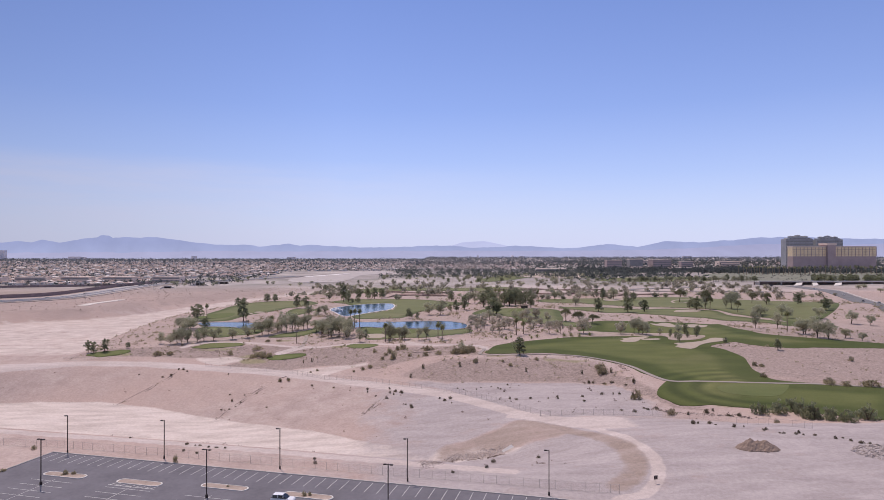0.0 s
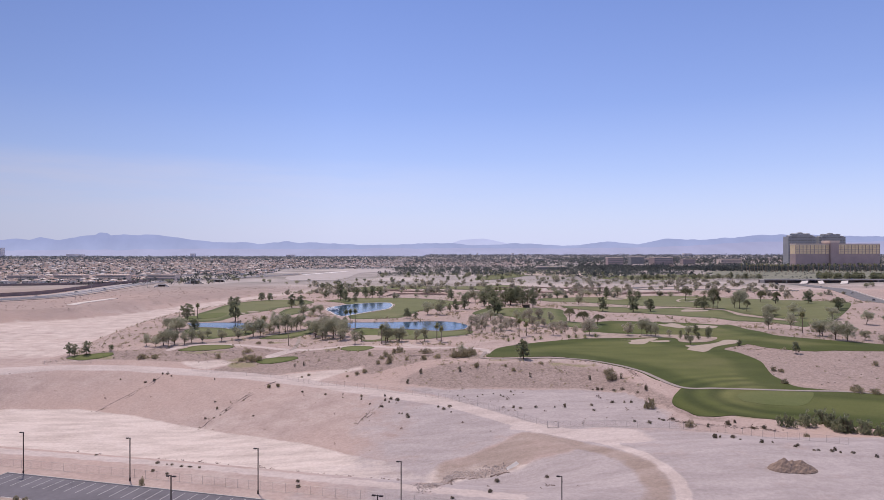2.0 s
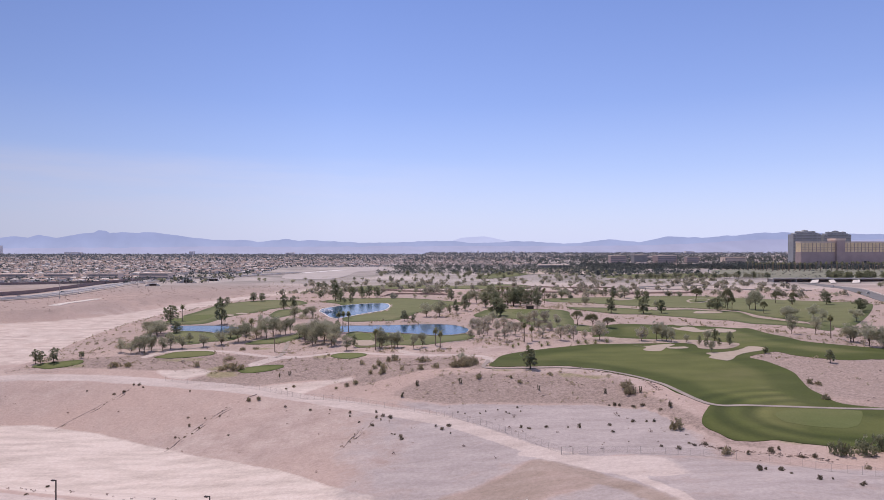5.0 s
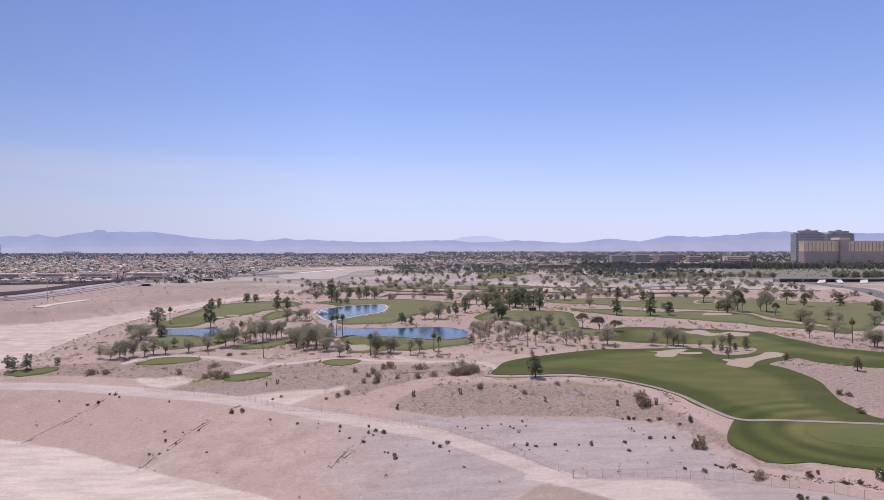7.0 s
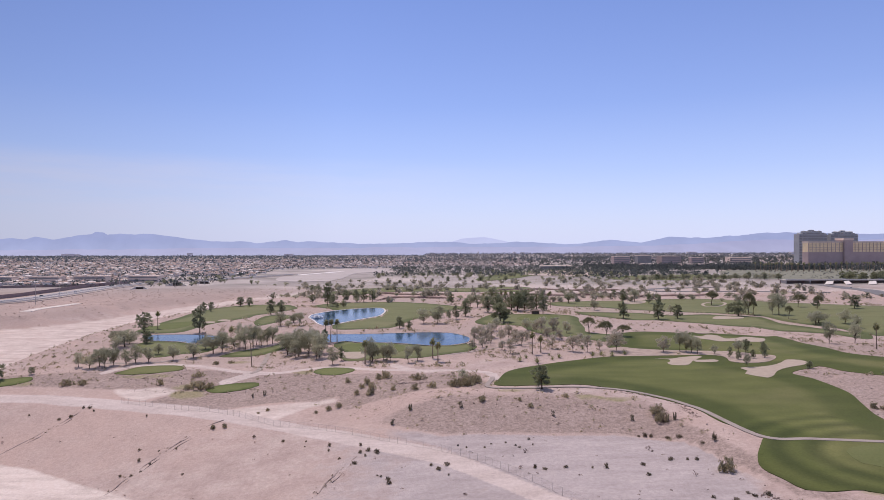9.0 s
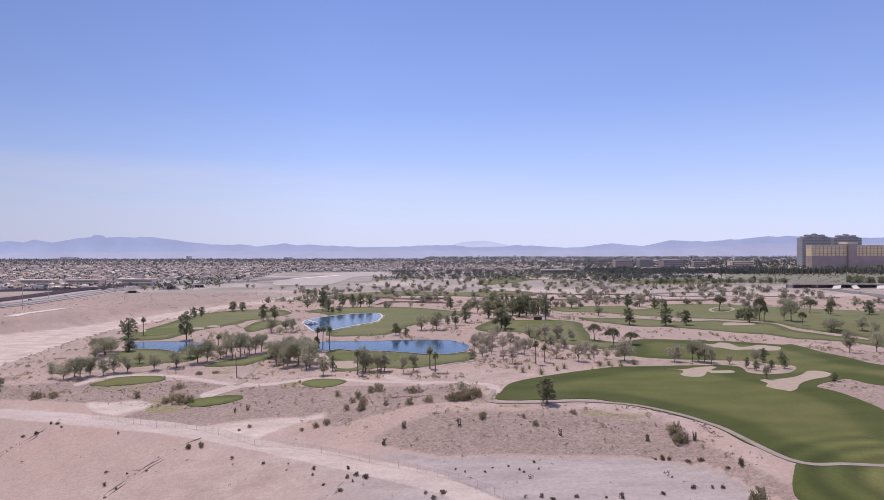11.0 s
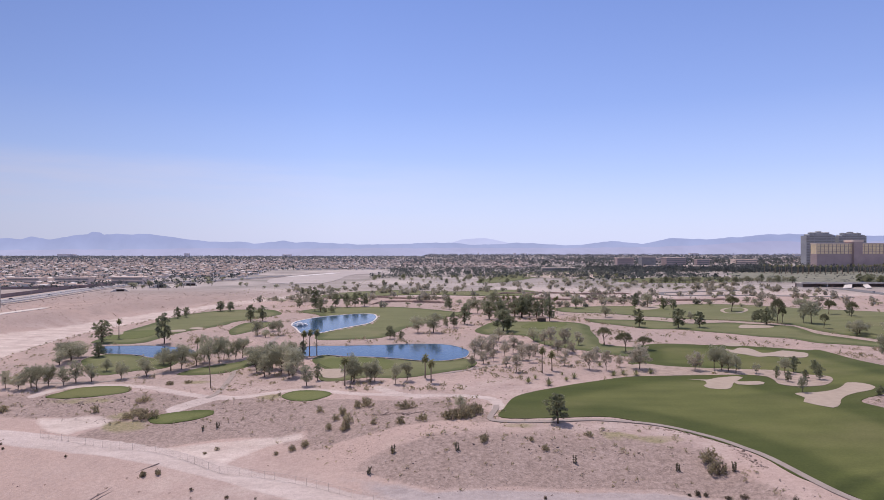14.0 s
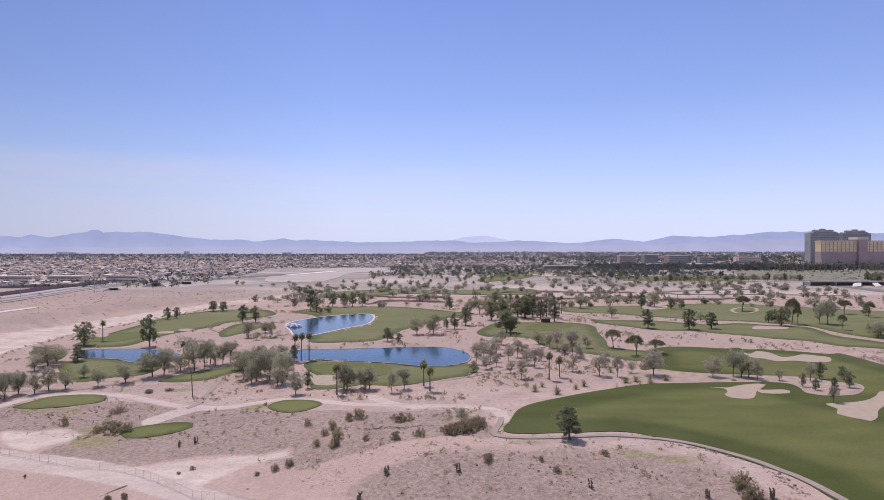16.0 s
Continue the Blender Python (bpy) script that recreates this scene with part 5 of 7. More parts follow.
TREE_KINDS = {
    "pine": ("pine_tree", 7, 185, 14, 0.225, PINE_LEAF, "dark green pine with a rounded clumpy crown", "pine tree"),
    "olive": ("shade_tree", 8, 185, 14, 0.195, OLIVE_LEAF, "grey-green desert shade tree with an airy crown", "tree"),
    "sparse": ("desert_tree", 6, 130, 17, 0.21, SPARSE_LEAF, "thin dusty desert tree with sparse pale foliage", "tree"),
    "flat": ("umbrella_tree", 4, 150, 17, 0.22, FLAT_LEAF, "dark leaning tree with a flat spreading crown", "tree"),
}
TREE_STOCK = {}


def tree_meshes(kind, i):
    if (kind, i) in TREE_STOCK:
        return TREE_STOCK[kind, i]
    name, _, clumps, per, size, mat, _, _ = TREE_KINDS[kind]
    rng = np.random.default_rng(100 + 17 * i + len(kind))
    cc, rr = crown_centres(rng, kind, clumps)
    v, f = leaf_cloud(rng, cc, rr, per, size)
    crown = bpy.data.meshes.new("crown")
    crown.from_pydata(v.tolist(), [], f.tolist())
    crown.materials.append(mat)
    bm = bmesh.new()
    lean = {"pine": 0.1, "olive": 0.5, "sparse": 0.6, "flat": 1.0}[kind]
    bend = rng.normal(0, 0.25, 2)
    top = {"pine": 9.0, "olive": 5.5, "sparse": 6.5, "flat": 7.2}[kind]
    thick = {"pine": 0.24, "olive": 0.2, "sparse": 0.15, "flat": 0.24}[kind]
    stem = [(lean * (k / 4) ** 1.5 + bend[0] * k / 4, bend[1] * k / 4, -0.3 + (top + 0.3) * k / 4) for k in range(5)]
    tube(bm, stem, [thick * (1 - 0.2 * k) for k in range(5)], 7)
    picks = rng.choice(len(cc), 9, replace=False)
    for j in picks:
        e = cc[j]
        s = min(0.8, max(0.25, (e[2] - 1.5) / top * rng.uniform(0.55, 0.8)))
        a = np.array([np.interp(s, np.linspace(0, 1, 5), [q[m] for q in stem]) for m in range(3)])
        midp = a * 0.5 + e * 0.5 + np.array([0, 0, 0.25])
        tube(bm, [a, midp, e], [0.09, 0.06, 0.025], 5)
    trunk = bpy.data.meshes.new("trunk")
    bm.to_mesh(trunk)
    bm.free()
    trunk.materials.append(BARK)
    TREE_STOCK[kind, i] = trunk, crown
    return trunk, crown


def plant(kind, x, y, h, w, rng, group="", label=""):
    name, variants, *_ = TREE_KINDS[kind]
    trunk, crown = tree_meshes(kind, int(rng.integers(variants)))
    ob = empty(name)
    nominal = {"pine": 5.2, "olive": 6.6, "sparse": 6.6, "flat": 7.6}[kind]
    s = h / 10
    q = min(2.3, max(0.7, w / nominal / s)) * s
    ob.matrix_basis = pose(x, y, hz(x, y) - 0.05, 0, 0, float(rng.uniform(0, 360))) @ Matrix.Diagonal((q, q, s, 1))
    for key, me in (("trunk", trunk), ("crown", crown)):
        o = new(key, me)
        o.parent = ob
    return tagged(ob, label or TREE_KINDS[kind][6], TREE_KINDS[kind][7], group)


rng = np.random.default_rng(7)
for rows in PINES:
    for x, y, h, w in rows:
        plant("pine", x, y, h * 1.08, w, rng, "pines on the course")
for rows in OLIVES:
    for x, y, h, w in rows:
        plant("sparse" if -5 < x < 110 and 370 < y < 475 else "olive", x, y, h, w, rng, "shade trees on the course")
for x, y, h, w in FLATS:
    plant("flat", x, y, h, w, rng, "umbrella trees on the course")


def palm(x, y, h, rng, group="palms on the course", fronds=36, size=2.4, stout=1.0):
    ob = empty("palm_tree", x, y, hz(x, y) - 0.05, float(rng.uniform(0, 360)))
    lean = rng.normal(0, 0.25, 2)
    bm = bmesh.new()
    tube(bm, [(lean[0] * (k / 5) ** 2, lean[1] * (k / 5) ** 2, (h - 1.0) * k / 5 - 0.2 * (k == 0)) for k in range(6)], [r * stout for r in (0.36, 0.26, 0.23, 0.21, 0.2, 0.2)], 8)
    part("trunk", bm, PALM_BARK, ob)
    v, f = [], []
    top = np.array([lean[0], lean[1], h - 1.1])
    for i in range(fronds):
        a = i * 2.39996
        up = 1.25 - 2.1 * (i / fronds) ** 0.8
        out = np.array([math.cos(a), math.sin(a), 0])
        side = np.array([-math.sin(a), math.cos(a), 0])
        l = size * rng.uniform(0.8, 1.1)
        p0 = top
        p1 = top + out * l * 0.5 * math.cos(up) + np.array([0, 0, l * 0.5 * math.sin(up)])
        p2 = p1 + out * l * 0.5 * math.cos(up - 0.7) + np.array([0, 0, l * 0.5 * math.sin(up - 0.7)])
        b = len(v)
        for p, wd in ((p0, 0.05), (p1, 0.42), (p2, 0.16)):
            v += [p + side * wd, p - side * wd + np.array([0, 0, -0.08])]
        f += [(b, b + 1, b + 3, b + 2), (b + 2, b + 3, b + 5, b + 4)]
    mesh_object("crown", v, f, PALM_LEAF, ob)
    return tagged(ob, "tall fan palm with a slim trunk and small crown", "palm tree", group)


for x, y, h, w in PALMS:
    palm(x, y, h, rng)


def dead_trunk(x, y, h):
    ob = empty("dead_trunk", x, y, hz(x, y), 0)
    bm = bmesh.new()
    tube(bm, [(0, 0, -0.2), (-0.2, 0, h * 0.4), (-0.5, 0, h * 0.8), (-0.7, 0, h)], [0.25, 0.2, 0.17, 0.12], 8)
    part("trunk", bm, PALM_BARK, ob)
    return tagged(ob, "bare leaning trunk of a dead palm", "dead palm")


for x, y, h, w in TRUNKS:
    dead_trunk(x, y, h)


def agave(x, y, h, w, rng):
    ob = empty("agave", x, y, hz(x, y), float(rng.uniform(0, 360)))
    v, f = [], []
    for i in range(26):
        a, up = i * 2.39996, 0.25 + 1.2 * (i / 26)
        out, side = np.array([math.cos(a), math.sin(a), 0]), np.array([-math.sin(a), math.cos(a), 0])
        l = 1.3 * h * rng.uniform(0.8, 1.1)
        b = len(v)
        for s, wd in ((0.0, 0.1), (0.5, 0.13), (1.0, 0.01)):
            p = out * l * s * math.cos(up) * 0.9 + np.array([0, 0, l * s * math.sin(up) * (1 - 0.15 * s) + 0.05])
            v += [p + side * wd * h / 2, p - side * wd * h / 2]
        f += [(b, b + 1, b + 3, b + 2), (b + 2, b + 3, b + 5, b + 4)]
    mesh_object("leaves", v, f, PALM_LEAF, ob)
    return tagged(ob, "spiky low palm rosette in sandy soil", "agave", "agaves by the fairway")


SHRUB_LEAF = leaf("dark_shrub_leaves", (0.15, 0.128, 0.092), (0.29, 0.245, 0.175), 0.5)
for x, y, h, w in AGAVES:
    agave(x, y, h, w, rng)

BUSH_STOCK = []
for i in range(6):
    g = np.random.default_rng(50 + i)
    # a dome of several unequal mounds, leafy down to the soil
    mounds = [(g.uniform(-0.6, 0.6), g.uniform(-0.6, 0.6), g.uniform(0.45, 0.8)) for _ in range(4)] + [(0, 0, 0.8)]
    cc = []
    for k in range(75):
        mx, my, mr = mounds[k % 5]
        d = g.normal(size=3)
        d = d / np.linalg.norm(d) * mr * g.uniform(0.6, 1.0)
        cc.append((mx + d[0], my + d[1], abs(d[2]) * 1.15 + 0.04))
    v, f = leaf_cloud(g, np.array(cc), np.full(75, 0.19), 10, 0.085)
    me = bpy.data.meshes.new("foliage")
    v[:, 2] = np.maximum(v[:, 2], 0.0)
    me.from_pydata(v.tolist(), [], f.tolist())
    me.materials.append(BUSH_LEAF)
    bm = bmesh.new()
    for k in range(7):
        a, q = k * 0.9 + g.uniform(0, 0.5), g.uniform(0.3, 0.8)
        tube(bm, [(0, 0, -0.08), (q * 0.4 * math.cos(a), q * 0.4 * math.sin(a), 0.35), (q * math.cos(a), q * math.sin(a), 0.75)], [0.035, 0.025, 0.01], 4)
    st = bpy.data.meshes.new("branchwork")
    bm.to_mesh(st)
    bm.free()
    st.materials.append(TWIG)
    BUSH_STOCK.append((st, me))


def bush(x, y, h, w, rng):
    ob = empty("bush")
    ob.matrix_basis = pose(x, y, hz(x, y), 0, 0, float(rng.uniform(0, 360))) @ Matrix.Diagonal((w / 2.2, w / 2.2, h / 1.15, 1))
    st, me = BUSH_STOCK[int(rng.integers(6))]
    for key, data in (("branchwork", st), ("foliage", me)):
        o = new(key, data)
        o.parent = ob
    return tagged(ob, "rounded dusty olive desert bush on bare soil", "bush", "desert bushes")


LUSH_LEAF = leaf("lush_green_leaves", (0.19, 0.20, 0.12), (0.37, 0.375, 0.235), 0.4)
LUSH_STOCK = []
for st, me in BUSH_STOCK:
    me = me.copy()
    me.materials.clear()
    me.materials.append(LUSH_LEAF)
    LUSH_STOCK.append((st, me))
for rows in BUSHES:
    for x, y, h, w in rows:
        lush = 100 < x < 140 and 198 < y < 216 and h > 3
        ob = bush(x, y, h * 1.1 if lush else h, w * 1.12 if lush else w, rng)
        if lush:
            for o, data in zip(ob.children, LUSH_STOCK[int(rng.integers(6))]):
                o.data = data
            tagged(ob, "dense dark green bush at the edge of turf", "bush", "bushes along the turf")


SHRUB_STOCK = []
for st, me in BUSH_STOCK:
    me = me.copy()
    me.materials.clear()
    me.materials.append(SHRUB_LEAF)
    SHRUB_STOCK.append((st, me))
for rows in SHRUBS:
    for x, y, h, w in rows:
        ob = bush(x, y, h, w, rng)
        ob.name = "shrub"
        for o, data in zip(ob.children, SHRUB_STOCK[int(rng.integers(6))]):
            o.data = data
        tagged(ob, "small dark creosote shrub on bare ground", "shrub", "creosote shrubs")


def cactus(x, y, h, arms, rng):
    ob = empty("cactus", x, y, hz(x, y), float(rng.uniform(0, 360)))
    for k in range(arms):
        bm = bmesh.new()
        a, r = k * math.tau / arms, 0.35 if arms > 1 else 0.0
        t = h * rng.uniform(0.5, 1.0)
        sway = rng.normal(0, 0.1, (9, 2))
        tube(bm, [(r * math.cos(a) * (1 + 0.4 * q / 8) + sway[q][0], r * math.sin(a) * (1 + 0.4 * q / 8) + sway[q][1], -0.1 + (t + 0.1) * q / 8) for q in range(9)], [0.15 + 0.07 * (q % 2) - 0.1 * (q == 8) for q in range(9)], 7)
        part("stem", bm, CACTUS, ob)
    return tagged(ob, "upright dark cactus on a stony hill", "cactus", "cacti on the hill")


for x, y, h, arms in CACTI:
    cactus(x, y, h, arms, rng)


# ---- scattered small growth and stones, too many to count ----
def scatter_shrubs(name, places, mat, label, sizes, per=30, category="shrubs", clumps=6, rng=rng):
    vs, fs, n = [], [], 0
    for x, y in places:
        s = sizes[0] + (sizes[1] - sizes[0]) * float(rng.uniform(0, 1)) ** 2.2
        cc = rng.normal(0, 0.26, (clumps, 3)) * s
        cc[:, 2] = np.abs(cc[:, 2]) * 0.7 + 0.1 * s
        v, f = leaf_cloud(rng, cc, np.full(clumps, 0.26 * s), per // clumps, 0.125 * s)
        v[:, 2] = np.maximum(v[:, 2], -0.02)
        v += (x, y, hz(x, y))
        vs.append(v)
        fs.append(f + n)
        n += len(v)
    return tagged(mesh_object(name, np.concatenate(vs), np.concatenate(fs), mat), label, category, kind="stuff")


def scatter_stones(name, places, mat, label, sizes, rng=rng):
    t = (1 + 5**0.5) / 2
    ico = np.array([(-1, t, 0), (1, t, 0), (-1, -t, 0), (1, -t, 0), (0, -1, t), (0, 1, t), (0, -1, -t), (0, 1, -t), (t, 0, -1), (t, 0, 1), (-t, 0, -1), (-t, 0, 1)]) / 1.9
    tri = np.array([(0, 11, 5), (0, 5, 1), (0, 1, 7), (0, 7, 10), (0, 10, 11), (1, 5, 9), (5, 11, 4), (11, 10, 2), (10, 7, 6), (7, 1, 8), (3, 9, 4), (3, 4, 2), (3, 2, 6), (3, 6, 8), (3, 8, 9), (4, 9, 5), (2, 4, 11), (6, 2, 10), (8, 6, 7), (9, 8, 1)])
    vs, fs = [], []
    for k, (x, y) in enumerate(places):
        s = rng.uniform(*sizes) * rng.uniform(0.5, 1)
        v = ico * rng.uniform(0.7, 1.25, (12, 1)) * s * rng.uniform((0.7, 0.7, 0.4), (1.3, 1.3, 0.8))
        vs.append(v + (x, y, hz(x, y) + 0.12 * s))
        fs.append(tri + 12 * k)
    return tagged(mesh_object(name, np.concatenate(vs), np.concatenate(fs), mat), label, "stones", kind="stuff")


PONDS = [curve_points(o, 6, True) for o in (LAKE_MID, LAKE_FAR, LAKE_LEFT)]
LAWNS = [curve_points(o, 6, True) for o in (FAIRWAY_MAIN, FAIRWAY_RIGHT, FAIRWAY_CLUMP, FAIRWAY_BAND, FAIRWAY_TOP, FAIRWAY_LEFT, TURF_LAKE_LEFT, TURF_STRIP, TURF_MID_LAKE, TURF_FAR_LAKE, TURF_LEFT_MID, TEE_A, TEE_B, TEE_C, TEE_D, TURF_FAR_BACK)]


def bare(x, y):
    """Which places are open desert: no turf, water, path, slope or basin."""
    ok = np.ones(len(x), bool)
    for o in PONDS + LAWNS:
        ok &= ~inside(o, x, y)
    for line, w in DIRT_TRACKS:
        ok &= far_from(curve_points(line, 6, False), x, y, False) > w * 0.7
    road, fen = np.interp(x, STATIONS, ROAD_Y), np.interp(x, STATIONS, FENCE_Y)
    return ok & ~((y > road - 1) & (y < fen) & (x < 58)) & (y > 152 - 0.235 * x)


def spread(n, x0, x1, y0, y1, keep=None, clump=0.0, patchy=False):
    x, y = rng.uniform(x0, x1, n), rng.uniform(y0, y1, n)
    if clump:
        x, y = x + clump * np.sin(y / 7 + x / 11), y + clump * np.sin(x / 9)
    ok = bare(x, y)
    if patchy:
        ok &= np.sin(x / 8 + 2 * np.sin(y / 13)) + np.sin(y / 9 + 2 * np.sin(x / 17)) + rng.normal(0, 0.5, n) > 0.1
    if keep is not None:
        ok &= keep(x, y)
    return np.stack([x[ok], y[ok]], 1)


hill = lambda x, y: (y > np.interp(x, STATIONS, HILL_Y)) & (y < np.interp(x, STATIONS, TOP_Y) + 25)
graded_slope = lambda x, y: (y < np.interp(x, STATIONS, ROAD_Y)) & (y > np.interp(x, STATIONS, TOE_Y))
terrace = lambda x, y: (y > np.interp(x, STATIONS, FENCE_Y)) & (y < np.interp(x, STATIONS, HILL_Y) + 2)
course_side = lambda x, y: (y > np.interp(x, STATIONS, TOP_Y)) & (x > np.interp(y, BANK_Y, BANK_X) + 2)
scatter_shrubs("shrubs", spread(330, -60, 95, 262, 335, hill), BUSH_LEAF, "small dry shrubs dotted over a stony hill", (0.8, 2.0))
scatter_shrubs("shrubs", spread(260, -200, -40, 330, 372, hill), BUSH_LEAF, "small dry shrubs on a low bank", (0.8, 1.9))
scatter_shrubs("shrubs", spread(150, -230, 60, 205, 330, graded_slope, 6), TWIG, "sparse dark shrubs on a graded slope", (0.5, 1.3))
scatter_shrubs("shrubs", spread(110, -60, 95, 205, 300, terrace), TWIG, "sparse shrubs on a pale terrace", (0.6, 1.5))
scatter_shrubs("shrubs", spread(5200, -200, 260, 325, 470, course_side, 0, True), BUSH_LEAF, "dry shrubs in sandy strips between lawns", (0.7, 3.0))
scatter_shrubs("shrubs", spread(240, 150, 320, 215, 400, course_side), BUSH_LEAF, "dry shrubs on a sandy rise", (0.7, 1.8))
scatter_shrubs("shrubs", spread(5200, -200, 380, 470, 700, course_side, 0, True), BUSH_LEAF, "dry shrubs round far fairways", (0.9, 4.0))
scatter_shrubs("shrubs", np.array([(x, 168 + 0.6 * math.sin(x) - 0.235 * x - 6 + rng.uniform(6, 24)) for x in rng.uniform(-130, 30, 60)]), TWIG, "dark weeds along a dirt bank", (0.5, 1.2))
scatter_shrubs("shrubs", spread(1700, -470, -200, 330, 900, lambda x, y: x < np.interp(y, WASH_Y, WASH_X)), TWIG, "sparse shrubs on a channel bank", (0.7, 1.8))
scatter_shrubs("shrubs", np.stack([np.interp(np.linspace(345, 690, 260), BANK_Y, BANK_X) + rng.normal(2, 4, 260), np.linspace(345, 690, 260)], 1), BUSH_LEAF, "dry shrubs along a channel edge", (0.8, 2.0))
scatter_stones("stones", spread(6500, -70, 98, 258, 345, hill), STONE, "brown stones strewn over a hill", (0.06, 0.26))
scatter_stones("stones", spread(3500, -205, -40, 318, 375, hill), STONE, "brown stones on a low bank", (0.08, 0.36))
scatter_stones("stones", spread(700, 100, 300, 215, 400, course_side), STONE, "stones on a sandy rise", (0.2, 0.55))
LEDGE_STONE = by_island("ledge_rock", [(0.17, 0.125, 0.105), (0.27, 0.205, 0.175), (0.36, 0.285, 0.25)])
for line, wide, n in ((LEDGE_A, 1.5, 170), (LEDGE_B, 3.5, 150), (LEDGE_C, 1.6, 200), (LEDGE_D, 6.0, 45), (LEDGE_E, 1.5, 200)):
    c = curve_points(line, 0.7, False)
    c = c[rng.integers(len(c), size=n)]
    scatter_stones("stones", c + rng.normal(0, wide, c.shape) * (0.6, 0.4), LEDGE_STONE, "broken ledge of brown rock in sandy ground", (0.14, 0.46))
scatter_stones("stones", spread(900, -60, 110, 318, 400, course_side), STONE, "small stones on sandy ground", (0.12, 0.35))


# ---- the parking lot and what stands in it ----
LOT = pose(-106.79, 171.00, -4.2, 0, 0, -13.95) @ Matrix.Diagonal((1.085, 1.085, 1, 1))


def lot_place(u, v, z=0.0):
    return LOT @ Vector((u, v, z))


def lot_slab(name, u0, v0, u1, v1, z, thick, mat, label, category):
    bm = bmesh.new()
    box(bm, u0, v0, z - thick, u1, v1, z)
    me = bpy.data.meshes.new(name)
    bm.to_mesh(me)
    bm.free()
    me.materials.append(mat)
    ob = new(name, me)
    ob.matrix_basis = LOT
    return tagged(ob, label, category, kind="structure")


lot_slab("pavement", 0, -110, 190, 0, 0.06, 0.5, ASPHALT, "dark worn asphalt of a parking lot", "asphalt")
lot_slab("kerb", -0.2, 0, 190, 0.28, 0.2, 0.6, CONCRETE, "low concrete kerb behind parking stalls", "kerb")
lot_slab("kerb", -0.28, -110, 0, 0.28, 0.2, 0.6, CONCRETE, "low concrete kerb beside bare soil", "kerb")


def paint_lines(label, lines, w=0.11):
    """White lines from end to end, laid a few millimetres over the asphalt."""
    v, f = [], []
    for (ua, va), (ub, vb) in lines:
        d = Vector((ub - ua, vb - va, 0)).normalized()
        s = Vector((-d.y, d.x, 0)) * w / 2
        a, b = Vector((ua, va, 0.068)), Vector((ub, vb, 0.068))
        k = len(v)
        v += [LOT @ (a - s), LOT @ (b - s), LOT @ (b + s), LOT @ (a + s)]
        f.append((k, k + 1, k + 2, k + 3))
    return tagged(mesh_object("stall_lines", v, f, PAINT), label, "road marking", kind="structure")


paint_lines("white stall lines along a kerb", [((1.9 + 2.74 * k, -0.4), (1.9 + 2.74 * k, -5.9)) for k in range(60)])
for spine in (16.1, 35.4, 54.6, 73.8, 93.0, 112.2):
    rows = [((spine, -15.0), (spine, -60))]
    rows += [((spine - 5.5, -16.2 - 2.74 * k), (spine + 5.5, -16.2 - 2.74 * k)) for k in range(16)]
    paint_lines("white lines of a double parking row", rows)
paint_lines("white hatched lines beside a planted island", [((30.0 + 1.25 * k, -14.9), (30.7 + 1.25 * k, -13.5)) for k in range(9)] + [((29.6, -15.0), (41.0, -15.0))], 0.16)


def island(u, v):
    ob = empty("planted_island", *lot_place(u, v), -13.95)
    outer = [(4.6 + 1.35 * math.cos(a), 1.35 * math.sin(a)) for a in np.linspace(-math.pi / 2, math.pi / 2, 9)]
    outer += [(-4.6 + 1.35 * math.cos(a), 1.35 * math.sin(a)) for a in np.linspace(math.pi / 2, 3 * math.pi / 2, 9)]
    bm = bmesh.new()
    lo, hi, ih, il = ([bm.verts.new((x * s, y * (s if s == 1 else s - 0.08), z)) for x, y in outer] for s, z in ((1, 0.0), (1, 0.22), (0.94, 0.22), (0.94, 0.12)))
    n = len(outer)
    for a, b in ((lo, hi), (hi, ih), (ih, il)):
        for k in range(n):
            bm.faces.new((a[k], a[(k + 1) % n], b[(k + 1) % n], b[k]))
    part("kerb", bm, PALE_CONCRETE, ob, "pale concrete kerb")
    bm = bmesh.new()
    top = [bm.verts.new((x * 0.93, y * 0.84, 0.17)) for x, y in outer]
    bot = [bm.verts.new((x * 0.93, y * 0.84, 0.0)) for x, y in outer]
    bm.faces.new(top)
    for k in range(n):
        bm.faces.new((bot[k], bot[(k + 1) % n], top[(k + 1) % n], top[k]))
    part("gravel_bed", bm, BED_SOIL, ob, "reddish gravel bed")
    return tagged(ob, "kerbed gravel island with sparse shrubs in a parking lot", "traffic island", "islands in the parking lot")


for u, v in ((16.1, -12.6), (35.4, -12.6), (54.6, -10.4), (73.8, -10.6), (93.0, -10.6)):
    island(u, v)


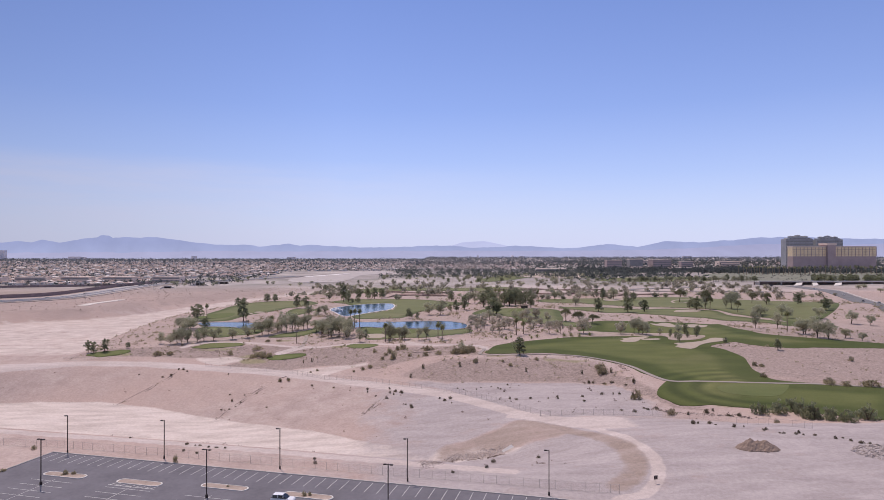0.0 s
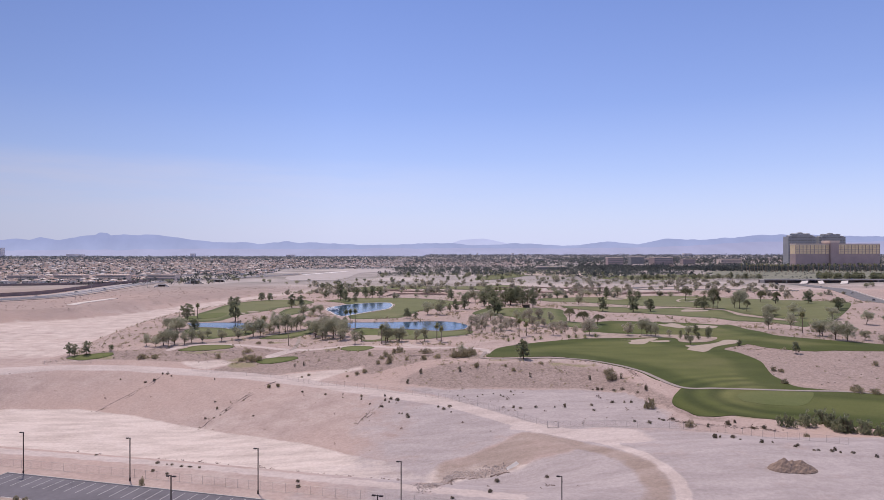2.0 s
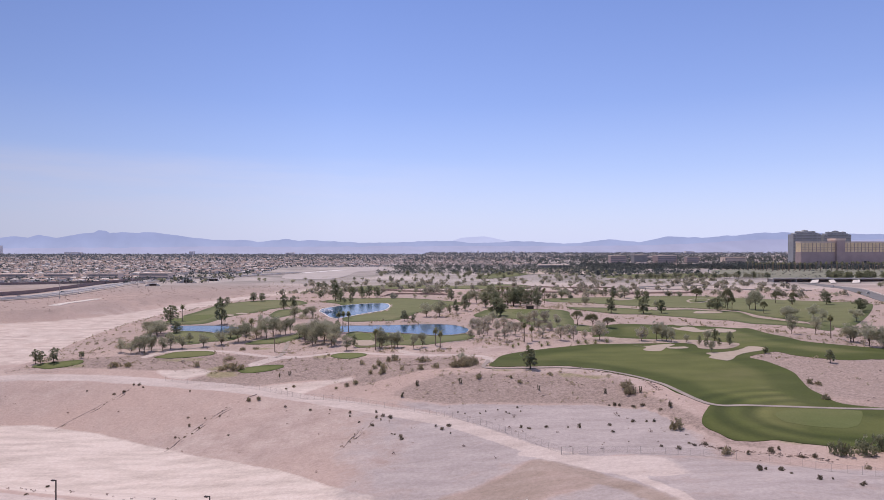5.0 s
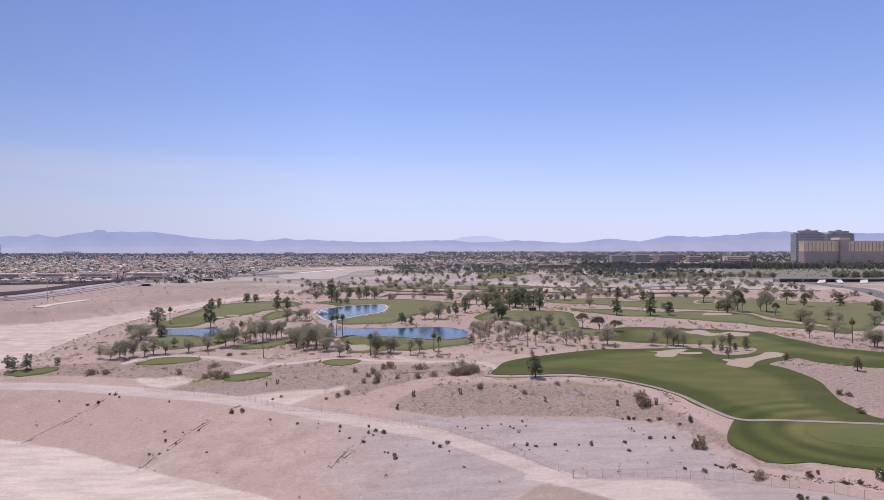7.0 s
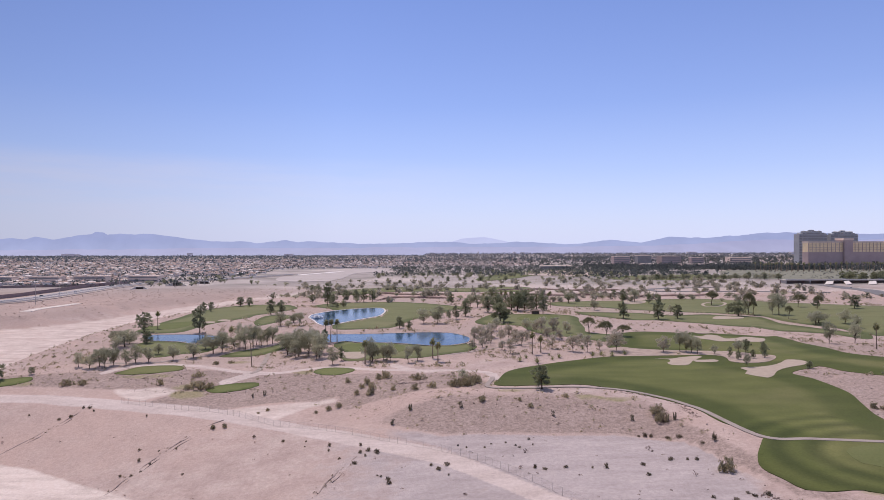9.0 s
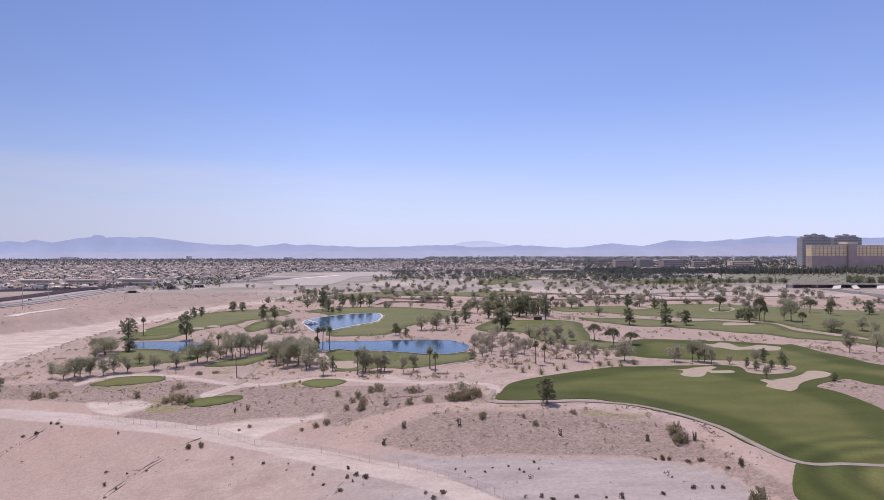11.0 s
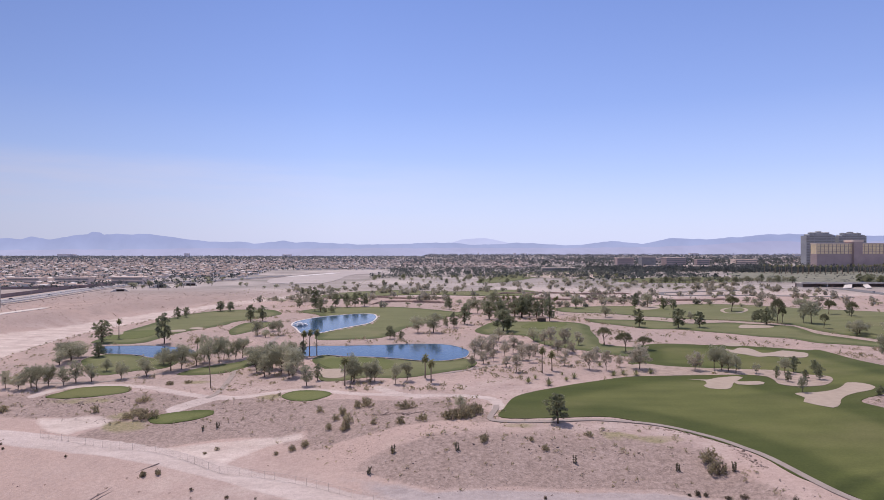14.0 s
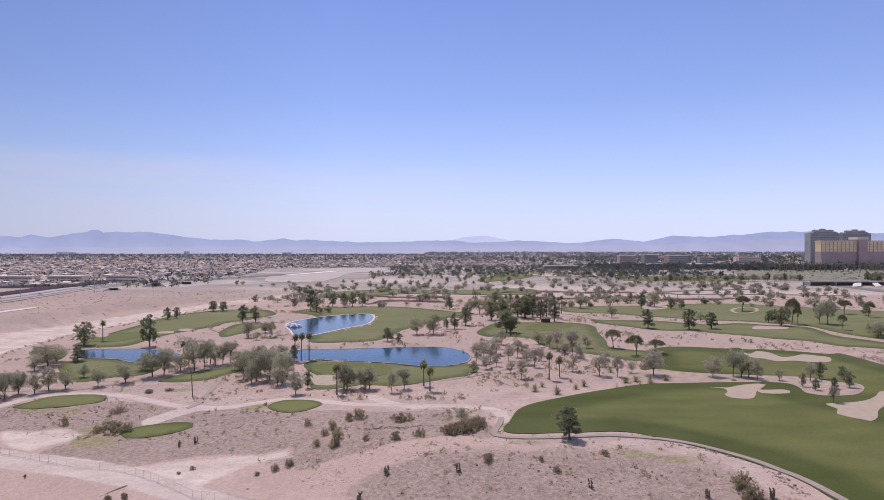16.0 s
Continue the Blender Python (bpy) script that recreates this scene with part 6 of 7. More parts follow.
def street_lamp(u, v, heads, tall=10.1):
    p = lot_place(u, v)
    ob = empty("street_lamp", p.x, p.y, hz(p.x, p.y) if v > 0.3 else -4.14, -13.95)
    bm = bmesh.new()
    tube(bm, [(0, 0, -0.3), (0, 0, 0.75), (0, 0, 0.78)], [0.3, 0.3, 0.22] if heads == 2 else [0.2, 0.2, 0.14], 14)
    part("base", bm, BRONZE_AND_SHADE, ob, "round footing")
    bm = bmesh.new()
    box(bm, -0.09, -0.09, 0.7, 0.09, 0.09, tall, 0.015)
    part("pole", bm, BRONZE_AND_SHADE, ob)
    for k in range(heads):
        s = -1 if k == 0 else 1
        bm = bmesh.new()
        box(bm, min(0.05 * s, 0.4 * s), -0.05, tall - 0.2, max(0.05 * s, 0.4 * s), 0.05, tall - 0.1, 0.01)
        arm = part("arm", bm, BRONZE_AND_SHADE, ob)
        bm = bmesh.new()
        box(bm, min(0.35 * s, 1.05 * s), -0.22, tall - 0.28, max(0.35 * s, 1.05 * s), 0.22, tall - 0.06, 0.04)
        part("lamp_head", bm, BRONZE_AND_SHADE, ob, "flat box luminaire")
    return tagged(ob, "dark square-pole parking lot lamp with " + ("one head" if heads == 1 else "two heads"), "street lamp", "lamps of the parking lot")


for u, v in ((3.8, 0.5), (29.8, 2.6), (60.3, 2.8), (91.0, 2.3), (121.3, 1.7)):
    street_lamp(u, v, 1)
for u, v in ((15.9, -18.7), (54.4, -16.4), (92.8, -16.0)):
    street_lamp(u, v, 2, 10.7)

CAR_PAINT = plain("white_car_paint", (0.78, 0.78, 0.78), 0.25, vary=0.03, scale=1, spec=0.6)
CAR_GLASS = plain("dark_car_glass", (0.015, 0.017, 0.02), 0.08, vary=0.1, spec=0.7)
RUBBER = plain("tyre_rubber", (0.02, 0.02, 0.02), 0.9)
CAR_DARK = plain("dark_car_paint", (0.05, 0.055, 0.065), 0.3, vary=0.1, spec=0.5)
CAR_GREY = plain("silver_car_paint", (0.38, 0.38, 0.39), 0.3, 0.4, vary=0.05, spec=0.5)


def vehicle(x, y, z, turn, paint, label, name="car", length=4.9, tall=1.8, group=""):
    """A car with its nose to +x."""
    ob = empty(name, x, y, z, turn)
    w, L = 0.95, length / 2
    bm = bmesh.new()
    sec = [(-L, 0.45), (-L, 0.95), (-L + 0.1, 1.05), (L * 0.42, 1.05), (L - 0.25, 0.92), (L, 0.7), (L, 0.42)]
    rows = [[bm.verts.new((px, s * w, pz)) for px, pz in sec] for s in (-1, 1)]
    n = len(sec)
    for k in range(n):
        bm.faces.new((rows[0][k], rows[0][(k + 1) % n], rows[1][(k + 1) % n], rows[1][k]))
    bm.faces.new(rows[0][::-1])
    bm.faces.new(rows[1])
    bmesh.ops.recalc_face_normals(bm, faces=bm.faces)
    bmesh.ops.bevel(bm, geom=list(bm.edges), offset=0.06, segments=2, affect="EDGES")
    part("body", bm, paint, ob)
    cab = [(-L + 0.15, 1.04), (-L + 0.45, tall - 0.06), (L * 0.05, tall - 0.02), (L * 0.48, 1.04)]
    bm = bmesh.new()
    for (s, t) in ((-1, 1),):
        a = [bm.verts.new((px, -w + (0.06 if k in (0, 3) else 0.2), pz)) for k, (px, pz) in enumerate(cab)]
        b = [bm.verts.new((px, w - (0.06 if k in (0, 3) else 0.2), pz)) for k, (px, pz) in enumerate(cab)]
        for k in range(4):
            bm.faces.new((a[k], a[(k + 1) % 4], b[(k + 1) % 4], b[k]))
        bm.faces.new(a[::-1])
        bm.faces.new(b)
    bmesh.ops.recalc_face_normals(bm, faces=bm.faces)
    part("cabin_glass", bm, CAR_GLASS, ob, "dark tinted windows")
    bm = bmesh.new()
    box(bm, -L + 0.42, -w + 0.17, tall - 0.08, L * 0.07, w - 0.17, tall, 0.03)
    for px in (-L + 0.36, -L * 0.35, L * 0.12):
        for s in (-1, 1):
            box(bm, px - 0.05, s * (w - 0.13) - 0.04, 1.02, px + 0.05, s * (w - 0.13) + 0.04, tall - 0.05)
    part("roof", bm, paint, ob)
    for px in (-L * 0.62, L * 0.62):
        for s in (-1, 1):
            bm = bmesh.new()
            tube(bm, [(px, s * (w - 0.2), 0.37), (px, s * (w + 0.02), 0.37)], [0.37, 0.37], 18)
            tyre = part("wheel", bm, RUBBER, ob)
            bm = bmesh.new()
            tube(bm, [(px, s * (w - 0.02), 0.37), (px, s * (w + 0.035), 0.37)], [0.22, 0.2], 14)
            part("rim", bm, STEEL, tyre)
    for s in (-1, 1):
        bm = bmesh.new()
        box(bm, L - 0.06, s * 0.62 - 0.16, 0.68, L + 0.02, s * 0.62 + 0.16, 0.84, 0.02)
        part("headlight", bm, PAINT, ob, "clear headlight")
    return tagged(ob, label, "car", group)


p = lot_place(70.4, -14.6)
vehicle(p.x, p.y, -4.14, -8, CAR_PAINT, "white sport utility vehicle parked beside an island", length=5.0, tall=1.78)

# ---- chain-link fences ----
NET, nt, b = shader("chain_link_net", 0.6, 0.3)
b.inputs["Base Color"].default_value = (0.42, 0.39, 0.37, 1)
b.inputs["Alpha"].default_value = 0.07
POST_MESHES = {}


def fence(line, spacing, tall, label, group):
    c = curve_points(line, spacing, False)
    a = empty("fence", float(c[0][0]), float(c[0][1]), hz(*c[0]))
    o = Vector((c[0][0], c[0][1], hz(*c[0])))
    key = round(tall, 2)
    if key not in POST_MESHES:
        bm = bmesh.new()
        tube(bm, [(0, 0, -0.3), (0, 0, tall), (0, 0, tall + 0.06)], [0.035, 0.035, 0.02], 6)
        me = bpy.data.meshes.new("post")
        bm.to_mesh(me)
        bm.free()
        me.materials.append(STEEL)
        POST_MESHES[key] = me
    pts = [Vector((q[0], q[1], hz(q[0], q[1]))) - o for q in c]
    for q in pts:
        ob = new("post", POST_MESHES[key])
        ob.parent = a
        ob.location = q
    for h in (tall - 0.04, 0.08):
        bm = bmesh.new()
        tube(bm, [q + Vector((0, 0, h)) for q in pts], [0.022] * len(pts), 5)
        part("rail", bm, STEEL, a)
    v = [q + Vector((0, 0.03, h)) for q in pts for h in (0.05, tall - 0.03)]
    f = [(2 * k, 2 * k + 2, 2 * k + 3, 2 * k + 1) for k in range(len(pts) - 1)]
    mesh_object("netting", v, f, NET, a, "thin chain-link netting")
    return tagged(a, label, "fence", group)


LOT_FENCE = [(-206.0, 195.7), (-124.6, 177.4), (-108.3, 175.2), (-74.7, 168.0), (-42.7, 160.3), (-13.9, 153.5), (13.2, 147.2), (37.1, 141.6)]
fence(LOT_FENCE, 2.9, 2.0, "grey chain-link fence along the parking lot", "chain-link fences")
fence(FENCE_LINE, 3.0, 2.0, "grey chain-link fence beside a dirt road", "chain-link fences")


def gate(x, y, turn):
    ob = empty("gate", x, y, hz(x, y), turn)
    for dx in (0, 3.4):
        bm = bmesh.new()
        tube(bm, [(dx, 0, -0.3), (dx, 0, 2.2)], [0.06, 0.06], 8)
        part("post", bm, STEEL, ob)
    for h in (0.25, 2.05):
        bm = bmesh.new()
        tube(bm, [(0, 0, h), (3.4, 0, h)], [0.05, 0.05], 6)
        part("rail", bm, PALE_CONCRETE if h > 1 else STEEL, ob)
    return tagged(ob, "closed steel tube gate in a chain-link fence", "gate")


gate(32.5, 223.8, -6)
fence([(-200, 345), (-206, 341), (-203, 338), (-180, 339.5)], 3.0, 1.6, "low wire fence on a slope edge", "chain-link fences")


# ---- spillway, rock apron, gravel heap, sign ----
def spillway():
    o = Vector((16.2, 191.9, hz(16.2, 191.9)))
    ob = empty("spillway", *o, 35)
    bm = bmesh.new()
    a = [bm.verts.new(q) for q in ((0, 0, -0.3), (8.5, 0.6, 1.4), (8.0, 2.6, 2.6), (0.6, 2.0, 0.9))]
    b = [bm.verts.new((q.co.x, q.co.y + 0.3, q.co.z - 1.0)) for q in a]
    bm.faces.new(a)
    for k in range(4):
        bm.faces.new((a[k], b[k], b[(k + 1) % 4], a[(k + 1) % 4]))
    bmesh.ops.recalc_face_normals(bm, faces=bm.faces)
    part("apron", bm, PALE_CONCRETE, ob, "white sloping concrete apron")
    for k in range(4):
        bm = bmesh.new()
        x = 0.3 + 2.6 * k
        tube(bm, [(x, 2.3, 0.6 + 0.45 * k), (x, 2.3, 1.9 + 0.55 * k)], [0.05, 0.05], 6)
        part("post", bm, STEEL, ob)
    bm = bmesh.new()
    tube(bm, [(0.3, 2.3, 1.85), (8.1, 2.3, 3.5)], [0.04, 0.04], 6)
    part("rail", bm, STEEL, ob)
    ob.scale = (0.55, 0.55, 0.55)
    return tagged(ob, "small white concrete spillway with a hand rail", "spillway")


spillway()
rng = np.random.default_rng(21)
RIPRAP_LINE = curve_points([(-7.5, 161.9), (-3.6, 163.9), (0.4, 190.7), (5.5, 191.5), (10.6, 192.1), (15.9, 193.6)], 0.25, False)
c = RIPRAP_LINE[rng.integers(len(RIPRAP_LINE), size=2200)]
scatter_stones("riprap", c + rng.normal(0, 1, c.shape) * (0.8, 2.0) + (0, 0.8), RIPRAP, "bed of broken pale rock below a spillway", (0.1, 0.27), rng)
c = RIPRAP_LINE[rng.integers(len(RIPRAP_LINE) // 3, len(RIPRAP_LINE), size=170)]
scatter_stones("stones", c + rng.normal(0, 0.25, c.shape) - (0, 2.6), LEDGE_STONE, "dark broken edge of a rock bed", (0.2, 0.5), rng)
r, a = 9 * np.sqrt(rng.uniform(0, 1, 700)), rng.uniform(0, math.tau, 700)
scatter_stones("riprap", np.stack([112 + r * np.cos(a), 162 + 0.8 * r * np.sin(a)], 1), RIPRAP, "heap of grey crushed rock on a plain", (0.25, 0.6), rng)


def sign(x, y):
    ob = empty("sign", x, y, hz(x, y), 10)
    bm = bmesh.new()
    tube(bm, [(0, 0, -0.2), (0, 0, 1.9)], [0.04, 0.04], 6)
    part("post", bm, STEEL, ob)
    bm = bmesh.new()
    box(bm, -0.45, -0.03, 1.0, 0.45, 0.0, 1.9, 0.01)
    part("board", bm, BRONZE_AND_SHADE, ob, "dark plain board")
    return tagged(ob, "small dark sign board on a post", "sign")


sign(46.6, 145.8)


def soil_heap(x, y):
    ob = empty("soil_heap", x, y, hz(x, y))
    n = 46
    u = np.linspace(-1, 1, n)
    gx, gy = np.meshgrid(u * 8.2, u * 5.4)
    cone = lambda cx, cy, r, h: np.maximum(0, h * (1 - np.hypot((gx - cx), (gy - cy) * 1.25) / r))
    z = np.maximum(cone(-2.6, 0.2, 5.2, 3.1), np.maximum(cone(2.3, -0.2, 5.6, 2.8), cone(0, 0.3, 5.5, 2.4)))
    z = z + np.where(z > 0.1, 0.16 * np.sin(gx * 2.1 + np.sin(gy * 3)) * np.sin(gy * 2.7 + 1) + 0.07 * np.sin(gx * 6.1) * np.sin(gy * 5.3), -0.4)
    idx = np.arange(n * n).reshape(n, n)
    f = np.stack([idx[:-1, :-1], idx[:-1, 1:], idx[1:, 1:], idx[1:, :-1]], -1).reshape(-1, 4)
    mesh_object("soil", np.stack([gx, gy, z], -1).reshape(-1, 3), f, plain("brown_soil", (0.265, 0.195, 0.155), 0.95, vary=0.25, scale=0.8), ob, smooth_shade=False)
    return tagged(ob, "two-topped heap of brown soil on a graded plain", "soil heap")


soil_heap(80.3, 166.6).scale = (0.72, 0.75, 0.85)
CRACK = plain("dark_gully_soil", (0.31, 0.25, 0.228), 0.95, vary=0.3, scale=0.6)
for line in GULLIES:
    c = curve_points(line, 2.2, False)
    scatter_shrubs("shrubs", c[rng.integers(len(c), size=16)] + rng.normal(0, 0.9, (16, 2)), SHRUB_LEAF, "small shrubs growing along an erosion gully", (0.5, 1.1))
    jag = [(q[0] + 0.3 * math.sin(i * 1.7), q[1] + 0.3 * math.sin(i * 2.3)) for i, q in enumerate(c)]
    for shift, w, cut in ((0.0, 0.34, 0), (1.5, 0.12, 3)):
        ribbon("gully", [(q[0] + shift, q[1] - shift * 0.6) for q in jag[cut : len(jag) - cut]], w, CRACK, 0.07, "narrow dark erosion gully down a slope", "gully", 1.5, 0.3)


# ---- beyond the course: highway and channel edge, bridge and road, buildings, town, mountains ----
BUNKER_PALE = plain("pale_apron", (0.60, 0.54, 0.49), 0.9, vary=0.1, scale=0.1)
HIGHWAY_MAT = plain("pale_worn_road", (0.36, 0.335, 0.33), 0.9, vary=0.12, scale=0.05)
HIGHWAY = [(-612, 520), (-517, 612), (-459, 668), (-433, 722), (-443, 833), (-457, 941), (-450, 1044), (-430, 1110), (-376, 1185), (-308, 1362)]
ribbon("embankment", HIGHWAY, 42, TRACK_MAT, 0.8, "low sandy embankment under a highway", "embankment", 12, 1.6)
ribbon("road", HIGHWAY, 31, HIGHWAY_MAT, 1.1, "grey divided highway on a low embankment", "highway", 12, 0.4)
ribbon("trim", HIGHWAY, 0.5, PALE_CONCRETE, 2.0, "pale concrete barrier between carriageways", "barrier", 12, 0.95)
ribbon("trim", [(x + 15.8, y - 2) for x, y in HIGHWAY], 0.5, PALE_CONCRETE, 2.1, "pale concrete highway barrier", "barrier", 12, 1.2)


def noise_wall(line, tall, label):
    c = curve_points(line, 12, False)
    ob = empty("sound_wall", float(c[0][0]), float(c[0][1]), hz(*c[0]))
    o = ob.matrix_basis.translation
    for a, b in zip(c, c[1:]):
        bm = bmesh.new()
        pa, pb = Vector((a[0], a[1], hz(*a))) - o, Vector((b[0], b[1], hz(*b))) - o
        n = Vector((-(pb - pa).y, (pb - pa).x, 0)).normalized() * 0.2
        lo = [bm.verts.new(q + Vector((0, 0, -1))) for q in (pa - n, pb - n, pb + n, pa + n)]
        hi = [bm.verts.new(q + Vector((0, 0, tall))) for q in (pa - n, pb - n, pb + n, pa + n)]
        bm.faces.new(hi)
        for k in range(4):
            bm.faces.new((lo[k], lo[(k + 1) % 4], hi[(k + 1) % 4], hi[k]))
        part("panel", bm, WALL_AND_SHADE, ob)
    return tagged(ob, label, "sound wall", "highway walls")


# dark block walls, used too for the painted shade below the bridge
WALL_AND_SHADE = plain("dark_block_wall_and_shade", (0.27, 0.205, 0.20), 0.9, vary=0.2, scale=0.2)
noise_wall([(-650, 570), (-540, 680), (-474, 745), (-478, 850), (-490, 960), (-484, 1060)], 4.2, "long dark block wall beside the highway")
noise_wall([(-900, 870), (-720, 910)] + FIELD_WALL, 3.2, "dark block wall behind a bare field")
# pale maintenance ledge along the channel bank
ribbon("pavement", CHANNEL_LEDGE, 9, BUNKER_PALE, 0.35, "pale concrete apron along a channel bank", "apron", 6, 0.8)


def utility_pole(x, y, tall, arms=True):
    ob = empty("utility_pole", x, y, hz(x, y))
    bm = bmesh.new()
    tube(bm, [(0, 0, -0.5), (0, 0, tall)], [0.28, 0.16], 8)
    part("pole", bm, CONCRETE, ob)
    if arms:
        bm = bmesh.new()
        box(bm, -1.6, -0.08, tall - 1.2, 1.6, 0.08, tall - 1.0)
        part("cross_arm", bm, CONCRETE, ob)
    return tagged(ob, "tall grey utility pole beside the highway", "utility pole", "utility poles")


def headwall(x, y, wide, tall, turn):
    """A mouth, its shade a solid dark box, between pale sloping wing walls."""
    ob = empty("culvert", x, y, hz(x, y), turn)
    # no hollow: a near-black block paints the shade inside the mouth
    bm = bmesh.new()
    box(bm, -wide / 2, 0, -1, wide / 2, 3, tall, 0.05)
    part("mouth", bm, BRONZE_AND_SHADE, ob, "solid block coloured dark for the shade of an opening")
    bm = bmesh.new()
    box(bm, -wide / 2 - 0.6, -0.4, tall, wide / 2 + 0.6, 3.4, tall + 0.8, 0.05)
    part("lintel", bm, PALE_CONCRETE, ob)
    for k in (-1, 1):
        bm = bmesh.new()
        a = [bm.verts.new(q) for q in ((k * wide / 2, 0, -1), (k * wide / 2, 0, tall + 0.6), (k * (wide / 2 + 2.4 * tall), -2.4 * tall, 0.2), (k * (wide / 2 + 2.4 * tall), -2.4 * tall, -1))]
        b = [bm.verts.new(q.co + Vector((k * 0.5, 0.5, 0))) for q in a]
        bm.faces.new(a)
        bm.faces.new(b[::-1])
        for i in range(4):
            bm.faces.new((a[i], b[i], b[(i + 1) % 4], a[(i + 1) % 4]))
        bmesh.ops.recalc_face_normals(bm, faces=bm.faces)
        part("wing_wall", bm, PALE_CONCRETE, ob, "pale sloping wing wall")
    return tagged(ob, "concrete culvert with pale wing walls below the highway", "culvert", "culverts")


headwall(-400, 915, 9, 2.6, 20)
headwall(-383, 992, 11, 4.2, 10)
headwall(-362, 1040, 14, 3.4, -8)
for x, y, h in ((-392, 690, 22), (-366, 946, 27), (-404, 880, 20), (-430, 790, 14), (-350, 1010, 16), (-470, 1000, 18), (-560, 1000, 18)):
    utility_pole(x, y, h)
rng = np.random.default_rng(33)
for k, (x, y, turn) in enumerate(((-435, 830, 96), (-462, 960, 92), (-440, 700, 94), (-444, 1010, 88), (-437, 770, 91))):
    vehicle(x, y, hz(x, y) + 1.12, turn, (CAR_PAINT, CAR_DARK, CAR_GREY)[k % 3], ("white", "dark", "silver")[k % 3] + " car on the highway", group="cars on the highway")


def underpass():
    """Bridge deck with abutments over a sunken lane left of the main road."""
    x0, y0 = 470, 1010
    ob = empty("overpass", x0, y0, 0)
    bm = bmesh.new()
    box(bm, 30, -6, 2.5, 330, 9, 3.7, 0.1)
    part("deck", bm, PALE_CONCRETE, ob, "long grey bridge deck")
    bm = bmesh.new()
    box(bm, 30, -6.4, 3.3, 330, -6, 4.7)
    part("parapet", bm, PALE_CONCRETE, ob, "pale parapet")
    for x in (31, 66, 97, 122, 160, 210):
        bm = bmesh.new()
        box(bm, x, -5, -4, x + 1.6, 8, 2.5)
        part("pier", bm, CONCRETE, ob)
    for x, s in ((66, 1), (98, 0.7), (128, 1)):
        bm = bmesh.new()
        a = [bm.verts.new(q) for q in ((x + 24 * s, -6.6, 1.6), (x + 34 * s, -6.6, 2.2), (x + 16 * s, -34, -1.0), (x + 2 * s, -37, -1.6))]
        b = [bm.verts.new((q.co.x, q.co.y + 1.0, q.co.z - 0.6)) for q in a]
        bm.faces.new(a)
        bm.faces.new(b[::-1])
        for k in range(4):
            bm.faces.new((a[k], b[k], b[(k + 1) % 4], a[(k + 1) % 4]))
        bmesh.ops.recalc_face_normals(bm, faces=bm.faces)
        part("wing_wall", bm, PALE_CONCRETE, ob, "white sloping wing wall")
    # added dark panel that paints the shade below the deck
    bm = bmesh.new()
    box(bm, 30, 9.2, -3, 330, 10, 2.5)
    part("back_wall", bm, WALL_AND_SHADE, ob, "dark panel standing for the shade under the deck")
    return tagged(ob, "long low concrete bridge over a sunken road", "bridge")


underpass()
SIDE_ROAD = [(535, 985), (520, 894), (466, 734), (388, 560), (300, 380), (262, 250)]
ribbon("road", SIDE_ROAD, 20, ROAD_MAT, 0.35, "grey road with a kerbed verge", "road", 8, 1.5)
ribbon("trim", [(x + 11.5, y - 3) for x, y in SIDE_ROAD[1:4]], 0.8, PALE_CONCRETE, 0.9, "pale concrete kerb of a road", "kerb", 8, 1.0)
ribbon("road", [(380, 920), (300, 900), (262, 880), (260, 850), (300, 838), (380, 826), (440, 800)], 9, ROAD_MAT, 0.45, "grey curving service road", "road", 6, 1.0)
for k, (x, y, turn) in enumerate(((470, 745, 70), (430, 650, 245), (405, 590, 66), (515, 880, 75), (498, 960, 2), (590, 1012, 180), (640, 1006, 0))):
    vehicle(x, y, (hz(x, y) + 0.4) if y < 1000 else 3.72, turn, (CAR_PAINT, CAR_DARK, CAR_GREY)[k % 3], ("white", "dark", "silver")[k % 3] + " car on the road", group="cars on the road")


def shelter(x, y):
    ob = empty("shelter", x, y, hz(x, y), 8)
    bm = bmesh.new()
    box(bm, -2.6, -2.0, -0.2, 2.6, 2.0, 2.6, 0.05)
    part("wall", bm, plain("brown_stucco", (0.12, 0.09, 0.075), 0.9), ob)
    bm = bmesh.new()
    lo = [bm.verts.new(q) for q in ((-3.4, -2.8, 2.6), (3.4, -2.8, 2.6), (3.4, 2.8, 2.6), (-3.4, 2.8, 2.6))]
    hi = [bm.verts.new(q) for q in ((-1.4, 0, 3.9), (1.4, 0, 3.9))]
    bm.faces.new((lo[0], lo[1], hi[1], hi[0]))
    bm.faces.new((lo[2], lo[3], hi[0], hi[1]))
    bm.faces.new((lo[1], lo[2], hi[1]))
    bm.faces.new((lo[3], lo[0], hi[0]))
    bm.faces.new(lo[::-1])
    part("roof", bm, plain("dark_roof", (0.16, 0.12, 0.10), 0.9), ob)
    return tagged(ob, "small brown stucco shelter under pines", "shelter")


shelter(73, 580)

GOLD = plain("gold_glass", (0.86, 0.68, 0.42), 0.35, 0.0, vary=0.2, scale=0.05, spec=0.5)
BROWN_WALL = plain("brown_stone_wall", (0.44, 0.345, 0.33), 0.85, vary=0.12, scale=0.05)
TAN_WALL = plain("tan_band", (0.70, 0.57, 0.49), 0.85, vary=0.1, scale=0.05)
GREY_WALL = plain("grey_tower_wall", (0.36, 0.375, 0.39), 0.85, vary=0.15, scale=0.05)
DARK_GLASS = plain("dark_window_glass", (0.26, 0.25, 0.25), 0.25, vary=0.2, scale=0.1, spec=0.5)


def slab_hotel():
    """A long brown hotel with gold glass between dark fins and a higher core."""
    ob = empty("hotel", 1052, 1900, 0, 6)
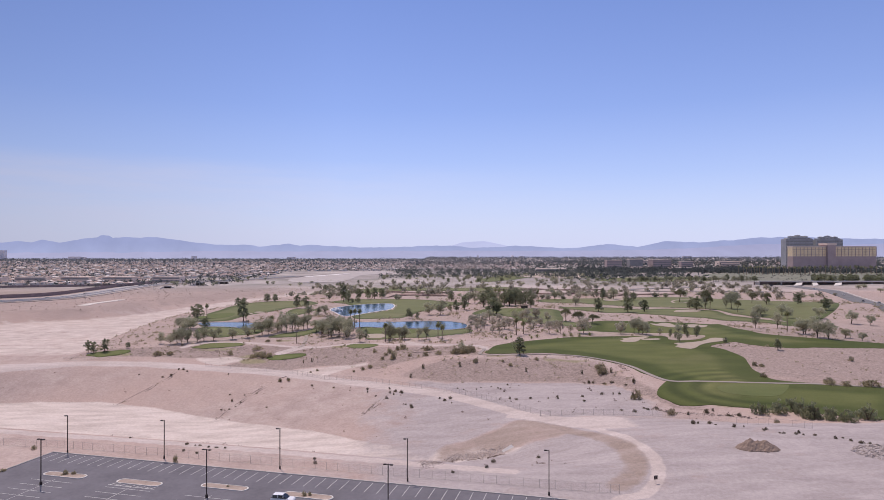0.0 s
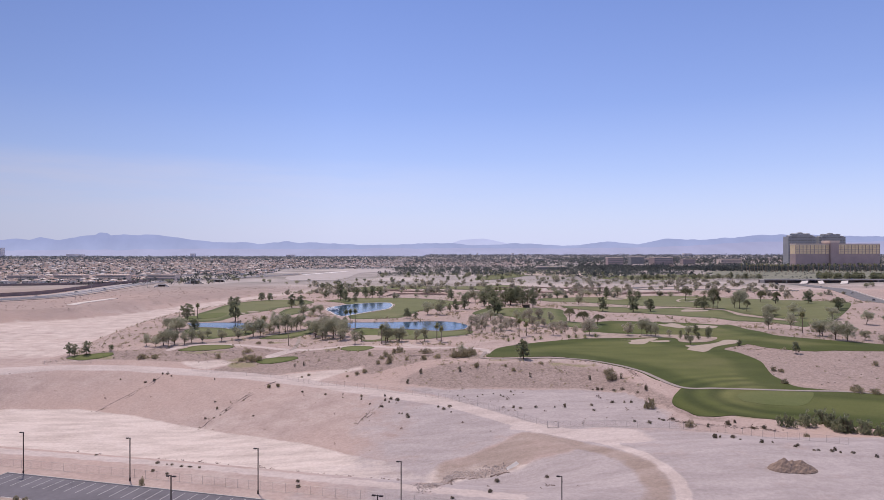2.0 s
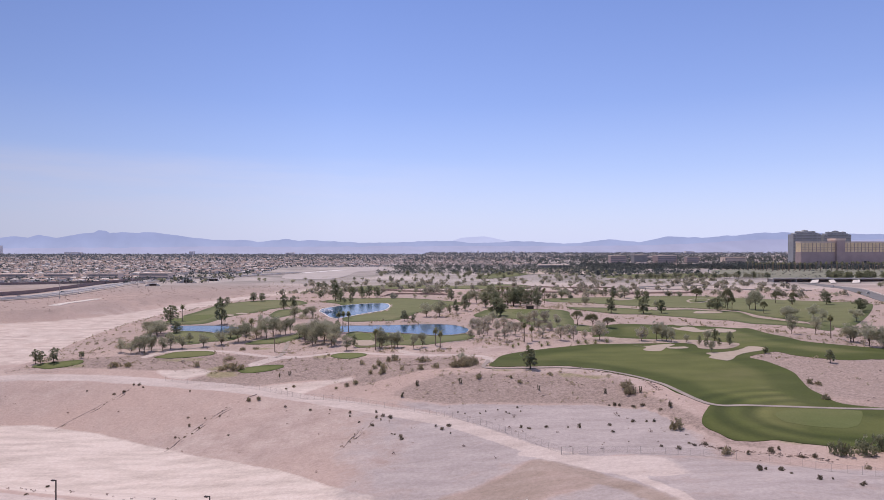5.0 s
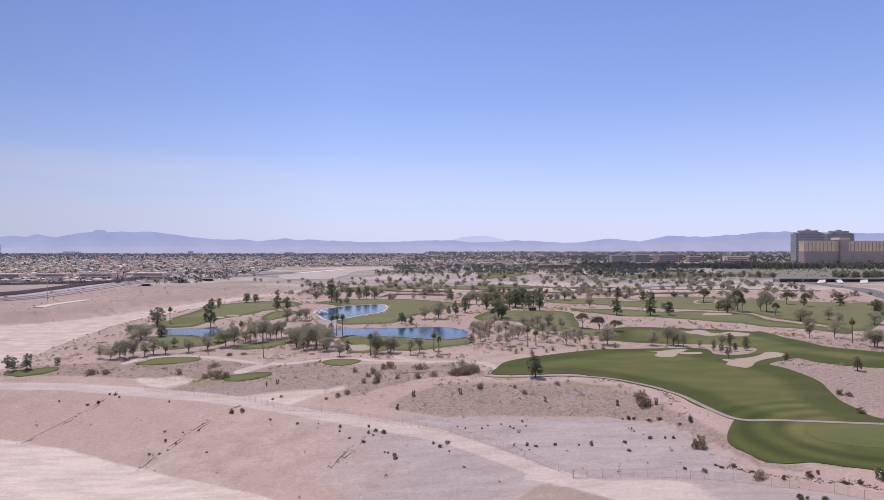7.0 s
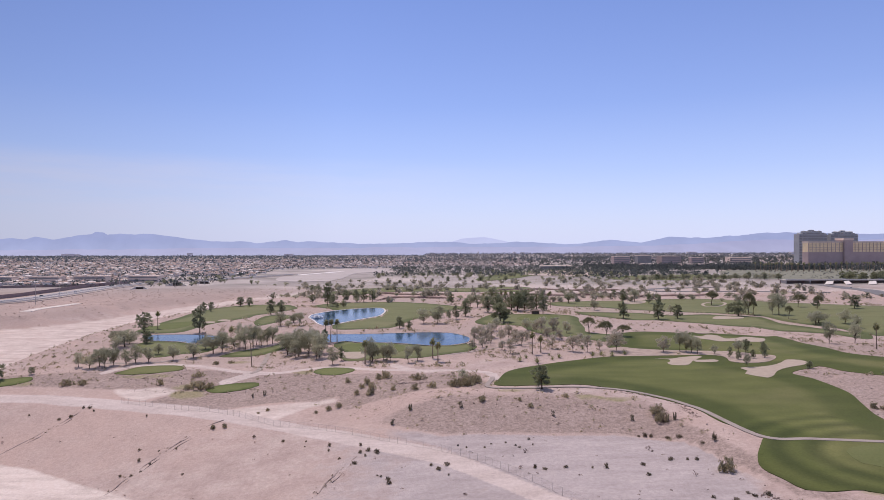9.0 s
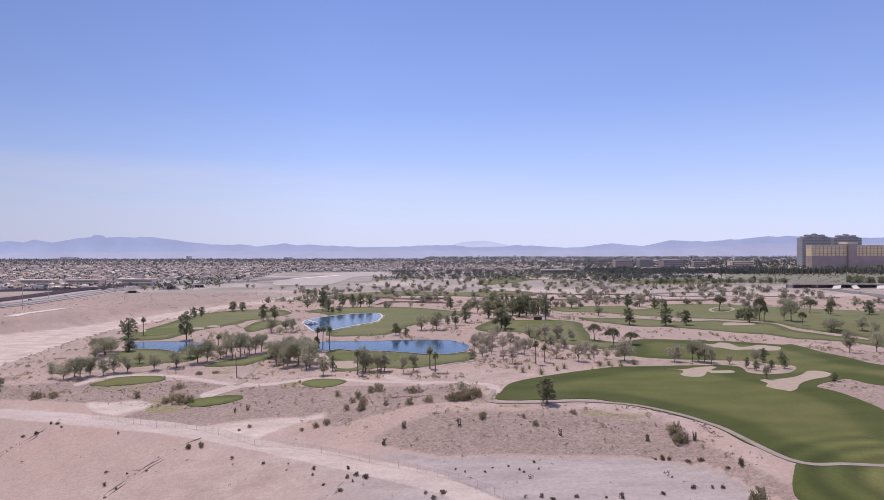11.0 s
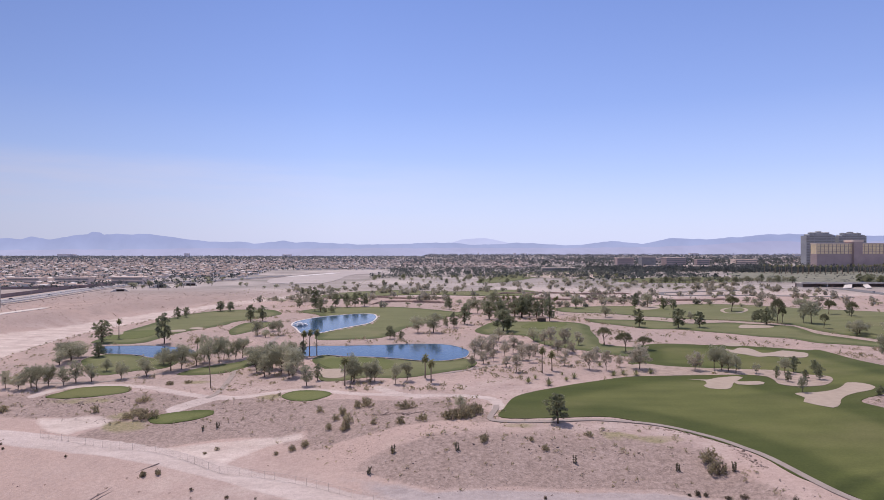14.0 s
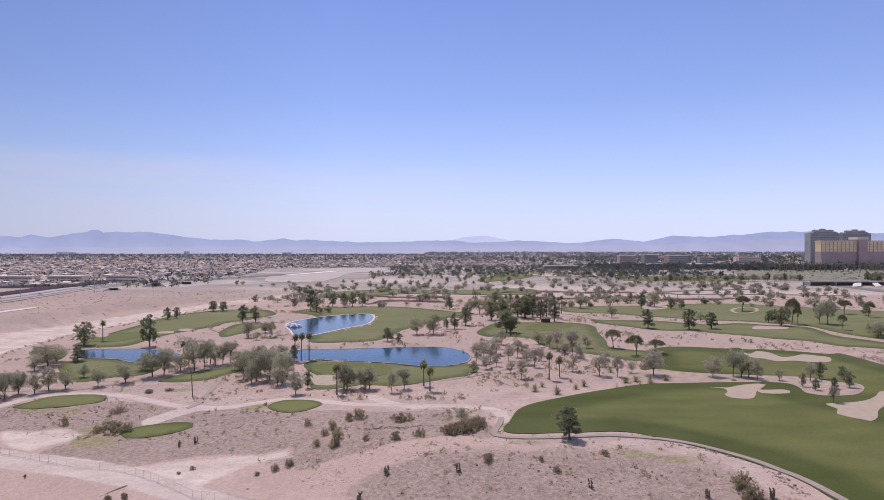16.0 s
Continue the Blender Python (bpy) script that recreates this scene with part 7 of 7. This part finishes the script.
    for x0, x1, name in ((0, 108, "wing"), (134, 272, "wing")):
        bm = bmesh.new()
        box(bm, x0, 0, -3, x1, 26, 38)
        part("podium", bm, BROWN_WALL, ob, "plain brown lower storeys")
        bm = bmesh.new()
        box(bm, x0 + 0.5, 0.5, 38, x1 - 0.5, 25.5, 65)
        wing = part(name, bm, GOLD, ob, "gold mirrored glass storeys")
        bm = bmesh.new()
        box(bm, x0 - 0.5, -0.7, 65, x1 + 0.5, 26, 69)
        part("cornice", bm, TAN_WALL, ob, "tan cornice")
        n = int((x1 - x0) / 11)
        for k in range(n + 1):
            bm = bmesh.new()
            x = x0 + (x1 - x0) * k / n
            box(bm, x - 0.6, -0.6, 38, x + 0.6, 0.4, 65)
            part("fin", bm, BROWN_WALL, ob)
        for z in (44.5, 51.5, 58.5):
            bm = bmesh.new()
            box(bm, x0, -0.3, z - 0.4, x1, 0.45, z + 0.4)
            part("floor_band", bm, BROWN_WALL, ob)
    bm = bmesh.new()
    box(bm, 108, -6, -3, 134, 30, 75)
    part("core", bm, BROWN_WALL, ob, "higher brown core")
    bm = bmesh.new()
    box(bm, 105.5, -7, 72, 136.5, 31, 78)
    part("crown_band", bm, TAN_WALL, ob, "tan crown on the core")
    return tagged(ob, "long brown hotel with gold glass and tan cornice", "hotel")


slab_hotel()


def tower(x, y, w, tall, turn):
    ob = empty("apartment_tower", x, y, 0, turn)
    steps = [(-0.5, -0.38, 0.93), (-0.38, -0.22, 0.98), (-0.22, 0.2, 1.0), (0.2, 0.38, 0.98), (0.38, 0.5, 0.94)]
    for a, b, s in steps:
        bm = bmesh.new()
        box(bm, a * w, -14, -3, b * w, 14, tall * s)
        body = part("wall", bm, GREY_WALL, ob)
        for k in range(int(tall * s / 5.2)):
            bm = bmesh.new()
            box(bm, a * w + 1, -14.6, 3 + k * 5.2, b * w - 1, -13.9, 5.2 + k * 5.2)
            part("window_band", bm, DARK_GLASS, body)
            bm = bmesh.new()
            box(bm, a * w + 0.5, -15.6, 2.2 + k * 5.2, b * w - 0.5, -14, 3 + k * 5.2)
            part("balcony", bm, GREY_WALL, body)
    for i, px in enumerate((-0.42, -0.28, -0.15, -0.02, 0.12, 0.26, 0.41)):
        base = tall * (0.93, 0.98, 1.0, 1.0, 1.0, 0.98, 0.94)[i]
        half, rise = (2.4, 3.2, 2.2, 3.6, 2.2, 3.4, 2.4)[i], (2.2, 4.6, 2.0, 6.2, 2.4, 5.0, 2.0)[i]
        bm = bmesh.new()
        box(bm, px * w - half, -15, base - 4, px * w + half, 6, base + rise)
        part("roof_house", bm, GREY_WALL, ob)
        bm = bmesh.new()
        lo = [bm.verts.new((px * w + sx * (half + 0.8), sy, base + rise)) for sx, sy in ((-1, -16), (1, -16), (1, 7), (-1, 7))]
        top = bm.verts.new((px * w, -4, base + rise + 2.6))
        for k in range(4):
            bm.faces.new((lo[k], lo[(k + 1) % 4], top))
        bm.faces.new(lo[::-1])
        part("roof_cap", bm, GREY_WALL, ob)
    return tagged(ob, "stepped grey apartment tower with balconies", "apartment tower", "twin towers")


tower(1233, 2200, 100, 103, 6)
tower(1340, 2205, 98, 101, 6)


def office(x, y, w, d, tall, storeys, mat, label):
    ob = empty("office_building", x, y, hz(x, y), float(rng.uniform(-8, 8)))
    bm = bmesh.new()
    box(bm, -w / 2, -d / 2, -2, w / 2, d / 2, tall)
    part("wall", bm, mat, ob)
    for k in range(storeys):
        z = tall * (k + 0.35) / storeys
        bm = bmesh.new()
        box(bm, -w / 2 + 1.5, -d / 2 - 0.3, z, w / 2 - 1.5, -d / 2 + 0.4, z + tall / storeys * 0.45)
        part("window_band", bm, DARK_GLASS, ob)
    bm = bmesh.new()
    box(bm, -w / 2 - 0.5, -d / 2 - 0.5, tall, w / 2 + 0.5, d / 2 + 0.5, tall + 1.2)
    part("roof", bm, TAN_WALL, ob)
    return tagged(ob, label, "office building", "offices")


office(520, 1930, 46, 30, 27, 5, BROWN_WALL, "tan office block behind trees")
office(592, 1950, 40, 30, 29, 6, DARK_GLASS, "dark glass office block behind trees")
office(672, 1960, 60, 34, 27, 5, BROWN_WALL, "brown office block behind trees")
office(742, 1930, 36, 26, 23, 4, BROWN_WALL, "brown office block behind trees")
office(560, 1800, 44, 26, 9, 2, TAN_WALL, "low tan office with a flat roof")
office(660, 1760, 60, 30, 9, 2, TAN_WALL, "low tan office with a flat roof")
office(1330, 1760, 80, 40, 26, 4, TAN_WALL, "tan block with a red tiled roof")
for x, y in ((-690, 1062), (-622, 1075), (-556, 1084), (-760, 1058), (-478, 1098)):
    office(x, y, 52, 16, 9.5, 2, TAN_WALL, "two-storey pale apartment block with dark windows")
office(280, 1640, 80, 30, 8, 1, CONCRETE, "long low hall with a pale roof")
office(990, 2200, 70, 40, 18, 3, TAN_WALL, "low tan block in the town")
office(800, 2500, 90, 40, 16, 3, TAN_WALL, "low tan block in the town")


def mid_tree(kind, x, y, h, w, group, label=""):
    return plant(kind, x, y, h, w, rng, group, label)


for k in range(42):
    mid_tree("olive" if k % 4 else "pine", 318 + 5.6 * k + rng.uniform(-2, 2), 1085 + 0.6 * k + rng.uniform(-4, 4), rng.uniform(9, 14), rng.uniform(6, 9), "row of dark trees along a road", "dark shade tree in a row along a road")
for k in range(54):
    palm(690 + 6.5 * k + rng.uniform(-1, 1), (1440, 1490)[k % 2] + 0.8 * k, rng.uniform(17, 20), rng, "row of palms", 24, 4.4, 2.6)
for k in range(70):
    x, y = rng.uniform(610, 960), rng.uniform(1030, 1120)
    if x > 0.585 * y:
        mid_tree("pine", x, y, rng.uniform(10, 16), rng.uniform(10, 14), "dark grove beyond the road", "dense dark tree in a grove")
for k in range(34):
    a = rng.uniform(0, 1)
    mid_tree("olive", 470 + 90 * a + rng.uniform(20, 70), 640 + 260 * a, rng.uniform(4, 8), rng.uniform(5, 9), "trees beside the road", "dusty green tree beside a road")
for k in range(95):
    x, y = rng.uniform(-190, 420), rng.uniform(690, 1000)
    if abs(x - 262) > 30 or y > 930 or y < 810:
        mid_tree("olive", x, y, rng.uniform(3.2, 7), rng.uniform(5, 9), "desert trees in the wash", "low dusty desert tree in a stony wash")
for k in range(150):
    x, y = rng.uniform(-190, 330), rng.uniform(1040, 1420)
    if x > -120 or y < 1090:
        mid_tree("pine" if k % 3 == 0 else "olive", x, y, rng.uniform(4, 9.5), rng.uniform(5, 9), "park trees before the town", "green park tree before the town")
for k in range(40):
    x, y = rng.uniform(-440, -200), rng.uniform(960, 1250)
    if not (-330 < x and y > 1090):
        mid_tree("olive", x, y, rng.uniform(4, 9), rng.uniform(5, 9), "trees beside the channel", "dusty tree beside a channel road")
scatter_shrubs("shrubs", np.stack([rng.uniform(-250, 460, 2600), rng.uniform(690, 1200, 2600)], 1), BUSH_LEAF, "dusty shrubs over a stony wash", (1.0, 3.4), 16, rng=rng)
# cut banks of the wash: ragged steep faces of brown soil with a flat top that runs out behind
CUT_SOIL = plain("brown_cut_soil", (0.235, 0.165, 0.14), 0.95, vary=0.35, scale=0.3)
for line in CUT_BANKS:
    c = curve_points(line, 1.6, False)
    v, f = [], []
    for i, (x, y) in enumerate(c):
        ragged = 2.4 * math.sin(i * 0.16) + 0.8 * math.sin(i * 0.53) + rng.uniform(-0.2, 0.2)
        tall = (1.7 + 0.35 * math.sin(i * 0.19) + rng.uniform(-0.15, 0.15)) * min(1, i / 8, (len(c) - 1 - i) / 8)
        z = hz(x, y)
        v += [(x, y + ragged - 0.9, z - 0.4), (x, y + ragged - 0.2, z + tall * 0.6), (x, y + ragged + 0.3, z + tall), (x, y + ragged + 7, z + tall * 0.85), (x, y + ragged + 22, z - 0.3)]
    f = [(5 * i + k, 5 * i + 5 + k, 5 * i + 6 + k, 5 * i + 1 + k) for i in range(len(c) - 1) for k in range(4)]
    tagged(mesh_object("cut_bank", v, f, CUT_SOIL, smooth_shade=True), "ragged cut bank of brown soil along a wash", "cut bank", kind="structure")
    pts = np.repeat(c, 5, 0) + rng.normal(0, 2.2, (len(c) * 5, 2))
    scatter_stones("stones", pts, STONE, "stones fallen along a cut bank", (0.3, 0.9), rng)
# pale sandy field beyond the course
drape("sand_bed", [(-262, 1100), (-300, 1240), (-288, 1352), (-252, 1564), (-190, 1760), (-136, 1700), (-138, 1565), (-185, 1438), (-180, 1200), (-195, 1100)], plain("grey_dirt", (0.42, 0.375, 0.355), 0.95, vary=0.12, scale=0.02), 0.4, 25.0, "broad pale dirt field before the town", "dirt field")
ribbon("trim", [(-290, 1325), (-270, 1392), (-250, 1450), (-230, 1520)], 14, plain("white_gravel", (0.78, 0.75, 0.72), 0.9, vary=0.08, scale=0.1), 0.9, "white gravel strip beside a dirt field", "gravel strip", 25)
drape("gravel_bed", [(500, 1130), (1050, 1150), (1400, 1500), (1300, 1640), (700, 1560), (560, 1330)], plain("planted_gravel", (0.20, 0.20, 0.15), 0.95, vary=0.3, scale=0.03), 0.4, 30.0, "gravel ground with palms below a hotel", "gravel ground")
drape("lawn", [(300, 1110), (480, 1130), (520, 1300), (380, 1290), (300, 1200)], TURF_HAZED, 0.4, 30.0, "green lawn behind a tree row, dulled for haze", "lawn")
drape("sand_bed", [(160, 1320), (240, 1260), (330, 1330), (340, 1480), (250, 1560), (180, 1440)], TRACK_MAT, 0.4, 25.0, "pale sandy mound in a park", "sandy mound")

# ---- the town ----
ROOFS = [(0.28, 0.20, 0.175), (0.40, 0.30, 0.26), (0.34, 0.25, 0.22), (0.50, 0.40, 0.35), (0.72, 0.68, 0.65)]
WALLS = [(0.58, 0.50, 0.45), (0.72, 0.68, 0.64), (0.64, 0.56, 0.51)]
ROOF_MAT = by_island("roof_tiles", ROOFS, 0.9)
WALL_MAT = by_island("stucco", WALLS, 0.9)
ROOF_ONE = by_island("roof_tiles_single", ROOFS, 0.9, obj=True)
WALL_ONE = by_island("stucco_single", WALLS, 0.9, obj=True)


def house_shape(w, d, h, r):
    """Walls with a hipped roof that overhangs: vertices, wall faces, roof faces."""
    wv = [(-w, -d, -1), (w, -d, -1), (w, d, -1), (-w, d, -1), (-w, -d, h), (w, -d, h), (w, d, h), (-w, d, h)]
    wf = [(0, 1, 5, 4), (1, 2, 6, 5), (2, 3, 7, 6), (3, 0, 4, 7)]
    e = 0.6
    rv = [(-w - e, -d - e, h), (w + e, -d - e, h), (w + e, d + e, h), (-w - e, d + e, h), (-w + d * 0.8, 0, h + r), (w - d * 0.8, 0, h + r)]
    rf = [(0, 1, 5, 4), (2, 3, 4, 5), (1, 2, 5), (3, 0, 4), (3, 2, 1, 0)]
    return wv, wf, rv, rf


HOUSE_STOCK = []
for w, d, h, r in ((4.6, 3.6, 2.6, 1.4), (5, 3.9, 4.4, 1.5), (4.4, 3.6, 4.2, 1.3), (5.6, 3.9, 2.7, 1.5)):
    wv, wf, rv, rf = house_shape(w, d, h, r)
    wm = bpy.data.meshes.new("wall")
    wm.from_pydata(wv, [], wf)
    wm.materials.append(WALL_ONE)
    rm = bpy.data.meshes.new("roof")
    rm.from_pydata(rv, [], rf)
    rm.materials.append(ROOF_ONE)
    bm = bmesh.new()
    box(bm, -1.6, -d - 0.06, 0.9, 1.6, -d + 0.05, 2.4)
    gm = bpy.data.meshes.new("window")
    bm.to_mesh(gm)
    bm.free()
    gm.materials.append(DARK_GLASS)
    HOUSE_STOCK.append((wm, rm, gm))


def house(x, y, turn):
    ob = empty("house", x, y, hz(x, y), turn)
    for key, me in zip(("wall", "roof", "window"), HOUSE_STOCK[int(rng.integers(4))]):
        o = new(key, me)
        o.parent = ob
    return tagged(ob, "stucco house with a tan hipped tile roof", "house", "houses of the town")


def in_field(x, y):
    return (x > -330) & (x < -125) & (y > 1090) & (y < 1770)


def open_land(x, y):
    """Parts of the plain with no houses: the park, the road corridor, the groves."""
    return (x > -340 - 0.1 * (y - 1000)) & (y < 1750 + 0.25 * np.maximum(0, x)) | (x > 300) & (y < 2300)


spots = []
for row in range(150):
    y = 960 + 17 * row + 0.05 * row * row
    if y > 3100:
        break
    n = int((1.55 * y + 300) / 16)
    xs = -0.78 * y - 100 + 16 * np.arange(n) + rng.uniform(-3.5, 3.5, n)
    ys = y + rng.uniform(-4, 4, n) + 8 * np.sin(xs / 90 + row)
    ok = ~open_land(xs, ys) & (xs < 0.78 * y + 150) & (rng.uniform(0, 1, n) < np.where(xs > 500, 0.24, 0.54) * np.interp(y, [1900, 3100], [1, 0.3])) & ((ys > 1290) | (xs < -500)) & (ys > 985) & ~in_field(xs, ys)
    spots += list(zip(xs[ok], ys[ok]))
spots = np.array(spots)
order = np.argsort(spots[:, 1])
near_houses, far_houses = spots[order[:260]], spots[order[260:]]
for x, y in near_houses:
    house(x, y, float(rng.choice([0, 90, 180, 8, -8])))
wvs, wfs, rvs, rfs = [], [], [], []
for k, (x, y) in enumerate(far_houses):
    wv, wf, rv, rf = house_shape(rng.uniform(3.2, 5.4), rng.uniform(2.8, 3.7), rng.choice([2.6, 4.4]), rng.uniform(1.1, 1.6))
    z = 12 * float(smooth((y - 1500) / 3600)) - 1.5
    a = rng.choice([0, 1])
    for src, fs, vs, faces in ((wv, wf, wvs, wfs), (rv, rf, rvs, rfs)):
        b = len(vs)
        vs += [((q[1], q[0]) if a else (q[0], q[1])) + (q[2],) for q in src]
        vs[b:] = [(q[0] + x, q[1] + y, q[2] + z) for q in vs[b:]]
        faces += [tuple(i + b for i in (f[::-1] if a else f)) for f in fs]
tagged(mesh_object("house_walls", wvs, wfs, WALL_MAT), "pale stucco walls of a distant town", "town", kind="stuff")
tagged(mesh_object("house_roofs", rvs, rfs, ROOF_MAT), "tan tiled roofs of a distant town", "town", kind="stuff")


def far_trees(n, x0, x1, y0, y1, sizes, keep, label, per=9, mat=None, flake=0.2):
    x, y = rng.uniform(x0, x1, n), y0 + (y1 - y0) * rng.uniform(0, 1, n) ** 1.1
    ok = (np.abs(x) < 0.8 * y + 200) & keep(x, y)
    x, y = x[ok], y[ok]
    h = rng.uniform(*sizes, len(x))
    z = np.where(y > 960, raw_height(x, y), height(x, y))
    c = np.repeat(np.stack([x, y, z + 0.5 * h], 1), per, 0)
    hh = np.repeat(h, per)
    c = c + rng.normal(0, 1, c.shape) * np.stack([hh * 0.3, hh * 0.3, hh * 0.22], 1)
    s = hh * flake
    v, f = leaf_cloud(rng, c, s * 0.4, 1, 1.0)
    v = c.repeat(4, 0) + (v - c.repeat(4, 0)) * s.repeat(4)[:, None] * 1.25
    return tagged(mesh_object("far_trees", v, f, mat or FAR_LEAF), label, "trees", kind="stuff")


far_trees(30000, -3400, 3500, 950, 3000, (4, 8.5), lambda x, y: ~open_land(x, y) & ~in_field(x, y), "dark trees between the houses of a town", 7)
far_trees(20000, -4200, 4300, 2350, 4780, (8, 14), lambda x, y: (x < 1000) | (y > 3000), "dense dark trees, tinted blue for haze, at the far edge of a town", 5, HAZED_LEAF)
far_trees(6500, 250, 3300, 1120, 3200, (6, 13), lambda x, y: (open_land(x, y) | (x > 500)) & ~((x > 480) & (y > 1120) & (y < 1490)), "dark trees of a green district", 9)
far_trees(900, 380, 900, 1560, 1850, (7, 13), lambda x, y: x > 0.2 * y, "dark trees before a row of offices", 20, None, 0.14)
far_trees(520, 480, 1300, 1130, 1480, (1.5, 3.5), lambda x, y: x > 0.5 * y - 60, "low dark planting below a palm row", 20, None, 0.14)
far_trees(330, 640, 1300, 1530, 1640, (8, 14), lambda x, y: x > 600, "green trees behind a palm row", 12)
far_trees(900, -300, 500, 1250, 1800, (5, 12), lambda x, y: open_land(x, y) & ~in_field(x, y), "park trees before a town", 34, FAR_LEAF, 0.11)


def far_block(x, y, w, tall, label):
    ob = empty("far_building", x, y, 0)
    bm = bmesh.new()
    box(bm, -w / 2, -15, -2, w / 2, 15, tall)
    part("wall", bm, HAZE_WALL, ob)
    bm = bmesh.new()
    box(bm, -w / 2 + w * 0.1, -15.5, tall * 0.2, w / 2 - w * 0.1, -15, tall * 0.9)
    part("window_band", bm, HAZE_DARK, ob)
    return tagged(ob, label, "far building", "far skyline")


# wall and glass are both washed out: haze is put into these colours
HAZE_WALL = plain("hazed_far_wall", (0.74, 0.70, 0.72), 0.9, vary=0.05, scale=0.01)
HAZE_DARK = plain("hazed_far_glass", (0.66, 0.64, 0.68), 0.9, vary=0.05, scale=0.01)
for x, y, w, h in ((-3340, 4600, 14, 85), (-3230, 4600, 90, 66), (-2680, 4600, 84, 20), (-2620, 4600, 36, 18), (-1810, 4600, 30, 24), (-1100, 4600, 60, 16), (250, 4500, 10, 30), (500, 4500, 18, 28), (560, 4500, 30, 24), (1700, 4400, 60, 26), (2300, 4200, 70, 24)):
    far_block(x, y, w, h, "hazy block on the far skyline")


# ---- the mountains on the horizon ----
def mountains(name, y, outline, colour, glow, label, rough, seed):
    xs = np.linspace(-4600, 4600, 700)
    px, pz = np.array(outline, float).T
    g = np.random.default_rng(seed)
    top = np.interp(xs, px, pz)
    for f, a in ((90, 0.8), (190, 0.6), (400, 0.4)):
        top = top + rough * a * np.interp(np.linspace(0, f, 700), np.arange(f + 1), g.uniform(-1, 1, f + 1))
    rows = 8
    v, faces = [], []
    for r in range(rows):
        k = r / (rows - 1)
        for i, x in enumerate(xs):
            fold = 6 * math.sin(x / 47 + 3 * math.sin(x / 160) + r) * (1 - k)
            v.append((x, y - 110 * (1 - k) + fold, 5 + (top[i] - 5) * k ** 0.85))
    n = len(xs)
    faces = [(r * n + i, r * n + i + 1, (r + 1) * n + i + 1, (r + 1) * n + i) for r in range(rows - 1) for i in range(n - 1)]
    # near-black slopes; their blue haze is painted in as emission
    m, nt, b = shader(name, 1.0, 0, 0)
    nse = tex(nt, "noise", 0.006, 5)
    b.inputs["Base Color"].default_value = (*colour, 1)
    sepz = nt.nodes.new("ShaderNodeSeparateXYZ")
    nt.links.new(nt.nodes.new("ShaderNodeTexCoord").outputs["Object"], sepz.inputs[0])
    # painted haze thickens downwards: the emission gets paler towards the foot
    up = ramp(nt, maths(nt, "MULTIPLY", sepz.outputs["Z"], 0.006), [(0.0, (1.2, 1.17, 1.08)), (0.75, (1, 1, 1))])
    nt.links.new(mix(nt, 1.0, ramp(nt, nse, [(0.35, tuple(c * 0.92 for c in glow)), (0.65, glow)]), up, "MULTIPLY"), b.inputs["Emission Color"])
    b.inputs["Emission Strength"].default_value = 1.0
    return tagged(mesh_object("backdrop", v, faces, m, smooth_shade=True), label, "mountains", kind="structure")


far_trees(260, -200, 460, 690, 1060, (3.5, 7), lambda x, y: x > -250, "low dusty trees scattered over a stony wash", 60, SPARSE_LEAF)


def fountain(x, y, z):
    ob = empty("fountain", x, y, z)
    bm = bmesh.new()
    tube(bm, [(0, 0, -0.3), (0, 0, 0.25)], [0.9, 0.7], 12)
    part("float", bm, CONCRETE, ob)
    for k in range(30):
        a, r, h = k * 2.39996, (2.2 if k % 3 else 5.0) * rng.uniform(0.85, 1.1), (1.9 if k % 3 else 1.1)
        bm = bmesh.new()
        tube(bm, [(r * t * math.cos(a), r * t * math.sin(a), 0.2 + 4 * h * t * (1 - t)) for t in np.linspace(0, 1, 7)], [0.12, 0.2, 0.27, 0.33, 0.37, 0.42, 0.45], 5)
        part("jet", bm, SPRAY, ob)
    return tagged(ob, "white water fountain spraying on a lake", "fountain")


SPRAY, nt, b = shader("water_spray", 0.6, 0, 0.3)
b.inputs["Base Color"].default_value, b.inputs["Alpha"].default_value = (0.9, 0.91, 0.93, 1), 0.8
fountain(-95, 556, LEVELS["far"] + 0.12)


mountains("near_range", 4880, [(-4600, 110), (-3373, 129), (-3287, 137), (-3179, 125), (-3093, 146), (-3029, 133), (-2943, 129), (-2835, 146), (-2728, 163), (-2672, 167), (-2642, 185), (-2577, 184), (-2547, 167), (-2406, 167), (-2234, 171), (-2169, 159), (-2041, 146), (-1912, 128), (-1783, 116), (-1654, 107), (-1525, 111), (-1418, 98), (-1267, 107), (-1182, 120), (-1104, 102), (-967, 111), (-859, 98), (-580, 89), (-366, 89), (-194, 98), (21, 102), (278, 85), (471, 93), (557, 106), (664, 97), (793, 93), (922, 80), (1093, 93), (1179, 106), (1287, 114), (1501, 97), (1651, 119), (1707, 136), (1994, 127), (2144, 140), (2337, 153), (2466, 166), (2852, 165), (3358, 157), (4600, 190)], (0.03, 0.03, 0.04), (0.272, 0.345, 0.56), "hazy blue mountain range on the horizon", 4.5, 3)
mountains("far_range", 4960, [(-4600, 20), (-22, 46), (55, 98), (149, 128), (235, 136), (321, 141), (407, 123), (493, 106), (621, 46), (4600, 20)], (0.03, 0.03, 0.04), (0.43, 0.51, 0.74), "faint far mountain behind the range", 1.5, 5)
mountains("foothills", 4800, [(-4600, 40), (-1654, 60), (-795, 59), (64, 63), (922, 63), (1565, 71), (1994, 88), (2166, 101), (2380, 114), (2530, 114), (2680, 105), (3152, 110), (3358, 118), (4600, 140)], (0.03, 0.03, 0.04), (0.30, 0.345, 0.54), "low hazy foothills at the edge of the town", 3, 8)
